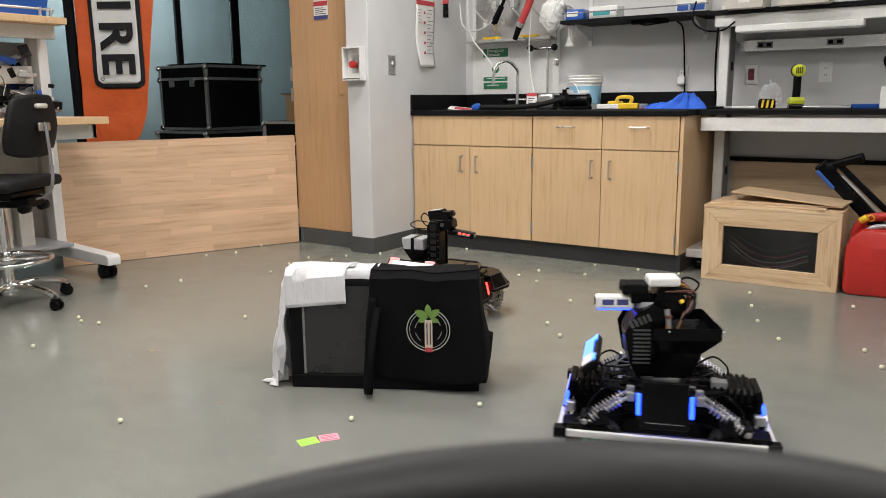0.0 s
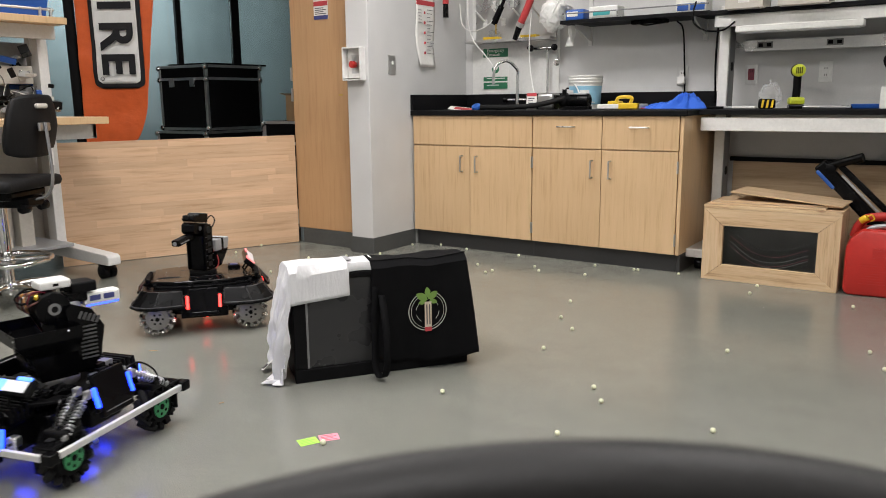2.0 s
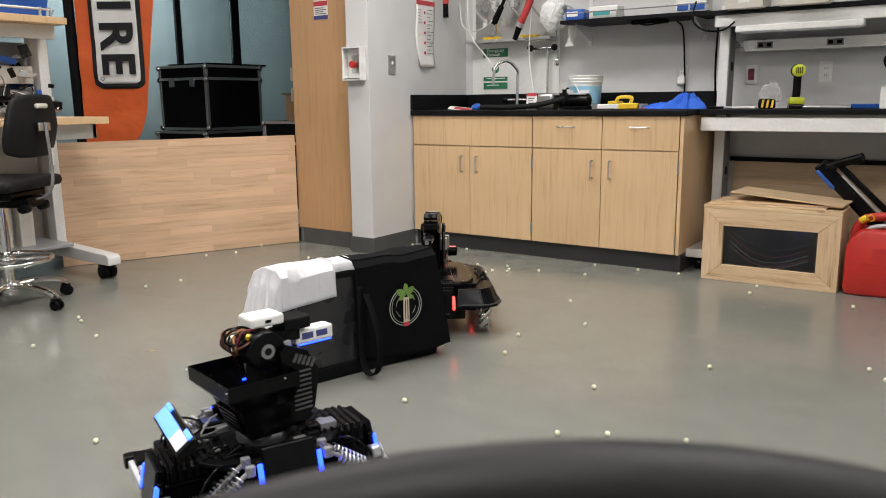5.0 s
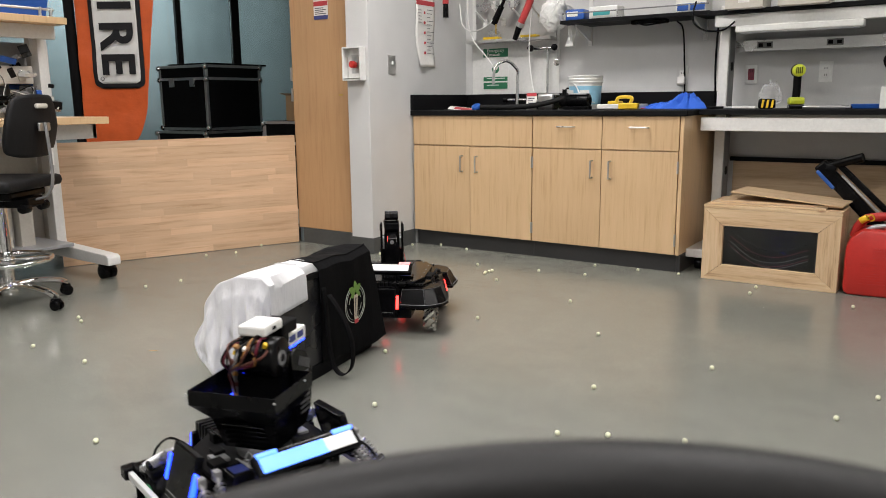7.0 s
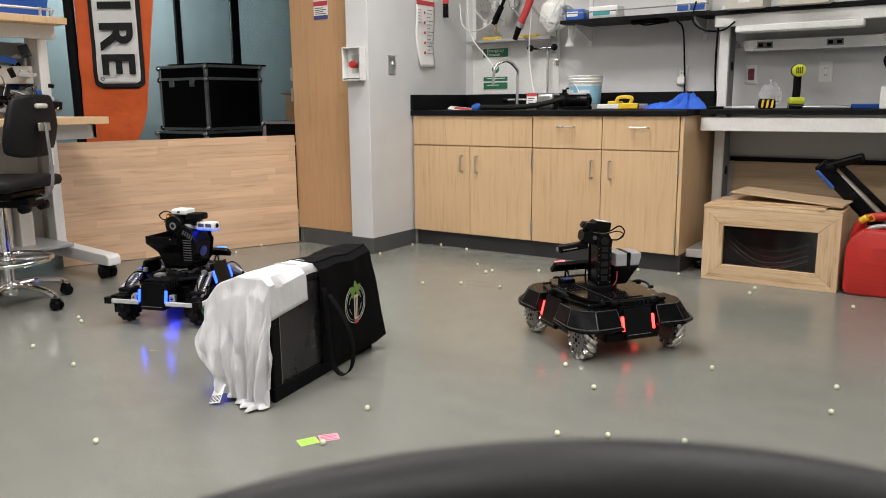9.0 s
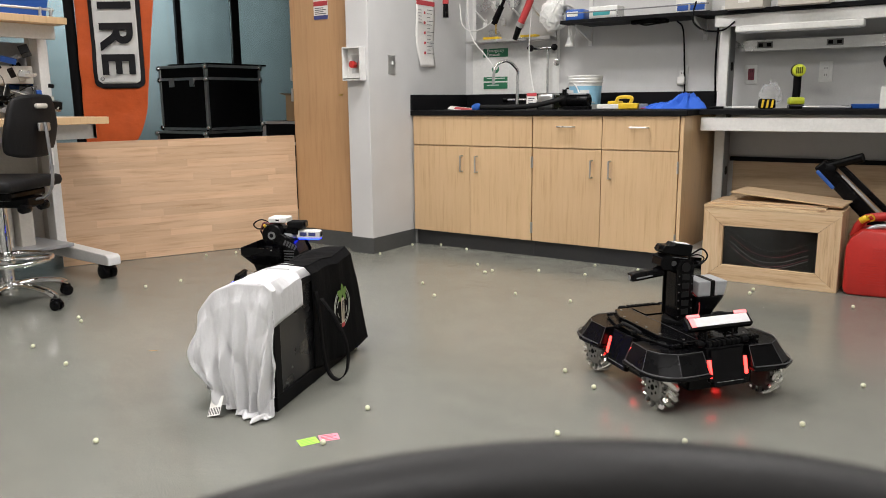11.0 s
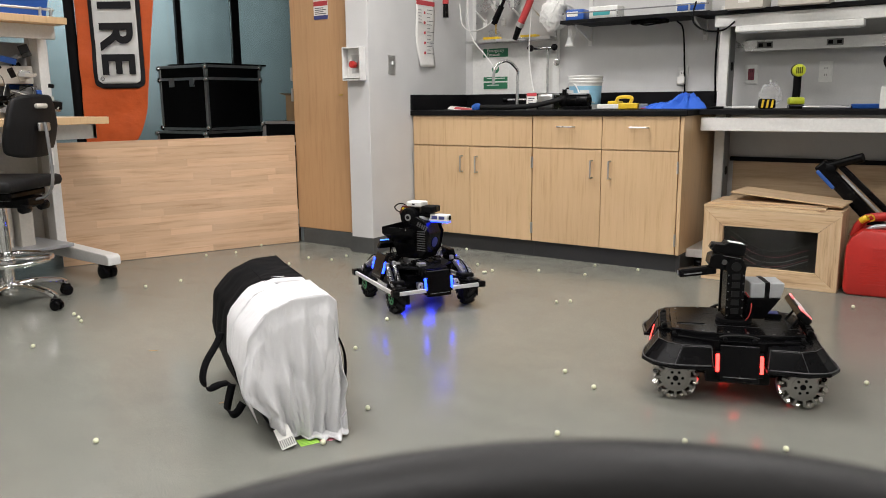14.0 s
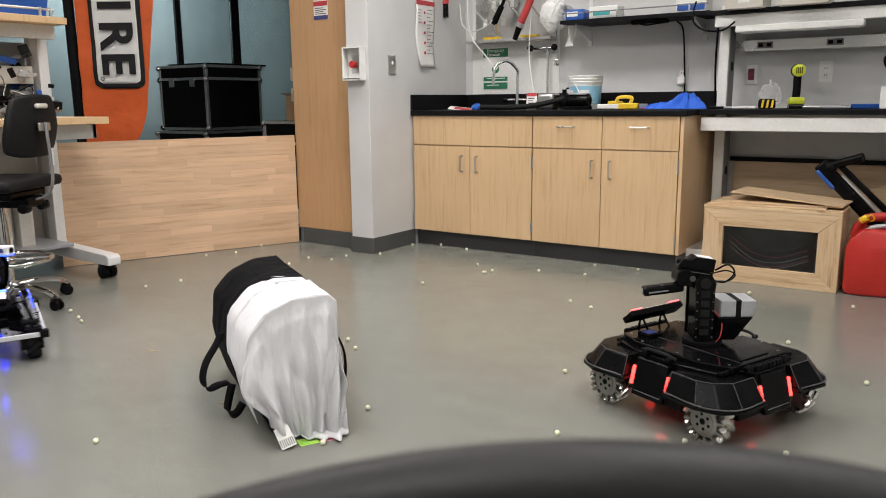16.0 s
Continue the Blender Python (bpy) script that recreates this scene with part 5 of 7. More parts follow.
def armour_plate(parent, ang, dist, z, glow_mat, h=0.118, lean=14):
    """Flat plate facing outward with a glowing bar at either side."""
    m = pose(0, 0, 0, 0, 0, ang) @ pose(dist, 0, z, 0, -lean, 0)
    bm = box(-0.02, 0.0, -0.06, 0.06, -h / 2, h / 2, 0.004, None, m)
    box(-0.018, -0.004, -0.072, 0.072, -0.042, 0.036, 0.003, bm, m)
    p = part("armour_plate", bm, M_BLACK, parent)
    for s in (-1, 1):
        part("light_bar", box(-0.01, 0.0015, s * 0.067 - 0.0055, s * 0.067 + 0.0055, -0.029, 0.029, 0.003, None, m), glow_mat, p, "glowing light bar")
    part("plate_seam", box(-0.003, 0.001, -0.05, 0.05, -h / 2 + 0.014, -h / 2 + 0.0155, 0, None, m), M_GREYPLASTIC, p)
    return p


def light_bar_unit(parent, x, z, tilt, glow_mat, label, half=0.12, glow_ends=(1, 1), part_glow=0.0):
    """The long status lamp on two posts, its face turned outwards and up."""
    m = pose(x, 0, z, 0, tilt, 0)
    u = part("status_lamp", box(-0.026, 0.026, -half, half, -0.014, 0.008, 0.005, None, m), M_BLACK, parent, label)
    part("diffuser", box(-0.014, 0.019, -half + 0.012, half - 0.012, 0.0085, 0.0115, 0.001, None, m), M_WHITEBAR, u)
    if part_glow:
        part("lit_section", box(-0.0145, 0.0195, -half + 0.011, -half + 0.011 + part_glow, 0.009, 0.0122, 0.001, None, m), glow_mat, u, "glowing part of the lamp")
    for s, on in zip((-1, 1), glow_ends):
        if on:
            part("end_light", box(-0.026, -0.015, s * (half - 0.032) - 0.024, s * (half - 0.032) + 0.024, 0.008, 0.0135, 0.002, None, m), glow_mat, u, "glowing end light")
    for s in (-1, 1):
        bm = bmesh.new()
        tube([(x - 0.03, s * 0.05, z - 0.055), (x - 0.012, s * 0.05, z - 0.03), (x, s * 0.05, z - 0.012)], 0.004, 6, 3, bm)
        tube([(x + 0.015, s * 0.05, z - 0.055), (x + 0.01, s * 0.05, z - 0.03), (x, s * 0.05, z - 0.012)], 0.004, 6, 3, bm)
        part("post", bm, M_BLACK, u)
    return u


def quad_mirror(pts, sx, sy):
    out = [(p[0] * sx, p[1] * sy) for p in pts]
    return out if sx * sy > 0 else list(reversed(out))


def red_robot():
    rb = thing("red_robot", pose(0, 0, 0), "black wheeled robot with red lights and gun turret", "robot")
    # belly, deck and raised covers
    bm = box(-0.235, 0.235, -0.12, 0.12, 0.062, 0.17, 0.006)
    box(-0.1, 0.1, -0.2, 0.2, 0.062, 0.17, 0.006, bm)
    part("chassis", bm, M_BLACK, rb)
    deck = [(0.25, 0.07), (0.25, -0.07), (0.2, -0.1), (0.19, -0.17), (0.08, -0.2), (-0.08, -0.2), (-0.19, -0.17), (-0.2, -0.1), (-0.25, -0.07), (-0.25, 0.07), (-0.2, 0.1), (-0.19, 0.17), (-0.08, 0.2), (0.08, 0.2), (0.19, 0.17), (0.2, 0.1)]
    part("deck", prism(deck, 0.17, 0.206, "z", 0.003), M_BLACK, rb, "glossy black deck cover")
    raised = [(0.21, 0.13), (0.21, -0.13), (0.12, -0.165), (-0.12, -0.165), (-0.21, -0.13), (-0.21, 0.13), (-0.12, 0.165), (0.12, 0.165)]
    part("top_cover", prism(raised, 0.206, 0.221, "z", 0.003), M_BLACKGLOSS, rb, "glossy black raised cover")
    for sx in (1, -1):
        bm = bmesh.new()
        for k in range(7):
            box(sx * 0.224, sx * 0.246, -0.055 + k * 0.018 - 0.006, -0.055 + k * 0.018 + 0.006, 0.206, 0.222, 0.002, bm)
        part("vent", bm, M_BLACKMAT, rb)
    # fenders over the wheels
    base = [(0.082, 0.262), (0.2, 0.27), (0.262, 0.245), (0.296, 0.19), (0.29, 0.082), (0.12, 0.082), (0.082, 0.12)]
    top = [(0.088, 0.238), (0.178, 0.242), (0.222, 0.222), (0.252, 0.178), (0.252, 0.088), (0.125, 0.088), (0.088, 0.125)]
    rim = [(0.078, 0.268), (0.2, 0.279), (0.268, 0.253), (0.305, 0.194), (0.298, 0.078), (0.115, 0.078), (0.078, 0.115)]
    for sx in (1, -1):
        for sy in (1, -1):
            f = part("fender", prism(quad_mirror(base, sx, sy), 0.135, 0.196, "z", 0.004, None, quad_mirror(top, sx, sy)), M_BLACK, rb, "black faceted fender")
            part("fender_rim", prism(quad_mirror(rim, sx, sy), 0.124, 0.135, "z", 0.003), M_BLACK, f)
            # thin grey tubes draw the light catching the fender edges
            bm = tube([(sx * 0.088, sy * 0.2665, 0.139), (sx * 0.2, sy * 0.2745, 0.139), (sx * 0.265, sy * 0.249, 0.139), (sx * 0.3, sy * 0.192, 0.139), (sx * 0.294, sy * 0.085, 0.139)], 0.0022, 5, 3)
            part("edge_highlight", bm, M_EDGE, f)
            tp_ = [(q[0] * sx, q[1] * sy, 0.1965) for q in top[:5]]
            part("edge_highlight", tube(tp_, 0.0012, 5, 1), M_EDGE, f)
            for k in (0, 1, 3, 4):
                part("edge_highlight", tube([(base[k][0] * sx, base[k][1] * sy, 0.137), tp_[k]], 0.001, 5, 1), M_EDGE, f)
    for ang, d in ((0, 0.27), (180, 0.27), (90, 0.236), (270, 0.236)):
        armour_plate(rb, ang, d, 0.142, M_REDGLOW)
    light_bar_unit(rb, 0.205, 0.275, 42, M_PINKBAR, "long white and red status lamp", 0.122, (1, 1), 0.018)
    # deck fittings
    for sx in (1, -1):
        for sy in (1, -1):
            for q in ((0.19, 0.115), (0.11, 0.15), (0.03, 0.15)):
                part("screw", cyl((q[0] * sx, q[1] * sy, 0.221), (q[0] * sx, q[1] * sy, 0.2225), 0.004, seg=8), M_RIM, rb)
            bm = bmesh.new()
            for k in range(5):
                box(sx * 0.2 - 0.006, sx * 0.2 + 0.006, sy * (0.11 + 0.013 * k) - 0.004, sy * (0.11 + 0.013 * k) + 0.004, 0.2, 0.211, 0.0015, bm)
            part("deck_rib", bm, M_BLACKMAT, rb)
    for sy in (1, -1):
        for k in (-1, 1):
            part("plate_clip", cyl((k * 0.045, sy * 0.2, 0.212), (k * 0.045, sy * 0.216, 0.212), 0.007, seg=10), M_BLACKMAT, rb)
    for sy in (1, -1):
        part("side_tube", tube([(-0.06, sy * 0.19, 0.214), (-0.03, sy * 0.2, 0.224), (0.03, sy * 0.2, 0.224), (0.06, sy * 0.19, 0.214)], 0.005, 6, 4), M_RUBBER, rb, "", True)
        part("deck_seam", box(-0.2, 0.2, sy * 0.075 - 0.0008, sy * 0.075 + 0.0008, 0.2211, 0.2216), M_EDGE, rb)
    for sx in (1, -1):
        part("hinge_rod", cyl((sx * 0.232, -0.1, 0.214), (sx * 0.232, 0.1, 0.214), 0.006, seg=10), M_BLACK, rb, "", True)
        for q in (-0.085, 0.085):
            part("hinge_knuckle", cyl((sx * 0.232, q - 0.012, 0.214), (sx * 0.232, q + 0.012, 0.214), 0.0105, seg=12, bevel=0.002), M_BLACKMAT, rb, "", True)
    md = part("display_module", box(0.11, 0.165, 0.06, 0.115, 0.221, 0.234, 0.003), M_BLACK, rb)
    part("screen", box(0.12, 0.155, 0.068, 0.107, 0.234, 0.2352), M_SCREEN, md, "small blue screen")
    part("port_cover", box(-0.01, 0.08, 0.135, 0.19, 0.2065, 0.215, 0.003), M_BLACKMAT, rb)
    part("hatch", box(-0.19, -0.1, -0.07, 0.07, 0.2215, 0.2245, 0.001), M_BLACKGLOSS, rb)
    # added emitters under the belly, standing in for armour light that reaches the floor
    for k in range(4):
        a = math.pi / 2 * k
        part("floor_glow_helper", box(-0.016, 0.016, -0.008, 0.008, 0.057, 0.062, 0.001, None, pose(0.2 * math.cos(a), 0.17 * math.sin(a), 0, 0, 0, 90 + 90 * k)), M_REDGLOW, rb, "added red emitter for the glow on the floor")
    wheels = []
    for sx, sy in ((1, 1), (1, -1), (-1, 1), (-1, -1)):
        wheels.append((mecanum_wheel(rb, sx * 0.194, sy * 0.2, M_RIM, M_ROLLER, "worn steel mecanum hub", sx * sy, M_RIM), sx, sy))
    # turret, its gun along +x
    tr = part("turret", cyl((0, 0, 0.221), (0, 0, 0.236), 0.06, seg=32, bevel=0.003), M_BLACKMAT, rb, "black gun turret", True)
    bm = box(-0.026, 0.024, -0.034, 0.034, 0.238, 0.4, 0.004)
    part("column", bm, M_BLACK, tr)
    for s in (-1, 1):
        arm = [(-0.031, 0.24), (0.028, 0.24), (0.028, 0.405), (0.034, 0.42), (0.02, 0.446), (-0.02, 0.446), (-0.034, 0.42), (-0.031, 0.405)]
        y0 = s * 0.042
        a_ = part("side_arm", prism(arm, min(y0, y0 + s * 0.008), max(y0, y0 + s * 0.008), "y", 0.0015), M_BLACK, tr)
        bm = bmesh.new()
        for k in range(5):
            box(-0.015, 0.012, min(y0 + s * 0.008, y0 + s * 0.0095), max(y0 + s * 0.008, y0 + s * 0.0095), 0.258 + k * 0.03, 0.278 + k * 0.03, 0, bm)
        cyl((0, y0 + s * 0.008, 0.422), (0, y0 + s * 0.012, 0.422), 0.016, seg=18, bm=bm)
        part("arm_cutout", bm, M_RUBBER, a_)
        for k in range(6):
            for ex in (-0.026, 0.023):
                part("arm_screw", cyl((ex, y0 + s * 0.007, 0.252 + 0.028 * k), (ex, y0 + s * 0.0095, 0.252 + 0.028 * k), 0.0026, seg=8), M_EDGE, a_)
    head = part("head", prism([(-0.05, 0.405), (0.045, 0.405), (0.058, 0.418), (0.058, 0.446), (0.04, 0.458), (-0.05, 0.458)], -0.032, 0.032, "y", 0.003), M_BLACK, tr, "black angular camera head")
    part("camera_top", prism([(-0.052, 0.46), (0.05, 0.46), (0.06, 0.47), (0.052, 0.488), (0.02, 0.49), (0.012, 0.5), (-0.052, 0.5)], -0.03, 0.03, "y", 0.003), M_BLACK, head)
    part("pale_sticker", box(-0.045, 0.004, -0.02, 0.02, 0.5002, 0.5012), M_PAPER, head, "pale label on the camera")
    part("lens", cyl((0.054, 0.0, 0.478), (0.062, 0.0, 0.478), 0.009, seg=16), M_BLACKGLOSS, head, "", True)
    for s in (-1, 1):
        part("head_seam", box(-0.04, 0.02, min(s * 0.0322, s * 0.033), max(s * 0.0322, s * 0.033), 0.4525, 0.454), M_GREYPLASTIC, head)
        part("head_dial", cyl((0.01, s * 0.031, 0.432), (0.01, s * 0.0345, 0.432), 0.009, seg=14), M_EDGE, head, "", True)
    head.matrix_basis = Matrix.Translation((0, 0, 0.43)) @ pose(0, 0, 0, 0, -9, 0) @ Matrix.Translation((0, 0, -0.43))
    gun = part("gun", box(0.03, 0.155, -0.019, 0.019, 0.389, 0.417, 0.006), M_BLACK, tr, "black gun barrel housing")
    gun.matrix_basis = Matrix.Translation((0.03, 0, 0.403)) @ pose(0, 0, 0, 0, 7, 0) @ Matrix.Translation((-0.03, 0, -0.403))
    part("muzzle", cyl((0.152, 0, 0.403), (0.158, 0, 0.403), 0.009, seg=14), M_GREYPLASTIC, gun)
    part("vent_slots", box(0.08, 0.14, -0.0205, 0.0205, 0.398, 0.402), M_GREYPLASTIC, gun)
    for k in range(3):
        part("gun_light", box(0.085 + 0.02 * k, 0.097 + 0.02 * k, -0.0205, -0.0188, 0.402, 0.41, 0.001), M_REDGLOW, gun, "small red gun light")
    am = part("ammo_box", prism([(-0.15, 0.315), (-0.16, 0.35), (-0.16, 0.367), (-0.05, 0.367), (-0.05, 0.315)], -0.052, 0.052, "y", 0.004), M_SILVERBOX, tr, "grey ammunition box with black strap")
    part("strap", box(-0.112, -0.096, -0.0535, 0.0535, 0.314, 0.369), M_BLACK, am)
    part("emblem", cyl((-0.157, 0, 0.343), (-0.162, 0, 0.345), 0.022, seg=24), M_NAVYINK, am)
    part("hopper", prism([(-0.15, -0.055), (-0.045, -0.055), (-0.045, 0.055), (-0.15, 0.055)], 0.315, 0.24, "z", 0.003, None, [(-0.1, -0.045), (-0.036, -0.045), (-0.036, 0.045), (-0.1, 0.045)]), M_BLACK, tr)
    part("cable", tube([(-0.04, 0.01, 0.455), (-0.075, 0.02, 0.475), (-0.095, 0.025, 0.45), (-0.07, 0.02, 0.42), (-0.04, 0.01, 0.42)], 0.003, 6, 5), M_BLACK, tr, "", True)
    part("cable", tube([(-0.04, -0.015, 0.44), (-0.09, -0.03, 0.445), (-0.12, -0.035, 0.43), (-0.1, -0.03, 0.412), (-0.05, -0.02, 0.41)], 0.0025, 6, 5), M_BLACK, tr, "", True)
    part("cable", tube([(-0.04, 0.03, 0.33), (-0.055, 0.05, 0.3), (-0.05, 0.06, 0.26), (-0.04, 0.05, 0.235)], 0.002, 6, 5), M_RED, tr, "thin red wire", True)
    for c_ in tr.children:
        ahead = 0.04 if c_ in (head, gun) else 0.014
        c_.matrix_basis = Matrix.Translation((ahead, 0, 0)) @ c_.matrix_basis
    return rb, tr, wheels


def spring(bm, a, b, r, turns, wire):
    a, b = Vector(a), Vector(b)
    q = (b - a).to_track_quat("Z", "Y")
    n = turns * 8
    pts = [a + q @ Vector((r * math.cos(2 * math.pi * i / 8), r * math.sin(2 * math.pi * i / 8), (b - a).length * i / n)) for i in range(n + 1)]
    tube(pts, wire, 5, 1, bm)


def blue_robot():
    rb = thing("blue_robot", pose(0, 0, 0), "black wheeled robot with blue lights and turret", "robot")
    bm = box(-0.15, 0.15, -0.11, 0.11, 0.075, 0.165, 0.006)
    box(-0.245, 0.245, -0.055, 0.055, 0.08, 0.16, 0.005, bm)
    box(-0.06, 0.06, -0.165, 0.165, 0.1, 0.19, 0.005, bm)
    part("chassis", bm, M_BLACK, rb)
    part("deck", prism([(0.17, 0.06), (0.17, -0.06), (0.09, -0.15), (-0.09, -0.15), (-0.17, -0.06), (-0.17, 0.06), (-0.09, 0.15), (0.09, 0.15)], 0.19, 0.2, "z", 0.002), M_BLACKMAT, rb)
    r_ = random.Random(7)
    for k in range(26):
        a = r_.uniform(0, 2 * math.pi)
        d = r_.uniform(0.1, 0.16)
        s = r_.uniform(0.008, 0.022)
        bm = box(d * math.cos(a) - s, d * math.cos(a) + s, 0.9 * d * math.sin(a) - s * 0.8, 0.9 * d * math.sin(a) + s * 0.8, 0.198, 0.206 + r_.uniform(0, 0.02), 0.002)
        part("deck_module", bm, r_.choice((M_BLACK, M_BLACKMAT, M_BLACKMAT, M_GREYPLASTIC)), rb)
    for ang, d, z in ((0, 0.267, 0.142), (180, 0.267, 0.142), (90, 0.2, 0.197), (270, 0.2, 0.197)):
        armour_plate(rb, ang, d, z, M_BLUEGLOW, 0.122, 10 if d > 0.25 else 16)
    for k in range(9):
        a = r_.uniform(0, 6.28)
        q = Vector((0.12 * math.cos(a), 0.11 * math.sin(a), 0.205))
        part("deck_wire", tube([q, q + Vector((0.03 * math.sin(a), 0.03, 0.02)), q + Vector((0.05, -0.02 * k % 0.05, 0.012)), q * 1.15], 0.0025, 5, 4), r_.choice((M_BLACK, M_BLACK, M_BLACKMAT, M_GREYPLASTIC)), rb, "", True)
    # bumper ring of aluminium bar
    hx, hy = 0.27, 0.226
    segs = []
    for sy in (1, -1):
        segs.append(((-hx, sy * hy), (hx, sy * hy)))
        for sx in (1, -1):
            segs.append(((sx * hx, sy * hy), (sx * hx, sy * 0.075)))
    for (ax, ay), (bx, by) in segs:
        x0, x1, y0, y1 = min(ax, bx) - 0.006, max(ax, bx) + 0.006, min(ay, by) - 0.006, max(ay, by) + 0.006
        part("bumper_bar", box(x0, x1, y0, y1, 0.104, 0.122, 0.002), M_BAR, rb, "bare aluminium bumper bar")
    for sx in (1, -1):
        for sy in (1, -1):
            part("corner_block", box(min(sx * 0.25, sx * 0.284), max(sx * 0.25, sx * 0.284), min(sy * 0.206, sy * 0.24), max(sy * 0.206, sy * 0.24), 0.1, 0.13, 0.004), M_BLACK, rb)
            part("wheel_guard", box(min(sx * 0.235, sx * 0.243), max(sx * 0.235, sx * 0.243), min(sy * 0.14, sy * 0.22), max(sy * 0.14, sy * 0.22), 0.05, 0.122, 0.002), M_BLACKMAT, rb)
            arm = part("suspension_arm", prism(quad_mirror([(0.06, 0.1), (0.2, 0.208), (0.262, 0.22), (0.264, 0.17), (0.12, 0.06)], sx, sy), 0.122, 0.136, "z", 0.003), M_BLACK, rb, "black suspension arm")
            part("motor_cover", box(min(sx * 0.14, sx * 0.215), max(sx * 0.14, sx * 0.215), min(sy * 0.15, sy * 0.214), max(sy * 0.15, sy * 0.214), 0.1365, 0.158, 0.006), M_BLACKMAT, arm)
            for k in (0, 1):
                a = Vector((sx * 0.088, sy * (0.188 - 0.034 * k), 0.214 + 0.006 * k))
                b = Vector((sx * (0.205 - 0.008 * k), sy * (0.21 - 0.036 * k), 0.142 + 0.006 * k))
                bm = bmesh.new()
                spring(bm, a.lerp(b, 0.2), a.lerp(b, 0.9), 0.0112, 9, 0.0023)
                sp = part("shock_spring", bm, M_SPRING, rb, "bright coil spring", True)
                bm = cyl(a, b, 0.005, seg=10)
                ball(a, 0.011, bm, 1)
                ball(b, 0.011, bm, 1)
                part("damper_rod", bm, M_GREYPLASTIC, sp, "", True)
                part("damper_mount", box(-0.01, 0.01, -0.008, 0.008, -0.014, 0.01, 0.003, None, Matrix.Translation(a)), M_GREYPLASTIC, sp, "machined grey mount")
            part("corner_plate", prism(quad_mirror([(0.215, 0.219), (0.262, 0.219), (0.262, 0.16), (0.24, 0.16)], sx, sy), 0.1305, 0.136, "z", 0.001), M_BLACKMAT, rb, "flat black corner plate")
            bm = prism([(0.0, 0.104), (0.03, 0.104), (0.026, 0.14), (0.012, 0.152), (0.0, 0.148)], 0.0, 0.005, "y", 0.001)
            bmesh.ops.transform(bm, matrix=Matrix.Translation((sx * 0.262, sy * 0.082, 0)) @ pose(0, 0, 0, 0, 0, 90 if sy > 0 else -90), verts=bm.verts)
            gus = part("gusset", bm, M_SILVERBOX, rb, "pale machined gusset with two holes")
            for zz in (0.118, 0.134):
                part("bolt_hole", cyl((sx * 0.255, sy * 0.096, zz), (sx * 0.269, sy * 0.096, zz), 0.004, seg=10), M_BLACKMAT, gus)
            part("side_clip", cyl((sx * 0.16, sy * 0.195, 0.166), (sx * 0.16, sy * 0.216, 0.166), 0.012, seg=12, bevel=0.002), M_BLACK, rb, "", True)
            part("arm_cable", tube([(sx * 0.1, sy * 0.13, 0.205), (sx * 0.15, sy * 0.16, 0.222), (sx * 0.19, sy * 0.18, 0.19), (sx * 0.2, sy * 0.19, 0.155)], 0.003, 6, 5), M_BLACK, rb, "", True)
            part("bracket", box(min(sx * 0.235, sx * 0.262), max(sx * 0.235, sx * 0.262), min(sy * 0.08, sy * 0.105), max(sy * 0.08, sy * 0.105), 0.122, 0.15, 0.004), M_ALU, rb, "pale machined bracket")
    for sx in (1, -1):
        sp_ = part("spine", prism([(-0.062, 0.16), (0.062, 0.16), (0.062, 0.192), (0.052, 0.204), (-0.052, 0.204), (-0.062, 0.192)], min(sx * 0.09, sx * 0.235), max(sx * 0.09, sx * 0.235), "x", 0.002), M_BLACK, rb, "black ribbed spine cover")
        for k in range(8):
            xr = sx * (0.1 + 0.0175 * k)
            part("rib", box(xr - 0.004, xr + 0.004, -0.064, 0.064, 0.17, 0.2075, 0.0015), M_BLACKMAT, sp_)
    light_bar_unit(rb, 0.2, 0.262, 38, M_BLUEBAR, "long white and blue status lamp", 0.122, (1, 1), 0.15)
    md = part("display_module", box(0.07, 0.125, -0.135, -0.085, 0.2, 0.222, 0.003), M_BLACK, rb)
    part("screen", box(0.08, 0.115, -0.127, -0.094, 0.222, 0.2232), M_SCREEN, md, "small blue screen")
    # added blue emitters, hidden below, that colour the floor under the robot
    for k in range(4):
        a = math.pi / 2 * k
        part("floor_glow_helper", box(-0.03, 0.03, -0.012, 0.012, 0.071, 0.075, 0.001, None, pose(0.15 * math.cos(a), 0.08 * math.sin(a), 0, 0, 0, 90 + 90 * k)), M_BLUEGLOW, rb, "added blue emitter for the glow on the floor")
    wheels = []
    for sx, sy in ((1, 1), (1, -1), (-1, 1), (-1, -1)):
        wheels.append((mecanum_wheel(rb, sx * 0.179, sy * 0.185, M_GREENHUB, M_RUBBER, "green mecanum hub", sx * sy, M_BLACKMAT), sx, sy))
    # turret
    tr = part("turret", cyl((0, 0, 0.2), (0, 0, 0.226), 0.062, seg=32, bevel=0.003), M_ALU, rb, "black gun turret on a silver ring", True)
    body = [(-0.03, 0.226), (0.045, 0.226), (0.06, 0.26), (0.075, 0.35), (0.05, 0.405), (0.0, 0.43), (-0.045, 0.4), (-0.05, 0.3)]
    bd_ = part("body", prism(body, -0.056, 0.056, "y", 0.004), M_BLACK, tr)
    for s in (-1, 1):
        for k in range(9):
            part("grille_slat", box(-0.035, 0.035, min(s * 0.056, s * 0.059), max(s * 0.056, s * 0.059), 0.256 + k * 0.015, 0.262 + k * 0.015, 0), M_BLACKGLOSS, bd_)
    part("emblem", cyl((0.069, 0, 0.305), (0.0722, 0, 0.3045), 0.024, seg=24), M_NAVYINK, bd_, "round blue emblem")
    part("collar", cyl((0.01, 0, 0.405), (0.01, 0, 0.43), 0.034, seg=24, bevel=0.003), M_SILVERBOX, tr, "", True)
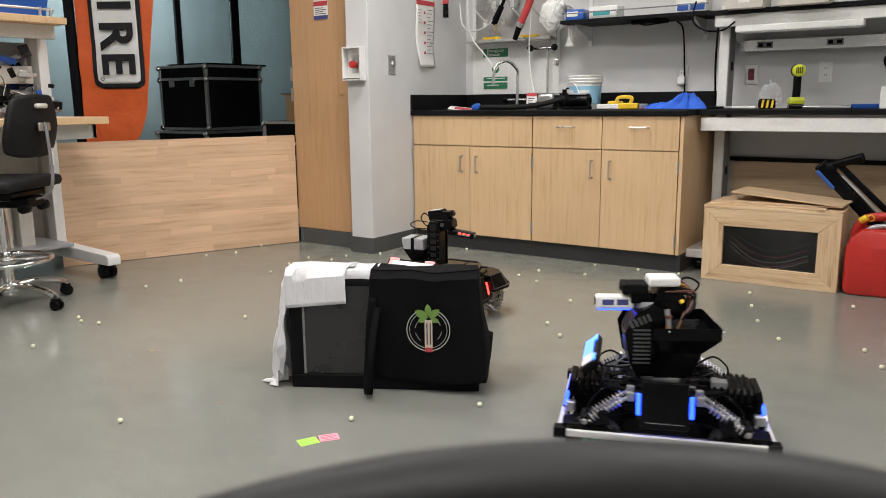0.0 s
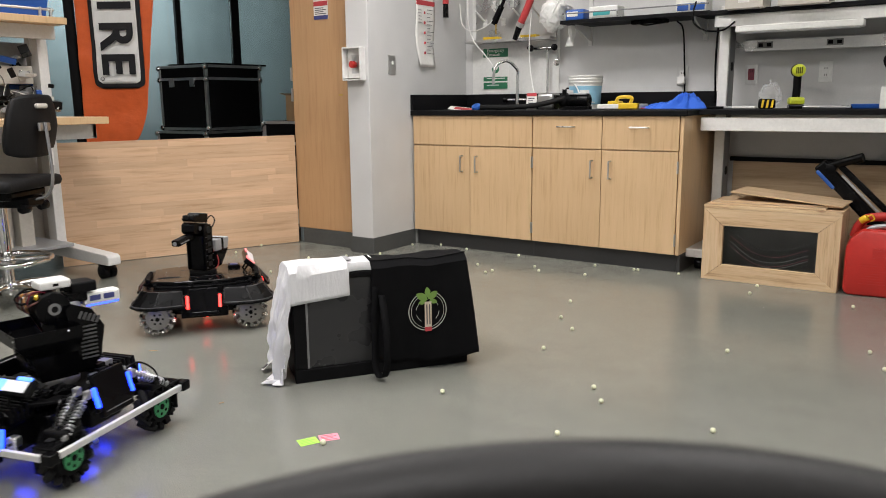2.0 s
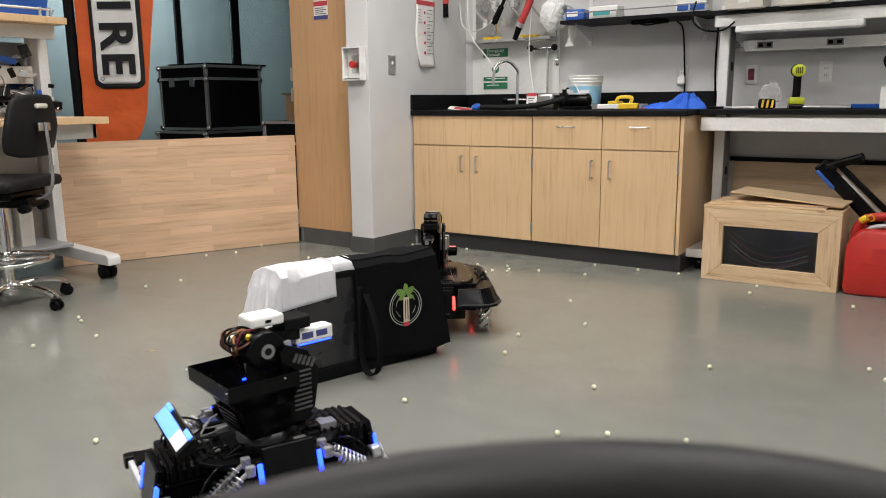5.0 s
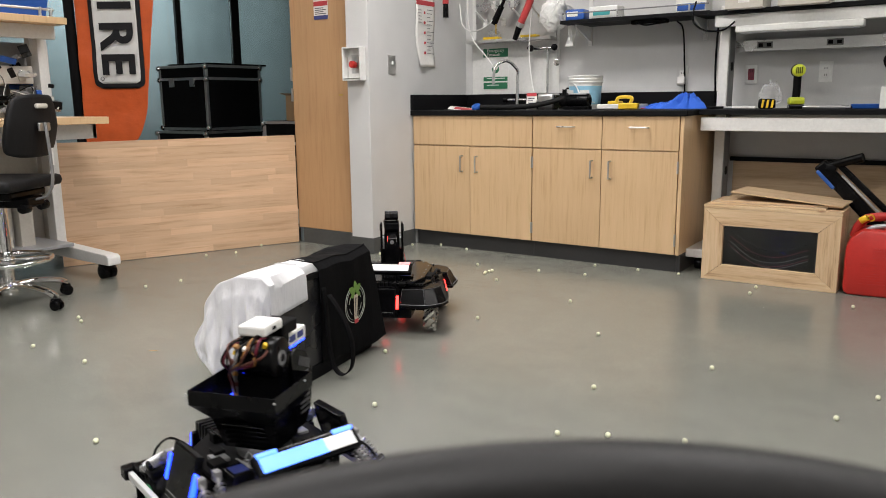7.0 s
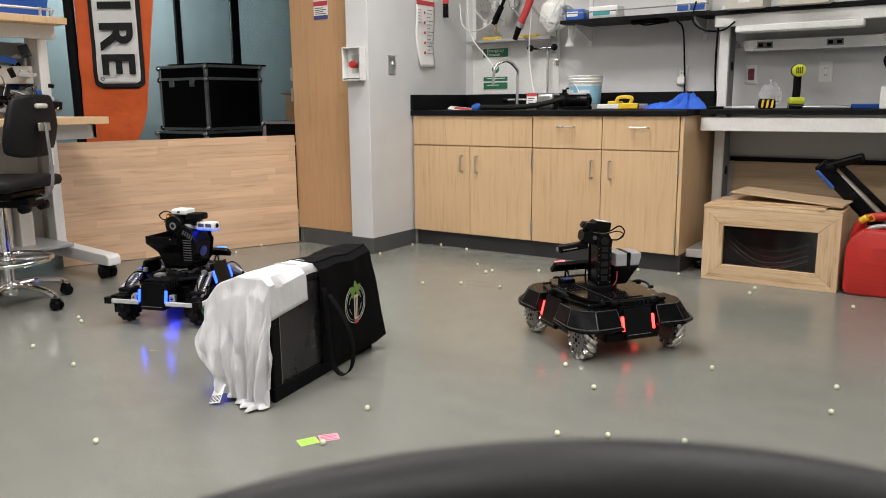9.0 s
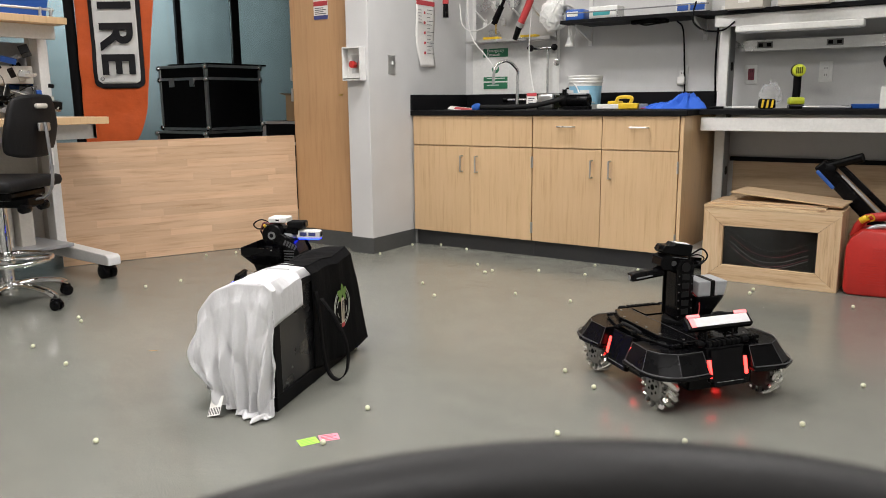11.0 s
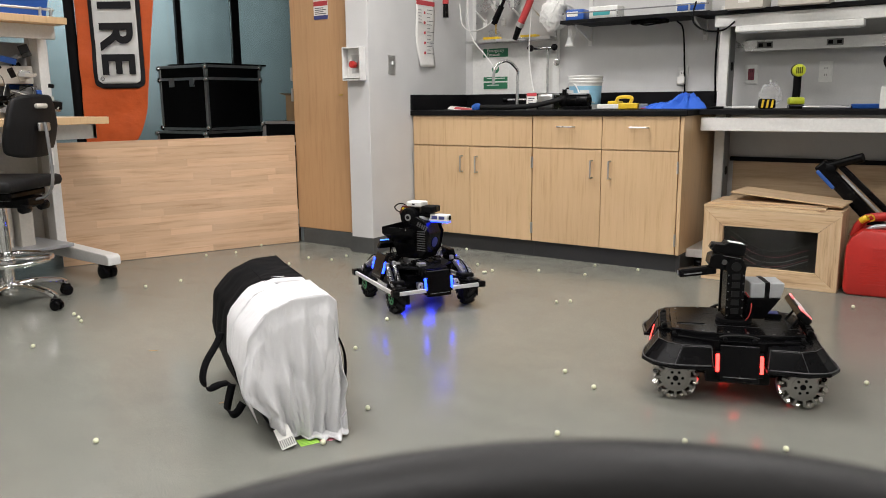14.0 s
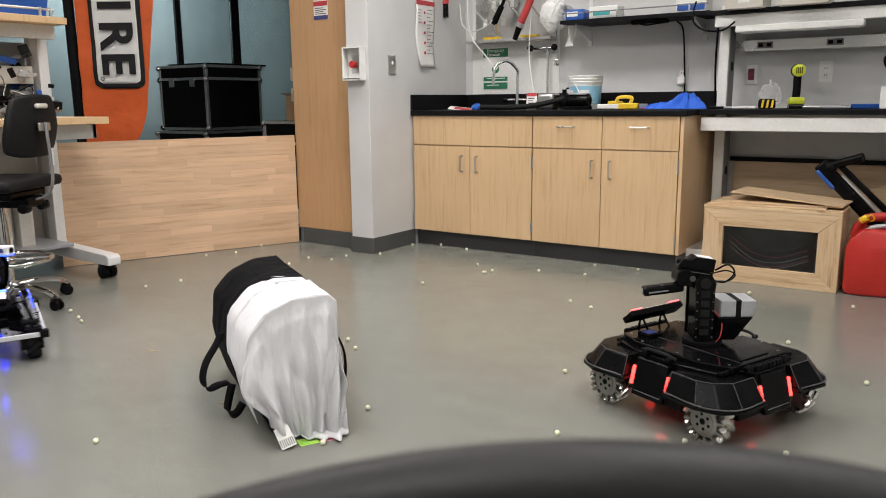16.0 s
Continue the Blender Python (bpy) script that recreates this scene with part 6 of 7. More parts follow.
    outer = [(-0.125, -0.076), (0.0, -0.076), (0.0, 0.076), (-0.125, 0.076)]
    wide = [(-0.168, -0.104), (0.008, -0.104), (0.008, 0.104), (-0.168, 0.104)]
    low = [(-0.1, -0.064), (0.0, -0.064), (0.0, 0.064), (-0.1, 0.064)]
    bm = bmesh.new()
    prof = [(low, 0.226), (outer, 0.3), (wide, 0.345), (wide, 0.378)]
    rings = [[bm.verts.new((x, y, z)) for x, y in ring] for ring, z in prof]
    for a, b in zip(rings, rings[1:]):
        for i in range(4):
            bm.faces.new((a[i], b[i], b[(i + 1) % 4], a[(i + 1) % 4]))
    bm.faces.new(rings[0])
    hop = part("hopper", bm, M_BLACK, tr, "open black pellet hopper")
    thicken(hop, 0.004, -1)
    part("motor", cyl((-0.045, -0.058, 0.425), (-0.045, 0.035, 0.425), 0.046, seg=30, bevel=0.006), M_BLACK, tr, "round black motor housing", True)
    part("motor_ring", cyl((-0.045, -0.0605, 0.425), (-0.045, -0.058, 0.425), 0.017, seg=20), M_GREYPLASTIC, tr, "", True)
    part("motor_core", cyl((-0.045, -0.0612, 0.425), (-0.045, -0.06, 0.425), 0.009, seg=16), M_BLACKMAT, tr, "", True)
    for s in (-1, 1):
        y0 = s * 0.066
        plate = part("side_plate", prism([(-0.05, 0.24), (0.04, 0.24), (0.066, 0.27), (0.082, 0.355), (0.05, 0.41), (0.0, 0.432), (-0.02, 0.42), (-0.012, 0.33), (-0.05, 0.29)], min(y0, y0 + s * 0.003), max(y0, y0 + s * 0.003), "y"), M_BLACK, tr, "slotted black side plate")
        for k in range(9):
            part("plate_slot", box(0.012, 0.058, min(y0 + s * 0.003, y0 + s * 0.0042), max(y0 + s * 0.003, y0 + s * 0.0042), 0.268 + 0.0115 * k, 0.273 + 0.0115 * k), M_EDGE, plate)
        for k in range(5):
            part("plate_slot", box(-0.004, 0.004, min(y0 + s * 0.003, y0 + s * 0.0042), max(y0 + s * 0.003, y0 + s * 0.0042), -0.011, 0.011, 0, None, pose(0.018 + 0.0115 * k, 0, 0.398 - 0.005 * k, 0, 28, 0)), M_EDGE, plate)
        part("side_light", box(-0.045, -0.02, min(s * 0.078, s * 0.0815), max(s * 0.078, s * 0.0815), 0.318, 0.3225), M_BLUEGLOW, tr, "small blue side light")
    for k in range(5):
        part("hopper_rib", box(-0.11 - 0.005 * k, -0.1 - 0.005 * k, -0.05, 0.05, 0.24 + 0.0125 * k, 0.2425 + 0.0125 * k), M_BLACKGLOSS, tr)
    bm = bmesh.new()
    for sy in (-1, 1):
        for sx in (-0.172, -0.03):
            ball((sx, sy * 0.1045, 0.37), 0.003, bm, 1)
    part("hopper_screw", bm, M_STEEL, tr)
    wb_ = part("white_box", box(-0.07, 0.015, -0.034, 0.034, 0.475, 0.5, 0.006), M_WHITEPLASTIC, tr, "white electronics box")
    part("port", box(-0.035, -0.02, -0.0348, -0.033, 0.484, 0.491), M_BLACKMAT, wb_)
    part("camera", box(0.015, 0.085, -0.034, 0.034, 0.452, 0.482, 0.005), M_BLACKMAT, tr)
    part("neck", box(0.0, 0.06, -0.025, 0.025, 0.425, 0.455, 0.004), M_BLACK, tr)
    part("camera_lens", cyl((0.082, 0, 0.468), (0.09, 0, 0.468), 0.011, seg=16), M_BLACKGLOSS, tr, "", True)
    gun = part("gun", box(0.05, 0.155, -0.021, 0.021, 0.408, 0.444, 0.006), M_WHITEPLASTIC, tr, "white gun barrel housing")
    for a0, a1 in ((0.066, 0.098), (0.106, 0.138)):
        part("gun_window", box(a0, a1, -0.0218, 0.0218, 0.42, 0.436, 0.001), M_NAVYINK, gun, "dark window in the gun housing")
    part("gun_light", box(0.06, 0.15, -0.019, 0.019, 0.4055, 0.4085), M_BLUEGLOW, gun, "thin blue gun light")
    part("muzzle", cyl((0.154, 0, 0.428), (0.157, 0, 0.428), 0.011, seg=14), M_BLACKMAT, gun)
    wr = random.Random(3)
    for k, mt in enumerate((M_BLACK, M_BROWN, M_DEEPRED, M_OCHRE, M_BLACK, M_BROWN, M_OCHRE, M_BLACK, M_DEEPRED, M_GREYPLASTIC, M_BROWN, M_BLACK)):
        y = -0.035 + 0.0075 * k
        part("cable", tube([(-0.03, y, 0.462), (-0.085 - wr.uniform(0, 0.02), y + wr.uniform(-0.02, 0.02), 0.455 + wr.uniform(-0.01, 0.02)), (-0.104, y + wr.uniform(-0.02, 0.03), 0.425), (-0.07, 0.06, 0.39), (-0.04, 0.066, 0.33)], 0.0028, 6, 5), mt, tr, "", True)
    for k in range(5):
        part("connector", box(-0.006, 0.006, -0.004, 0.004, -0.005, 0.005, 0.001, None, pose(-0.09 + wr.uniform(-0.012, 0.02), -0.04 + 0.02 * k, 0.448 + wr.uniform(-0.012, 0.018), wr.uniform(0, 60), wr.uniform(0, 60), wr.uniform(0, 90))), wr.choice((M_WHITEPLASTIC, M_OCHRE, M_YELLOW)), tr, "small wire connector")
    part("cable_loop", tube([(-0.06, -0.02, 0.47), (-0.1, -0.03, 0.488), (-0.135, -0.035, 0.47), (-0.12, -0.03, 0.448), (-0.075, -0.02, 0.452)], 0.003, 6, 5), M_BLACK, tr, "", True)
    part("cable_sleeve", tube([(-0.03, 0.06, 0.42), (-0.035, 0.072, 0.37), (-0.03, 0.07, 0.32), (-0.02, 0.062, 0.27)], 0.0075, 8, 4), M_GREYPLASTIC, tr, "grey braided cable sleeve", True)
    for k in range(4):
        part("sleeve_band", cyl((-0.034 + 0.001 * k, 0.0685, 0.405 - 0.026 * k), (-0.035 + 0.001 * k, 0.0705, 0.396 - 0.026 * k), 0.0088, seg=10), M_OCHRE if k % 2 else M_BROWN, tr, "", True)
    for c_ in tr.children:
        c_.matrix_basis = Matrix.Translation((0.04, 0, 0)) @ c_.matrix_basis
    return rb, tr, wheels


RED, RED_TURRET, RED_WHEELS = red_robot()
BLUE, BLUE_TURRET, BLUE_WHEELS = blue_robot()

# ---- the moved obstacle: old television, tote bag, T-shirt ----
TV_L, TV_H = 0.655, 0.402
PROFILE = [(0.0, 0.0), (0.0, TV_H), (0.1, TV_H), (0.17, 0.376), (0.225, 0.312), (0.24, 0.2), (0.21, 0.07), (0.17, 0.0)]


def profile_at(s, grow=0.0):
    """A point on the section from the foot of the flat front, over the top, to the foot of the rounded back."""
    seg = [math.dist(a, b) for a, b in zip(PROFILE, PROFILE[1:])]
    d = s * sum(seg)
    for (a, b), l in zip(zip(PROFILE, PROFILE[1:]), seg):
        if d <= l or b == PROFILE[-1]:
            u = min(1.0, d / l)
            n = Vector((-(b[1] - a[1]), b[0] - a[0])).normalized()
            return Vector((a[0] + (b[0] - a[0]) * u, a[1] + (b[1] - a[1]) * u)) + n * grow
        d -= l


tv = thing("old_television", pose(0, 0, 0), "old black television set standing on the floor", "television")
part("cabinet", prism(PROFILE, 0.004, TV_L - 0.004, "x", 0.008), M_BLACKMAT, tv, "black plastic cabinet")
for bx_ in ((0.0, TV_L, -0.018, 0.0, 0.0, 0.05), (0.0, TV_L, -0.016, 0.0, TV_H - 0.035, TV_H - 0.014), (0.0, 0.045, -0.018, 0.0, 0.05, TV_H - 0.035), (TV_L - 0.045, TV_L, -0.018, 0.0, 0.05, TV_H - 0.035)):
    part("bezel", box(*bx_, 0.004), M_BLACKMAT, tv, "black screen bezel")
part("screen", box(0.045, TV_L - 0.045, -0.008, -0.001, 0.05, TV_H - 0.035, 0.002), plain("dark_screen", (0.022, 0.022, 0.023), 0.28, vary=0.2, relief=0.02), tv, "dark grey screen")
part("inner_trim", box(0.045, 0.053, -0.0125, -0.0085, 0.05, TV_H - 0.035), M_GREYPLASTIC, tv, "grey trim strip")

tote = thing("tote_bag", pose(0, 0, 0), "black fabric tote bag pulled over the television", "bag")
BAG0, BAG1 = 0.285, 0.64


def bag_pt(u, v):
    """u along the set from the bag's mouth to its closed end, v from the front hem over the top to the back."""
    along = min(1.0, u / 0.86)
    shrink = max(0.0, (u - 0.86) / 0.14)
    q = profile_at(0.05 + 0.9 * v, 0.014 + 0.004 * math.sin(5 * u + 7 * v) * u)
    drop = 1 - min(1.0, max(0.0, q.y / TV_H))
    end = BAG1 + 0.05 * drop + 0.012 * math.sin(math.pi * min(1.0, v * 1.4))
    x = BAG0 + (end - BAG0) * along
    front = max(0.0, 1 - v / 0.42)
    flare = 0.06 * drop * along ** 1.5 * min(1.0, front * 3)
    sag = 0.02 * math.sin(math.pi * along) * drop * front
    c = Vector((0.11, 0.18))
    if shrink:
        q = q.lerp(c, shrink * 0.97)
        flare *= 1 - shrink
    n = noise.noise(Vector((x * 8, q.x * 8, q.y * 6))) * 0.006 + noise.noise(Vector((x * 22, q.x * 20, q.y * 9))) * 0.0025
    return Vector((x + n * 0.5 + 0.014 * shrink, q.x - flare + (n - 0.006 if v < 0.4 else n), max(0.012, q.y + n - sag)))


thicken(part("cloth", sheet(48, 70, bag_pt), M_BAG, tote, "", True), 0.003, 0)
part("top_seam", tube([bag_pt(u_ / 10 * 0.86, 0.4) + Vector((0, -0.001, 0.001)) for u_ in range(11)], 0.0026, 6, 2), M_BAG, tote, "", True)
part("top_seam", tube([bag_pt(u_ / 10 * 0.86, 0.53) + Vector((0, 0.001, 0.001)) for u_ in range(11)], 0.0022, 6, 2), M_BAG, tote, "", True)


def strap(pts, across=(1, 0, 0), label="black webbing handle"):
    """A flat webbing band along pts."""
    path = smooth_path(pts, 6)
    bm = bmesh.new()
    rows = []
    for i, q in enumerate(path):
        d = (path[min(i + 1, len(path) - 1)] - path[max(i - 1, 0)]).normalized()
        s = Vector(across) - d * d.dot(Vector(across))
        s = s.normalized() * 0.0125
        rows.append((bm.verts.new(q - s), bm.verts.new(q + s)))
    for a, b in zip(rows, rows[1:]):
        bm.faces.new((a[0], a[1], b[1], b[0]))
    thicken(part("handle", bm, M_BAG, tote, label, True), 0.003, 0)


strap([(0.297, -0.03, 0.33), (0.288, -0.045, 0.24), (0.282, -0.055, 0.13), (0.278, -0.075, 0.045), (0.288, -0.105, 0.016), (0.3, -0.135, 0.05), (0.306, -0.135, 0.14), (0.31, -0.095, 0.23), (0.315, -0.04, 0.3)])
strap([(0.33, 0.265, 0.25), (0.32, 0.29, 0.21), (0.3, 0.325, 0.165), (0.28, 0.34, 0.12), (0.26, 0.325, 0.095), (0.25, 0.29, 0.105), (0.27, 0.262, 0.1)], (0.8, 0.5, 0.4))
strap([(0.25, 0.255, 0.1), (0.235, 0.27, 0.06), (0.215, 0.28, 0.03), (0.19, 0.272, 0.022), (0.17, 0.258, 0.034), (0.16, 0.24, 0.065)], (0.3, 0.4, 0.85))

# printed emblem on the flat side
LX, LZ, LY = 0.487, 0.225, -0.0455
olive = plain("leaf_print", (0.15, 0.27, 0.05), 0.7)


def arc_ring(r, w, a0, a1, n):
    bm = bmesh.new()
    vs = [(bm.verts.new((LX + (r - w) * math.cos(a0 + (a1 - a0) * i / n), LY, LZ + (r - w) * math.sin(a0 + (a1 - a0) * i / n))), bm.verts.new((LX + r * math.cos(a0 + (a1 - a0) * i / n), LY, LZ + r * math.sin(a0 + (a1 - a0) * i / n)))) for i in range(n + 1)]
    for a, b in zip(vs, vs[1:]):
        bm.faces.new((a[0], a[1], b[1], b[0]))
    return bm


for r, w in ((0.074, 0.003), (0.064, 0.0015)):
    for a0, a1 in ((-4.3, -1.75), (-1.4, 1.15)):
        thicken(part("emblem_ring", arc_ring(r, w, a0, a1, 30), plain("pale_print", (0.42, 0.44, 0.38), 0.7), tote, "pale printed ring"), 0.0016)
for a0 in (-0.8, 0.4, 2.3, 3.4):
    thicken(part("emblem_line", arc_ring(0.045, 0.0015, a0, a0 + 0.7, 8), plain("pale_print", (0.42, 0.44, 0.38), 0.7), tote), 0.0016)
for dx, dz, a, l in ((-0.022, 0.055, 150, 0.05), (0.02, 0.058, 35, 0.045), (0.0, 0.07, 95, 0.04), (0.022, 0.035, -20, 0.032), (-0.02, 0.035, 195, 0.032)):
    bm = sheet(8, 4, lambda u, v: Vector((l * (u - 0.5), -0.0012 * math.sin(math.pi * u), 0.32 * l * math.sin(math.pi * u) ** 0.8 * (v - 0.5) * 1.7)))
    lf_ = thicken(part("leaf_print", bm, olive, tote, "green printed leaf"), 0.0014)
    lf_.matrix_basis = Matrix.Translation((LX + dx, LY - 0.001, LZ + dz)) @ Matrix.Rotation(-radians(a), 4, "Y")
part("label_strip", box(LX - 0.012, LX + 0.014, LY - 0.003, LY - 0.0012, LZ - 0.06, LZ + 0.035, 0, None), plain("cream_print", (0.6, 0.52, 0.4), 0.7), tote, "cream printed strip")
part("label_foot", box(LX - 0.012, LX + 0.014, LY - 0.0032, LY - 0.0012, LZ - 0.076, LZ - 0.0605, 0, None), M_REDINK, tote, "red block under the strip")
for k in range(2):
    part("print_bar", box(LX - 0.006 + 0.011 * k, LX - 0.002 + 0.011 * k, LY - 0.0038, LY - 0.003, LZ - 0.05, LZ + 0.025), M_INK, tote)

shirt = thing("t_shirt", pose(0, 0, 0), "white cotton shirt draped over the television", "shirt")


def drape_top(u, v):
    """Over the top of the set: u along its length, v from the front flap over the top to the back."""
    x = -0.008 + 0.211 * u
    s0 = 0.29 + 0.02 * u
    q = profile_at(s0 + (0.92 - s0) * v, 0.021)
    n = noise.noise(Vector((x * 9, q.x * 9, q.y * 9))) * 0.004 + noise.noise(Vector((x * 40, q.x * 30, q.y * 36))) * 0.001
    return Vector((x + n, q.x + n - 0.003 * max(0.0, 0.14 - v) / 0.14, q.y + n * 0.4))


def drape_strip(u, v):
    x = 0.19 + 0.115 * u
    q = profile_at(0.395 + 0.45 * v, 0.012 + 0.01 * math.sin(math.pi * v))
    n = noise.noise(Vector((x * 14, q.x * 14, 3))) * 0.005
    return Vector((x, q.x, q.y + n))


crease_rng = random.Random(17)
CREASES = [(crease_rng.uniform(0.02, 0.98), crease_rng.uniform(-0.45, 0.45), crease_rng.uniform(0.012, 0.03), crease_rng.uniform(-0.009, 0.006), crease_rng.uniform(0.05, 0.7), crease_rng.uniform(0.25, 0.6)) for k in range(34)]


def creases(u, v):
    """Narrow slanting folds, each of its own length."""
    h = 0.0
    for at, slant, wide, deep, v0, reach in CREASES:
        w = (v - v0) / reach
        if 0 < w < 1:
            d = (u - at - slant * (v - v0)) / wide
            if abs(d) < 3:
                h += deep * math.exp(-d * d) * math.sin(math.pi * w)
    return h


def drape_end(u, v):
    """Hanging down over the end of the set: u from the front edge to the back, v downwards."""
    s0 = 0.29
    q = profile_at(s0 + (0.76 - s0) * u, 0.021)
    wing = 0.05 * math.exp(-((u - 0.95) / 0.16) ** 2)
    hang = min(1.0, v / 0.84)
    low_y = -0.03 + 0.225 * u
    y = q.x + (low_y - q.x) * hang ** 0.65 + wing * math.sin(math.pi * min(1.0, hang * 1.25) ** 0.8) ** 1.3 * (1 if hang < 0.8 else 0)
    foot = 0.004 + 0.1 * max(0.0, u - 0.6) + (0.06 * max(0.0, 0.16 - u) / 0.16 if v < 0.9 else 0)
    z = q.y + (foot - q.y) * hang ** 0.95
    z = max(0.004, z)
    fold = (0.024 * math.sin(19 * u + 1.5 * v) * (0.5 + 0.5 * math.sin(5 * u + 2)) + 0.014 * math.sin(37 * u - 4 * v + 1)) * min(1.0, hang * 1.6)
    y -= 0.008 * math.exp(-((hang - 0.62) / 0.14) ** 2) * max(0.0, 1 - 5 * u)
    out = -0.012 - 0.022 * hang ** 1.3 - 0.012 * math.sin(math.pi * hang) + fold * 0.85 - 0.009 * abs(math.sin(8 * u + 5 * v + 2 * noise.noise(Vector((u * 3, v * 3, 4))))) * min(1.0, hang * 2) - 0.007 * abs(math.sin(23 * u - 9 * v))* min(1.0, hang * 2)
    trail = max(0.0, (v - 0.84) / 0.16)
    if u < 0.62:
        out -= trail * (0.03 + 0.022 * math.sin(7 * u))
        z += 0.02 * trail * (1 - trail) * 4 * abs(math.sin(11 * u)) * 0.6
    n = noise.noise(Vector((y * 13, z * 3, 5))) * 0.012 + noise.noise(Vector((y * 36, z * 6, 8))) * 0.008 + noise.noise(Vector((y * 80, z * 22, 2))) * 0.0025
    edge = min(1.0, v * 9)
    return Vector((out * edge - 0.008 * (1 - edge) + n * edge + creases(u, v), y, z + 0.004 * edge))


bm = sheet(24, 44, drape_top)
sheet(150, 110, drape_end, bm)
sheet(10, 24, drape_strip, bm)
bmesh.ops.remove_doubles(bm, verts=bm.verts, dist=0.0005)
thicken(part("cloth", bm, M_TSHIRT, shirt, "", True), 0.0025, 0)
part("neck_label", box(0.2, 0.225, 0.03, 0.11, TV_H + 0.0205, TV_H + 0.0222, 0, None), M_SILVERBOX, shirt, "grey neck label")
tg = part("swing_tag", box(-0.022, 0.022, -0.0008, 0.0008, -0.034, 0.034, 0, None, pose(-0.068, 0.165, 0.03, -50, -14, -88)), M_PAPER, shirt, "white swing tag with barcode")
for k in range(7):
    part("print_bar", box(-0.02 + 0.006 * k, -0.017 + 0.006 * k, -0.0014, -0.0008, -0.03, -0.005, 0, None, pose(-0.068, 0.165, 0.03, -50, -14, -88)), M_INK, tg)
    if k < 6:
        part("print_bar", box(-0.02 + 0.006 * k, -0.017 + 0.006 * k, 0.0008, 0.0014, -0.03, -0.005, 0, None, pose(-0.068, 0.165, 0.03, -50, -14, -88)), M_INK, tg)

BOX_ROWS = [(0.0, 1.255, -2.47, 28.4), (0.55, 1.255, -2.47, 28.4), (0.95, 1.243, -2.45, 54.5), (1.05, 1.243, -2.45, 54.5), (4.2, 1.243, -2.45, 54.5), (4.7, 1.25, -2.48, 62),
            (5.4, 1.29, -2.58, 88), (6.0, 1.308, -2.628, 100), (6.3, 1.308, -2.628, 100), (9.2, 1.308, -2.628, 100), (10.4, 1.33, -2.64, 102), (10.9, 1.36, -2.67, 108),
            (11.3, 1.46, -2.7, 120), (11.5, 1.574, -2.68, 142), (11.75, 1.615, -2.668, 148), (12.0, 1.619, -2.667, 149), (16.0, 1.619, -2.667, 149)]

# ---- pellets ----
me_ = bpy.data.meshes.new("pellet")
b_ = ball((0, 0, 0), 0.0085, None, 3)
b_.to_mesh(me_)
b_.free()
me_.shade_smooth()
me_.materials.append(M_PELLET)
STILL = [(-0.21, -2.39), (-0.14, -2.42), (-0.48, -1.84), (-0.43, -1.65), (-0.90, -1.09), (-0.81, -0.92), (-0.86, -0.65), (-0.24, -1.00), (-0.27, -0.80), (-0.10, -0.63), (0.03, -0.09), (0.44, -0.04), (0.76, -0.42), (0.92, -0.52), (1.15, -0.38), (1.60, -0.92), (1.37, -0.08), (1.63, -0.07), (1.86, -0.05), (2.16, -1.94), (2.22, -2.35), (2.30, -0.30), (2.77, -0.32), (0.04, -2.74), (0.04, -0.46), (-0.10, -0.77), (0.20, 0.01), (0.91, -0.58), (1.42, -0.34), (-0.17, -1.22), (0.45, -1.97)]
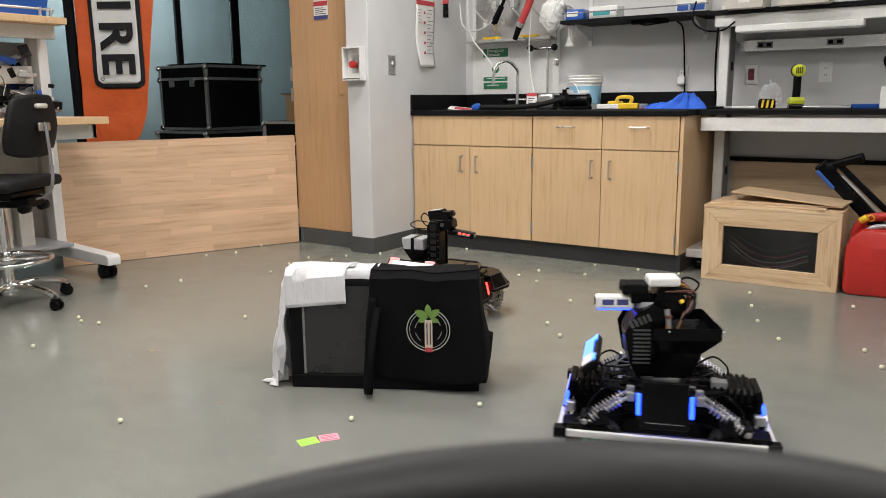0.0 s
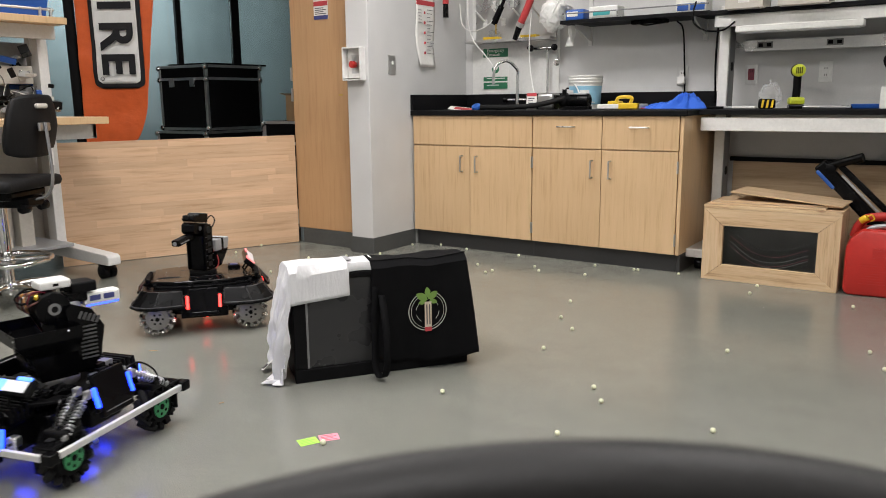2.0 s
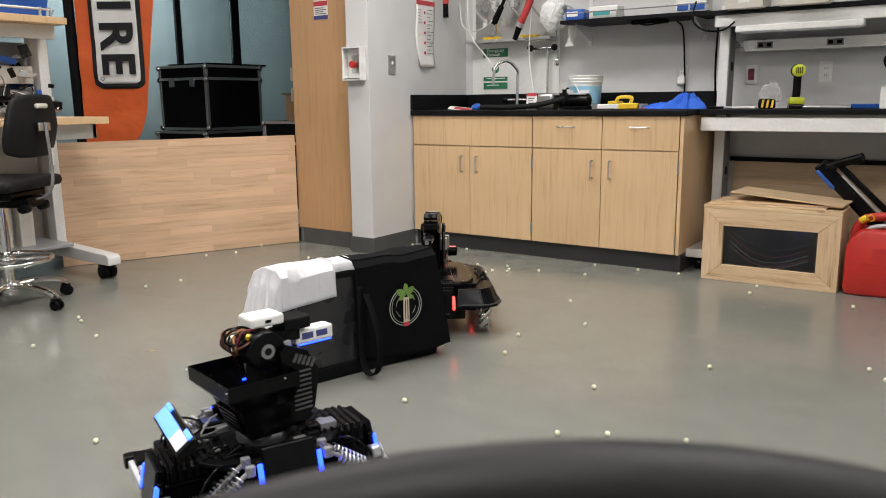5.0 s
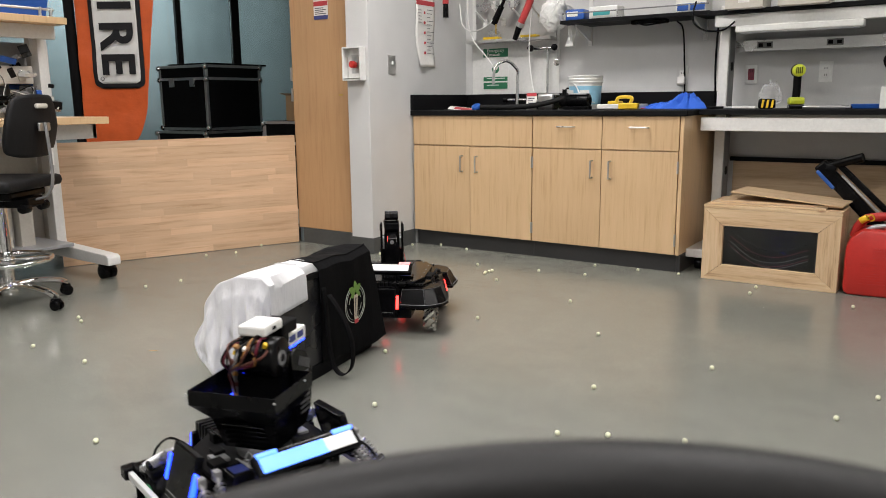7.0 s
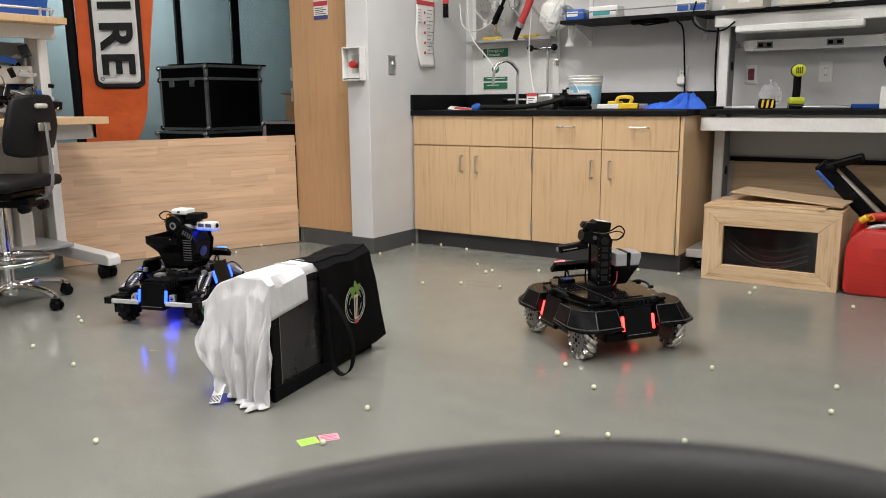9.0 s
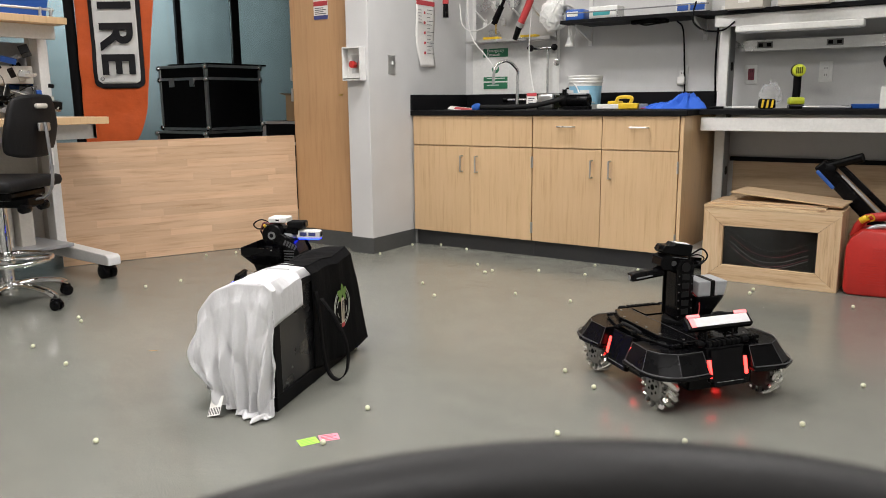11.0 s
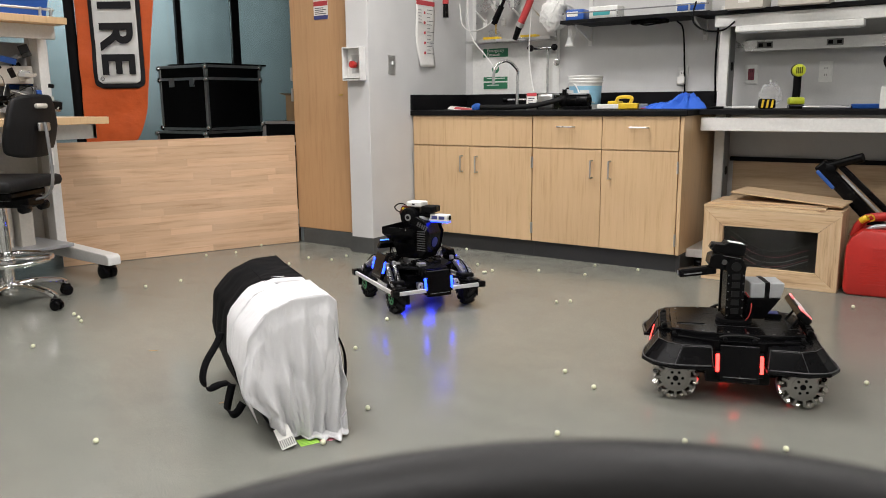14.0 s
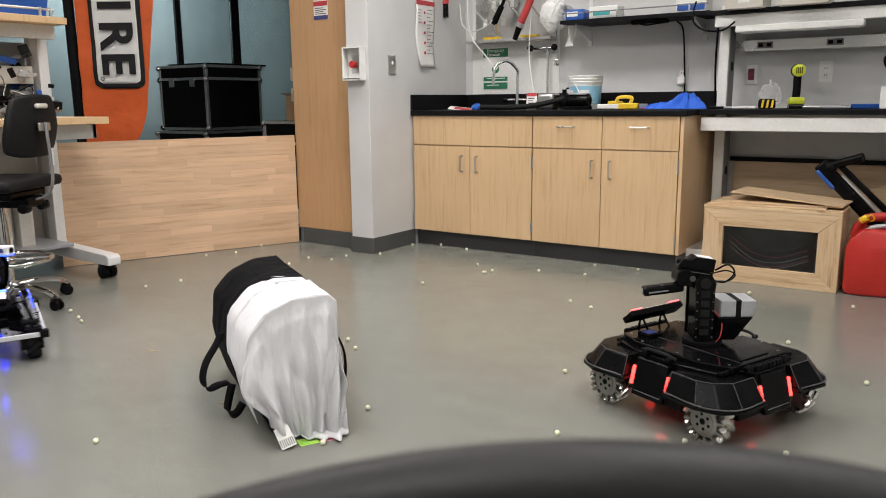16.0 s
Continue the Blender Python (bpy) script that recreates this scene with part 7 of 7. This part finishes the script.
ROLLING = [
    [(0.0, 1.033, -3.003), (0.5, 1.058, -3.049), (1.0, 1.080, -3.078), (1.5, 1.087, -3.116), (2.0, 1.103, -3.130), (16.0, 1.103, -3.130)],
    [(0.0, 1.911, -2.285), (0.5, 1.869, -2.266), (1.0, 1.823, -2.254), (1.5, 1.776, -2.248), (2.0, 1.744, -2.255), (2.5, 1.717, -2.267), (3.0, 1.695, -2.287), (3.5, 1.691, -2.314), (4.0, 1.690, -2.339), (6.5, 1.642, -2.451), (7.0, 1.622, -2.470), (7.5, 1.618, -2.495), (8.0, 1.619, -2.505), (16.0, 1.621, -2.504)],
    [(0.0, 2.579, -1.032), (0.5, 2.535, -1.104), (1.0, 2.491, -1.167), (1.5, 2.463, -1.236), (2.0, 2.443, -1.299), (2.5, 2.413, -1.350), (3.0, 2.397, -1.408), (3.5, 2.392, -1.458), (4.0, 2.408, -1.501), (6.5, 2.446, -1.528), (12.0, 2.448, -1.527), (16.0, 2.621, -1.059)],
    [(0.0, 2.545, -1.875), (0.5, 2.566, -1.933), (1.0, 2.591, -1.991), (1.5, 2.598, -2.041), (2.0, 2.601, -2.083), (2.5, 2.608, -2.121), (3.0, 2.603, -2.156), (3.5, 2.585, -2.177), (4.0, 2.570, -2.187), (6.5, 2.553, -2.202), (16.0, 2.553, -2.202)],
    [(0.0, 2.250, -1.915), (0.5, 2.208, -1.942), (1.0, 2.203, -1.875), (1.5, 2.195, -1.956), (2.0, 2.231, -2.046), (2.5, 2.260, -2.123), (3.0, 2.292, -2.177), (3.5, 2.317, -2.221), (4.0, 2.333, -2.255), (6.5, 2.351, -2.281), (9.0, 2.351, -2.281), (12.0, 2.453, -2.350), (16.0, 2.453, -2.350)],
    [(0.0, 1.803, -1.463), (0.5, 1.806, -1.517), (1.0, 1.807, -1.561), (1.5, 1.812, -1.611), (2.0, 1.821, -1.649), (2.5, 1.821, -1.674), (3.0, 1.829, -1.694), (4.0, 1.829, -1.694), (6.5, 1.391, -1.995), (7.0, 1.312, -2.020), (7.5, 1.243, -2.038), (8.0, 1.183, -2.050), (16.0, 1.183, -2.050)],
    [(0.0, 1.947, -1.027), (0.5, 1.956, -1.022), (1.0, 1.889, -1.150), (1.5, 1.843, -1.262), (2.0, 1.806, -1.346), (2.5, 1.786, -1.417), (3.0, 1.747, -1.470), (3.5, 1.717, -1.527), (4.0, 1.706, -1.580), (6.5, 1.471, -1.453), (7.0, 1.371, -1.419), (7.5, 1.117, -1.245), (8.0, 0.783, -0.987), (8.5, 0.757, -0.988), (16.0, 0.757, -0.988)],
    [(0.0, 1.633, -2.599), (0.5, 1.633, -2.599), (1.0, 1.676, -2.775), (16.0, 1.676, -2.775)],
    [(0.0, 2.889, -1.010), (6.0, 2.931, -1.418), (7.0, 2.893, -1.787), (8.0, 2.890, -1.753), (9.0, 2.872, -1.743), (11.5, 2.936, -1.402), (16.0, 2.936, -1.402)],
    [(0.0, 2.963, -1.194), (6.5, 2.991, -1.474), (7.0, 2.983, -1.533), (7.5, 2.970, -1.592), (8.0, 2.943, -1.643), (9.0, 2.856, -1.498), (11.5, 2.814, -1.984), (12.0, 2.832, -2.027), (13.0, 2.826, -2.075), (13.5, 2.806, -2.088), (16.0, 2.813, -2.130)],
    [(0.0, 2.447, -0.802), (0.5, 2.386, -0.497), (1.0, 2.326, -0.259), (2.0, 2.296, -0.120), (16.0, 2.298, -0.304)],
    [(0.0, 1.677, -1.325), (0.5, 1.662, -1.204), (8.0, 1.969, -1.442), (8.5, 1.979, -1.780), (9.0, 1.979, -1.780), (11.5, 2.009, -1.849), (16.0, 2.009, -1.849)],
    [(0.0, -0.039, -2.396), (3.5, -0.039, -2.396), (7.0, 0.405, -2.737), (12.0, 0.331, -2.791), (13.5, -0.213, -2.394), (16.0, -0.355, -2.343)],
    [(0.0, 1.265, -0.629), (2.0, 0.836, -0.046), (4.0, 1.021, -0.295), (6.5, 0.917, -0.541), (16.0, 0.901, -0.586)],
    [(0.0, 2.364, -0.548), (1.0, 2.177, -0.102), (2.0, 1.606, -0.069), (3.0, 1.045, -0.165), (4.0, 0.996, -0.348), (16.0, 1.732, -0.976)],
    [(0.0, 1.115, -0.558), (1.5, 1.101, -0.339), (3.0, 1.015, -0.261), (6.5, 0.919, -0.540), (16.0, 1.083, -1.980)],
]


def pellet(x, y):
    ob = new("pellet", me_)
    ob.location = (x, y, 0.0085)
    return tagged(ob, "small pale yellow plastic pellet on the floor", "pellet", "pellets on the floor")


for x, y in STILL:
    pellet(x, y)
ROLLERS = [(pellet(r[0][1], r[0][2]), r) for r in ROLLING]


# ---- movement ----
# seconds, x, y, heading in degrees, turret heading in degrees
RED_ROWS = [
    (0.0, 1.17, -1.46, 274.0, 10), (0.5, 1.316, -1.328, 219.0, -22), (1.0, 1.203, -1.4, 164.0, -45), (1.5, 0.836, -1.674, 109.0, -56),
    (2.0, 0.301, -2.071, 50.2, -72), (2.5, 0.094, -2.22, 8.4, -72), (3.0, 0.217, -2.04, -26.6, -67), (3.5, 0.636, -1.748, -88.1, -74),
    (4.0, 1.12, -1.511, -140.4, -82), (4.6, 1.2, -1.47, -195.0, -70), (5.3, 1.18, -1.55, -260.0, -60), (5.9, 1.14, -1.64, -316.0, -55),
    (6.5, 1.1, -1.691, -371.1, -52), (7.0, 1.019, -1.586, -422.8, -52),
    (7.5, 1.165, -1.458, -474.5, -80), (8.0, 1.712, -1.396, -527.7, -130), (8.5, 2.048, -1.486, -567.7, -138), (9.0, 1.951, -1.386, -576.0, -134),
    (9.6, 2.03, -1.42, -620.0, -128), (10.3, 2.2, -1.55, -690.0, -130), (10.9, 2.35, -1.69, -748.0, -132),
    (11.5, 2.461, -1.825, -807.4, -133), (12.0, 2.404, -2.106, -859.3, -137), (12.5, 2.483, -2.3, -918.0, -138), (13.0, 2.479, -2.264, -955.6, -146),
    (13.5, 2.485, -1.902, -1007.6, -150), (14.0, 2.53, -1.609, -1060.4, -152), (14.5, 2.545, -1.628, -1117.2, -150), (15.0, 2.511, -1.917, -1171.8, -150),
    (15.5, 2.506, -1.957, -1226.8, -150), (16.0, 2.507, -1.909, -1283.0, -146)]
BLUE_ROWS = [
    (0.0, 2.494, -2.245, 200.3, 210), (0.5, 2.119, -2.414, 128.2, 150), (1.0, 1.627, -2.421, 65.9, 115), (1.5, 1.306, -2.834, 1.5, 96),
    (2.0, 1.04, -3.192, -73.6, 80), (2.5, 0.735, -3.356, -145.6, 55), (3.0, 0.785, -3.385, -210.0, 48), (3.5, 1.114, -3.427, -274.2, 46), (4.0, 1.377, -3.315, -340.0, 50),
    (4.5, 1.6, -3.22, -408.0, 60), (5.0, 1.82, -3.13, -475.0, 75), (5.5, 2.03, -3.06, -542.0, 95), (6.0, 2.2, -3.02, -610.0, 112),
    (6.5, 2.301, -3.031, -676.0, 124), (7.0, 1.875, -3.176, -736.0, 108), (7.5, 1.138, -3.112, -802.6, 60), (8.0, 0.527, -2.971, -880.3, 38),
    (8.5, 0.154, -2.567, -931.8, 26), (9.0, 0.125, -2.034, -970.7, 14), (9.4, 0.17, -1.9, -1020.0, 14), (9.8, 0.3, -1.82, -1085.0, 16), (10.2, 0.45, -1.8, -1160.0, 18),
    (10.6, 0.6, -1.88, -1240.0, 20), (11.05, 0.72, -2.0, -1330.0, 22),
    (11.5, 0.753, -2.142, -1416.0, 24), (12.0, 0.528, -2.528, -1471.9, 19), (12.5, 0.265, -2.323, -1514.3, 14), (13.0, 0.317, -1.793, -1566.0, 9),
    (13.5, 0.639, -1.352, -1591.3, 4), (14.0, 0.922, -1.272, -1650.2, 4), (14.5, 0.727, -1.356, -1680.9, 9), (15.0, 0.479, -1.689, -1730.5, 14),
    (15.5, 0.121, -2.261, -1779.6, 19), (16.0, -0.08, -2.891, -1825.0, 24)]


def track_at(rows, t):
    """x, y and heading between rows, by a smooth curve through them."""
    i = max(k for k in range(len(rows) - 1) if rows[k][0] <= t or k == 0)
    a, b = rows[max(i - 1, 0)], rows[i]
    c, d = rows[i + 1], rows[min(i + 2, len(rows) - 1)]
    h = c[0] - b[0]
    u = min(1.0, max(0.0, (t - b[0]) / h))
    out = []
    for k in (1, 2, 3, 4):
        m0 = (c[k] - a[k]) / (c[0] - a[0]) * h
        m1 = (d[k] - b[k]) / (d[0] - b[0]) * h
        out.append((2 * u ** 3 - 3 * u * u + 1) * b[k] + (u ** 3 - 2 * u * u + u) * m0 + (3 * u * u - 2 * u ** 3) * c[k] + (u ** 3 - u * u) * m1)
    return out


def drive(robot, turret, wheels, rows, lx, ly):
    times = [k * 0.1 for k in range(161)]
    track = [track_at(rows, t) for t in times]
    walk(robot, [(t, pose(x, y, 0, 0, 0, a)) for t, (x, y, a, g) in zip(times, track)])
    walk(turret, [(t, pose(0, 0, 0, 0, 0, g - a)) for t, (x, y, a, g) in zip(times, track)])
    for w, sx, sy in wheels:
        turn, keys = 0.0, []
        place = w.location.copy()
        for i, t in enumerate(times):
            if i:
                (x0, y0, a0, _), (x1, y1, a1, _) = track[i - 1], track[i]
                am = radians((a0 + a1) / 2)
                vx = (x1 - x0) * math.cos(am) + (y1 - y0) * math.sin(am)
                vy = -(x1 - x0) * math.sin(am) + (y1 - y0) * math.cos(am)
                step = (vx - sx * sy * vy - sy * (lx + ly) * radians(a1 - a0)) / WHEEL_R
                turn += math.degrees(max(-1.4, min(1.4, step)))
            keys.append((t, pose(*place, 0, turn, 0)))
        walk(w, keys)


def motions():
    drive(RED, RED_TURRET, RED_WHEELS, RED_ROWS, 0.194, 0.2)
    drive(BLUE, BLUE_TURRET, BLUE_WHEELS, BLUE_ROWS, 0.179, 0.185)
    for ob in (tv, tote, shirt):
        walk(ob, [(t, pose(x, y, 0, 0, 0, a)) for t, x, y, a in BOX_ROWS])
    for ob, rows in ROLLERS:
        walk(ob, [(t, pose(x, y, 0.0085)) for t, x, y in rows])


motions()
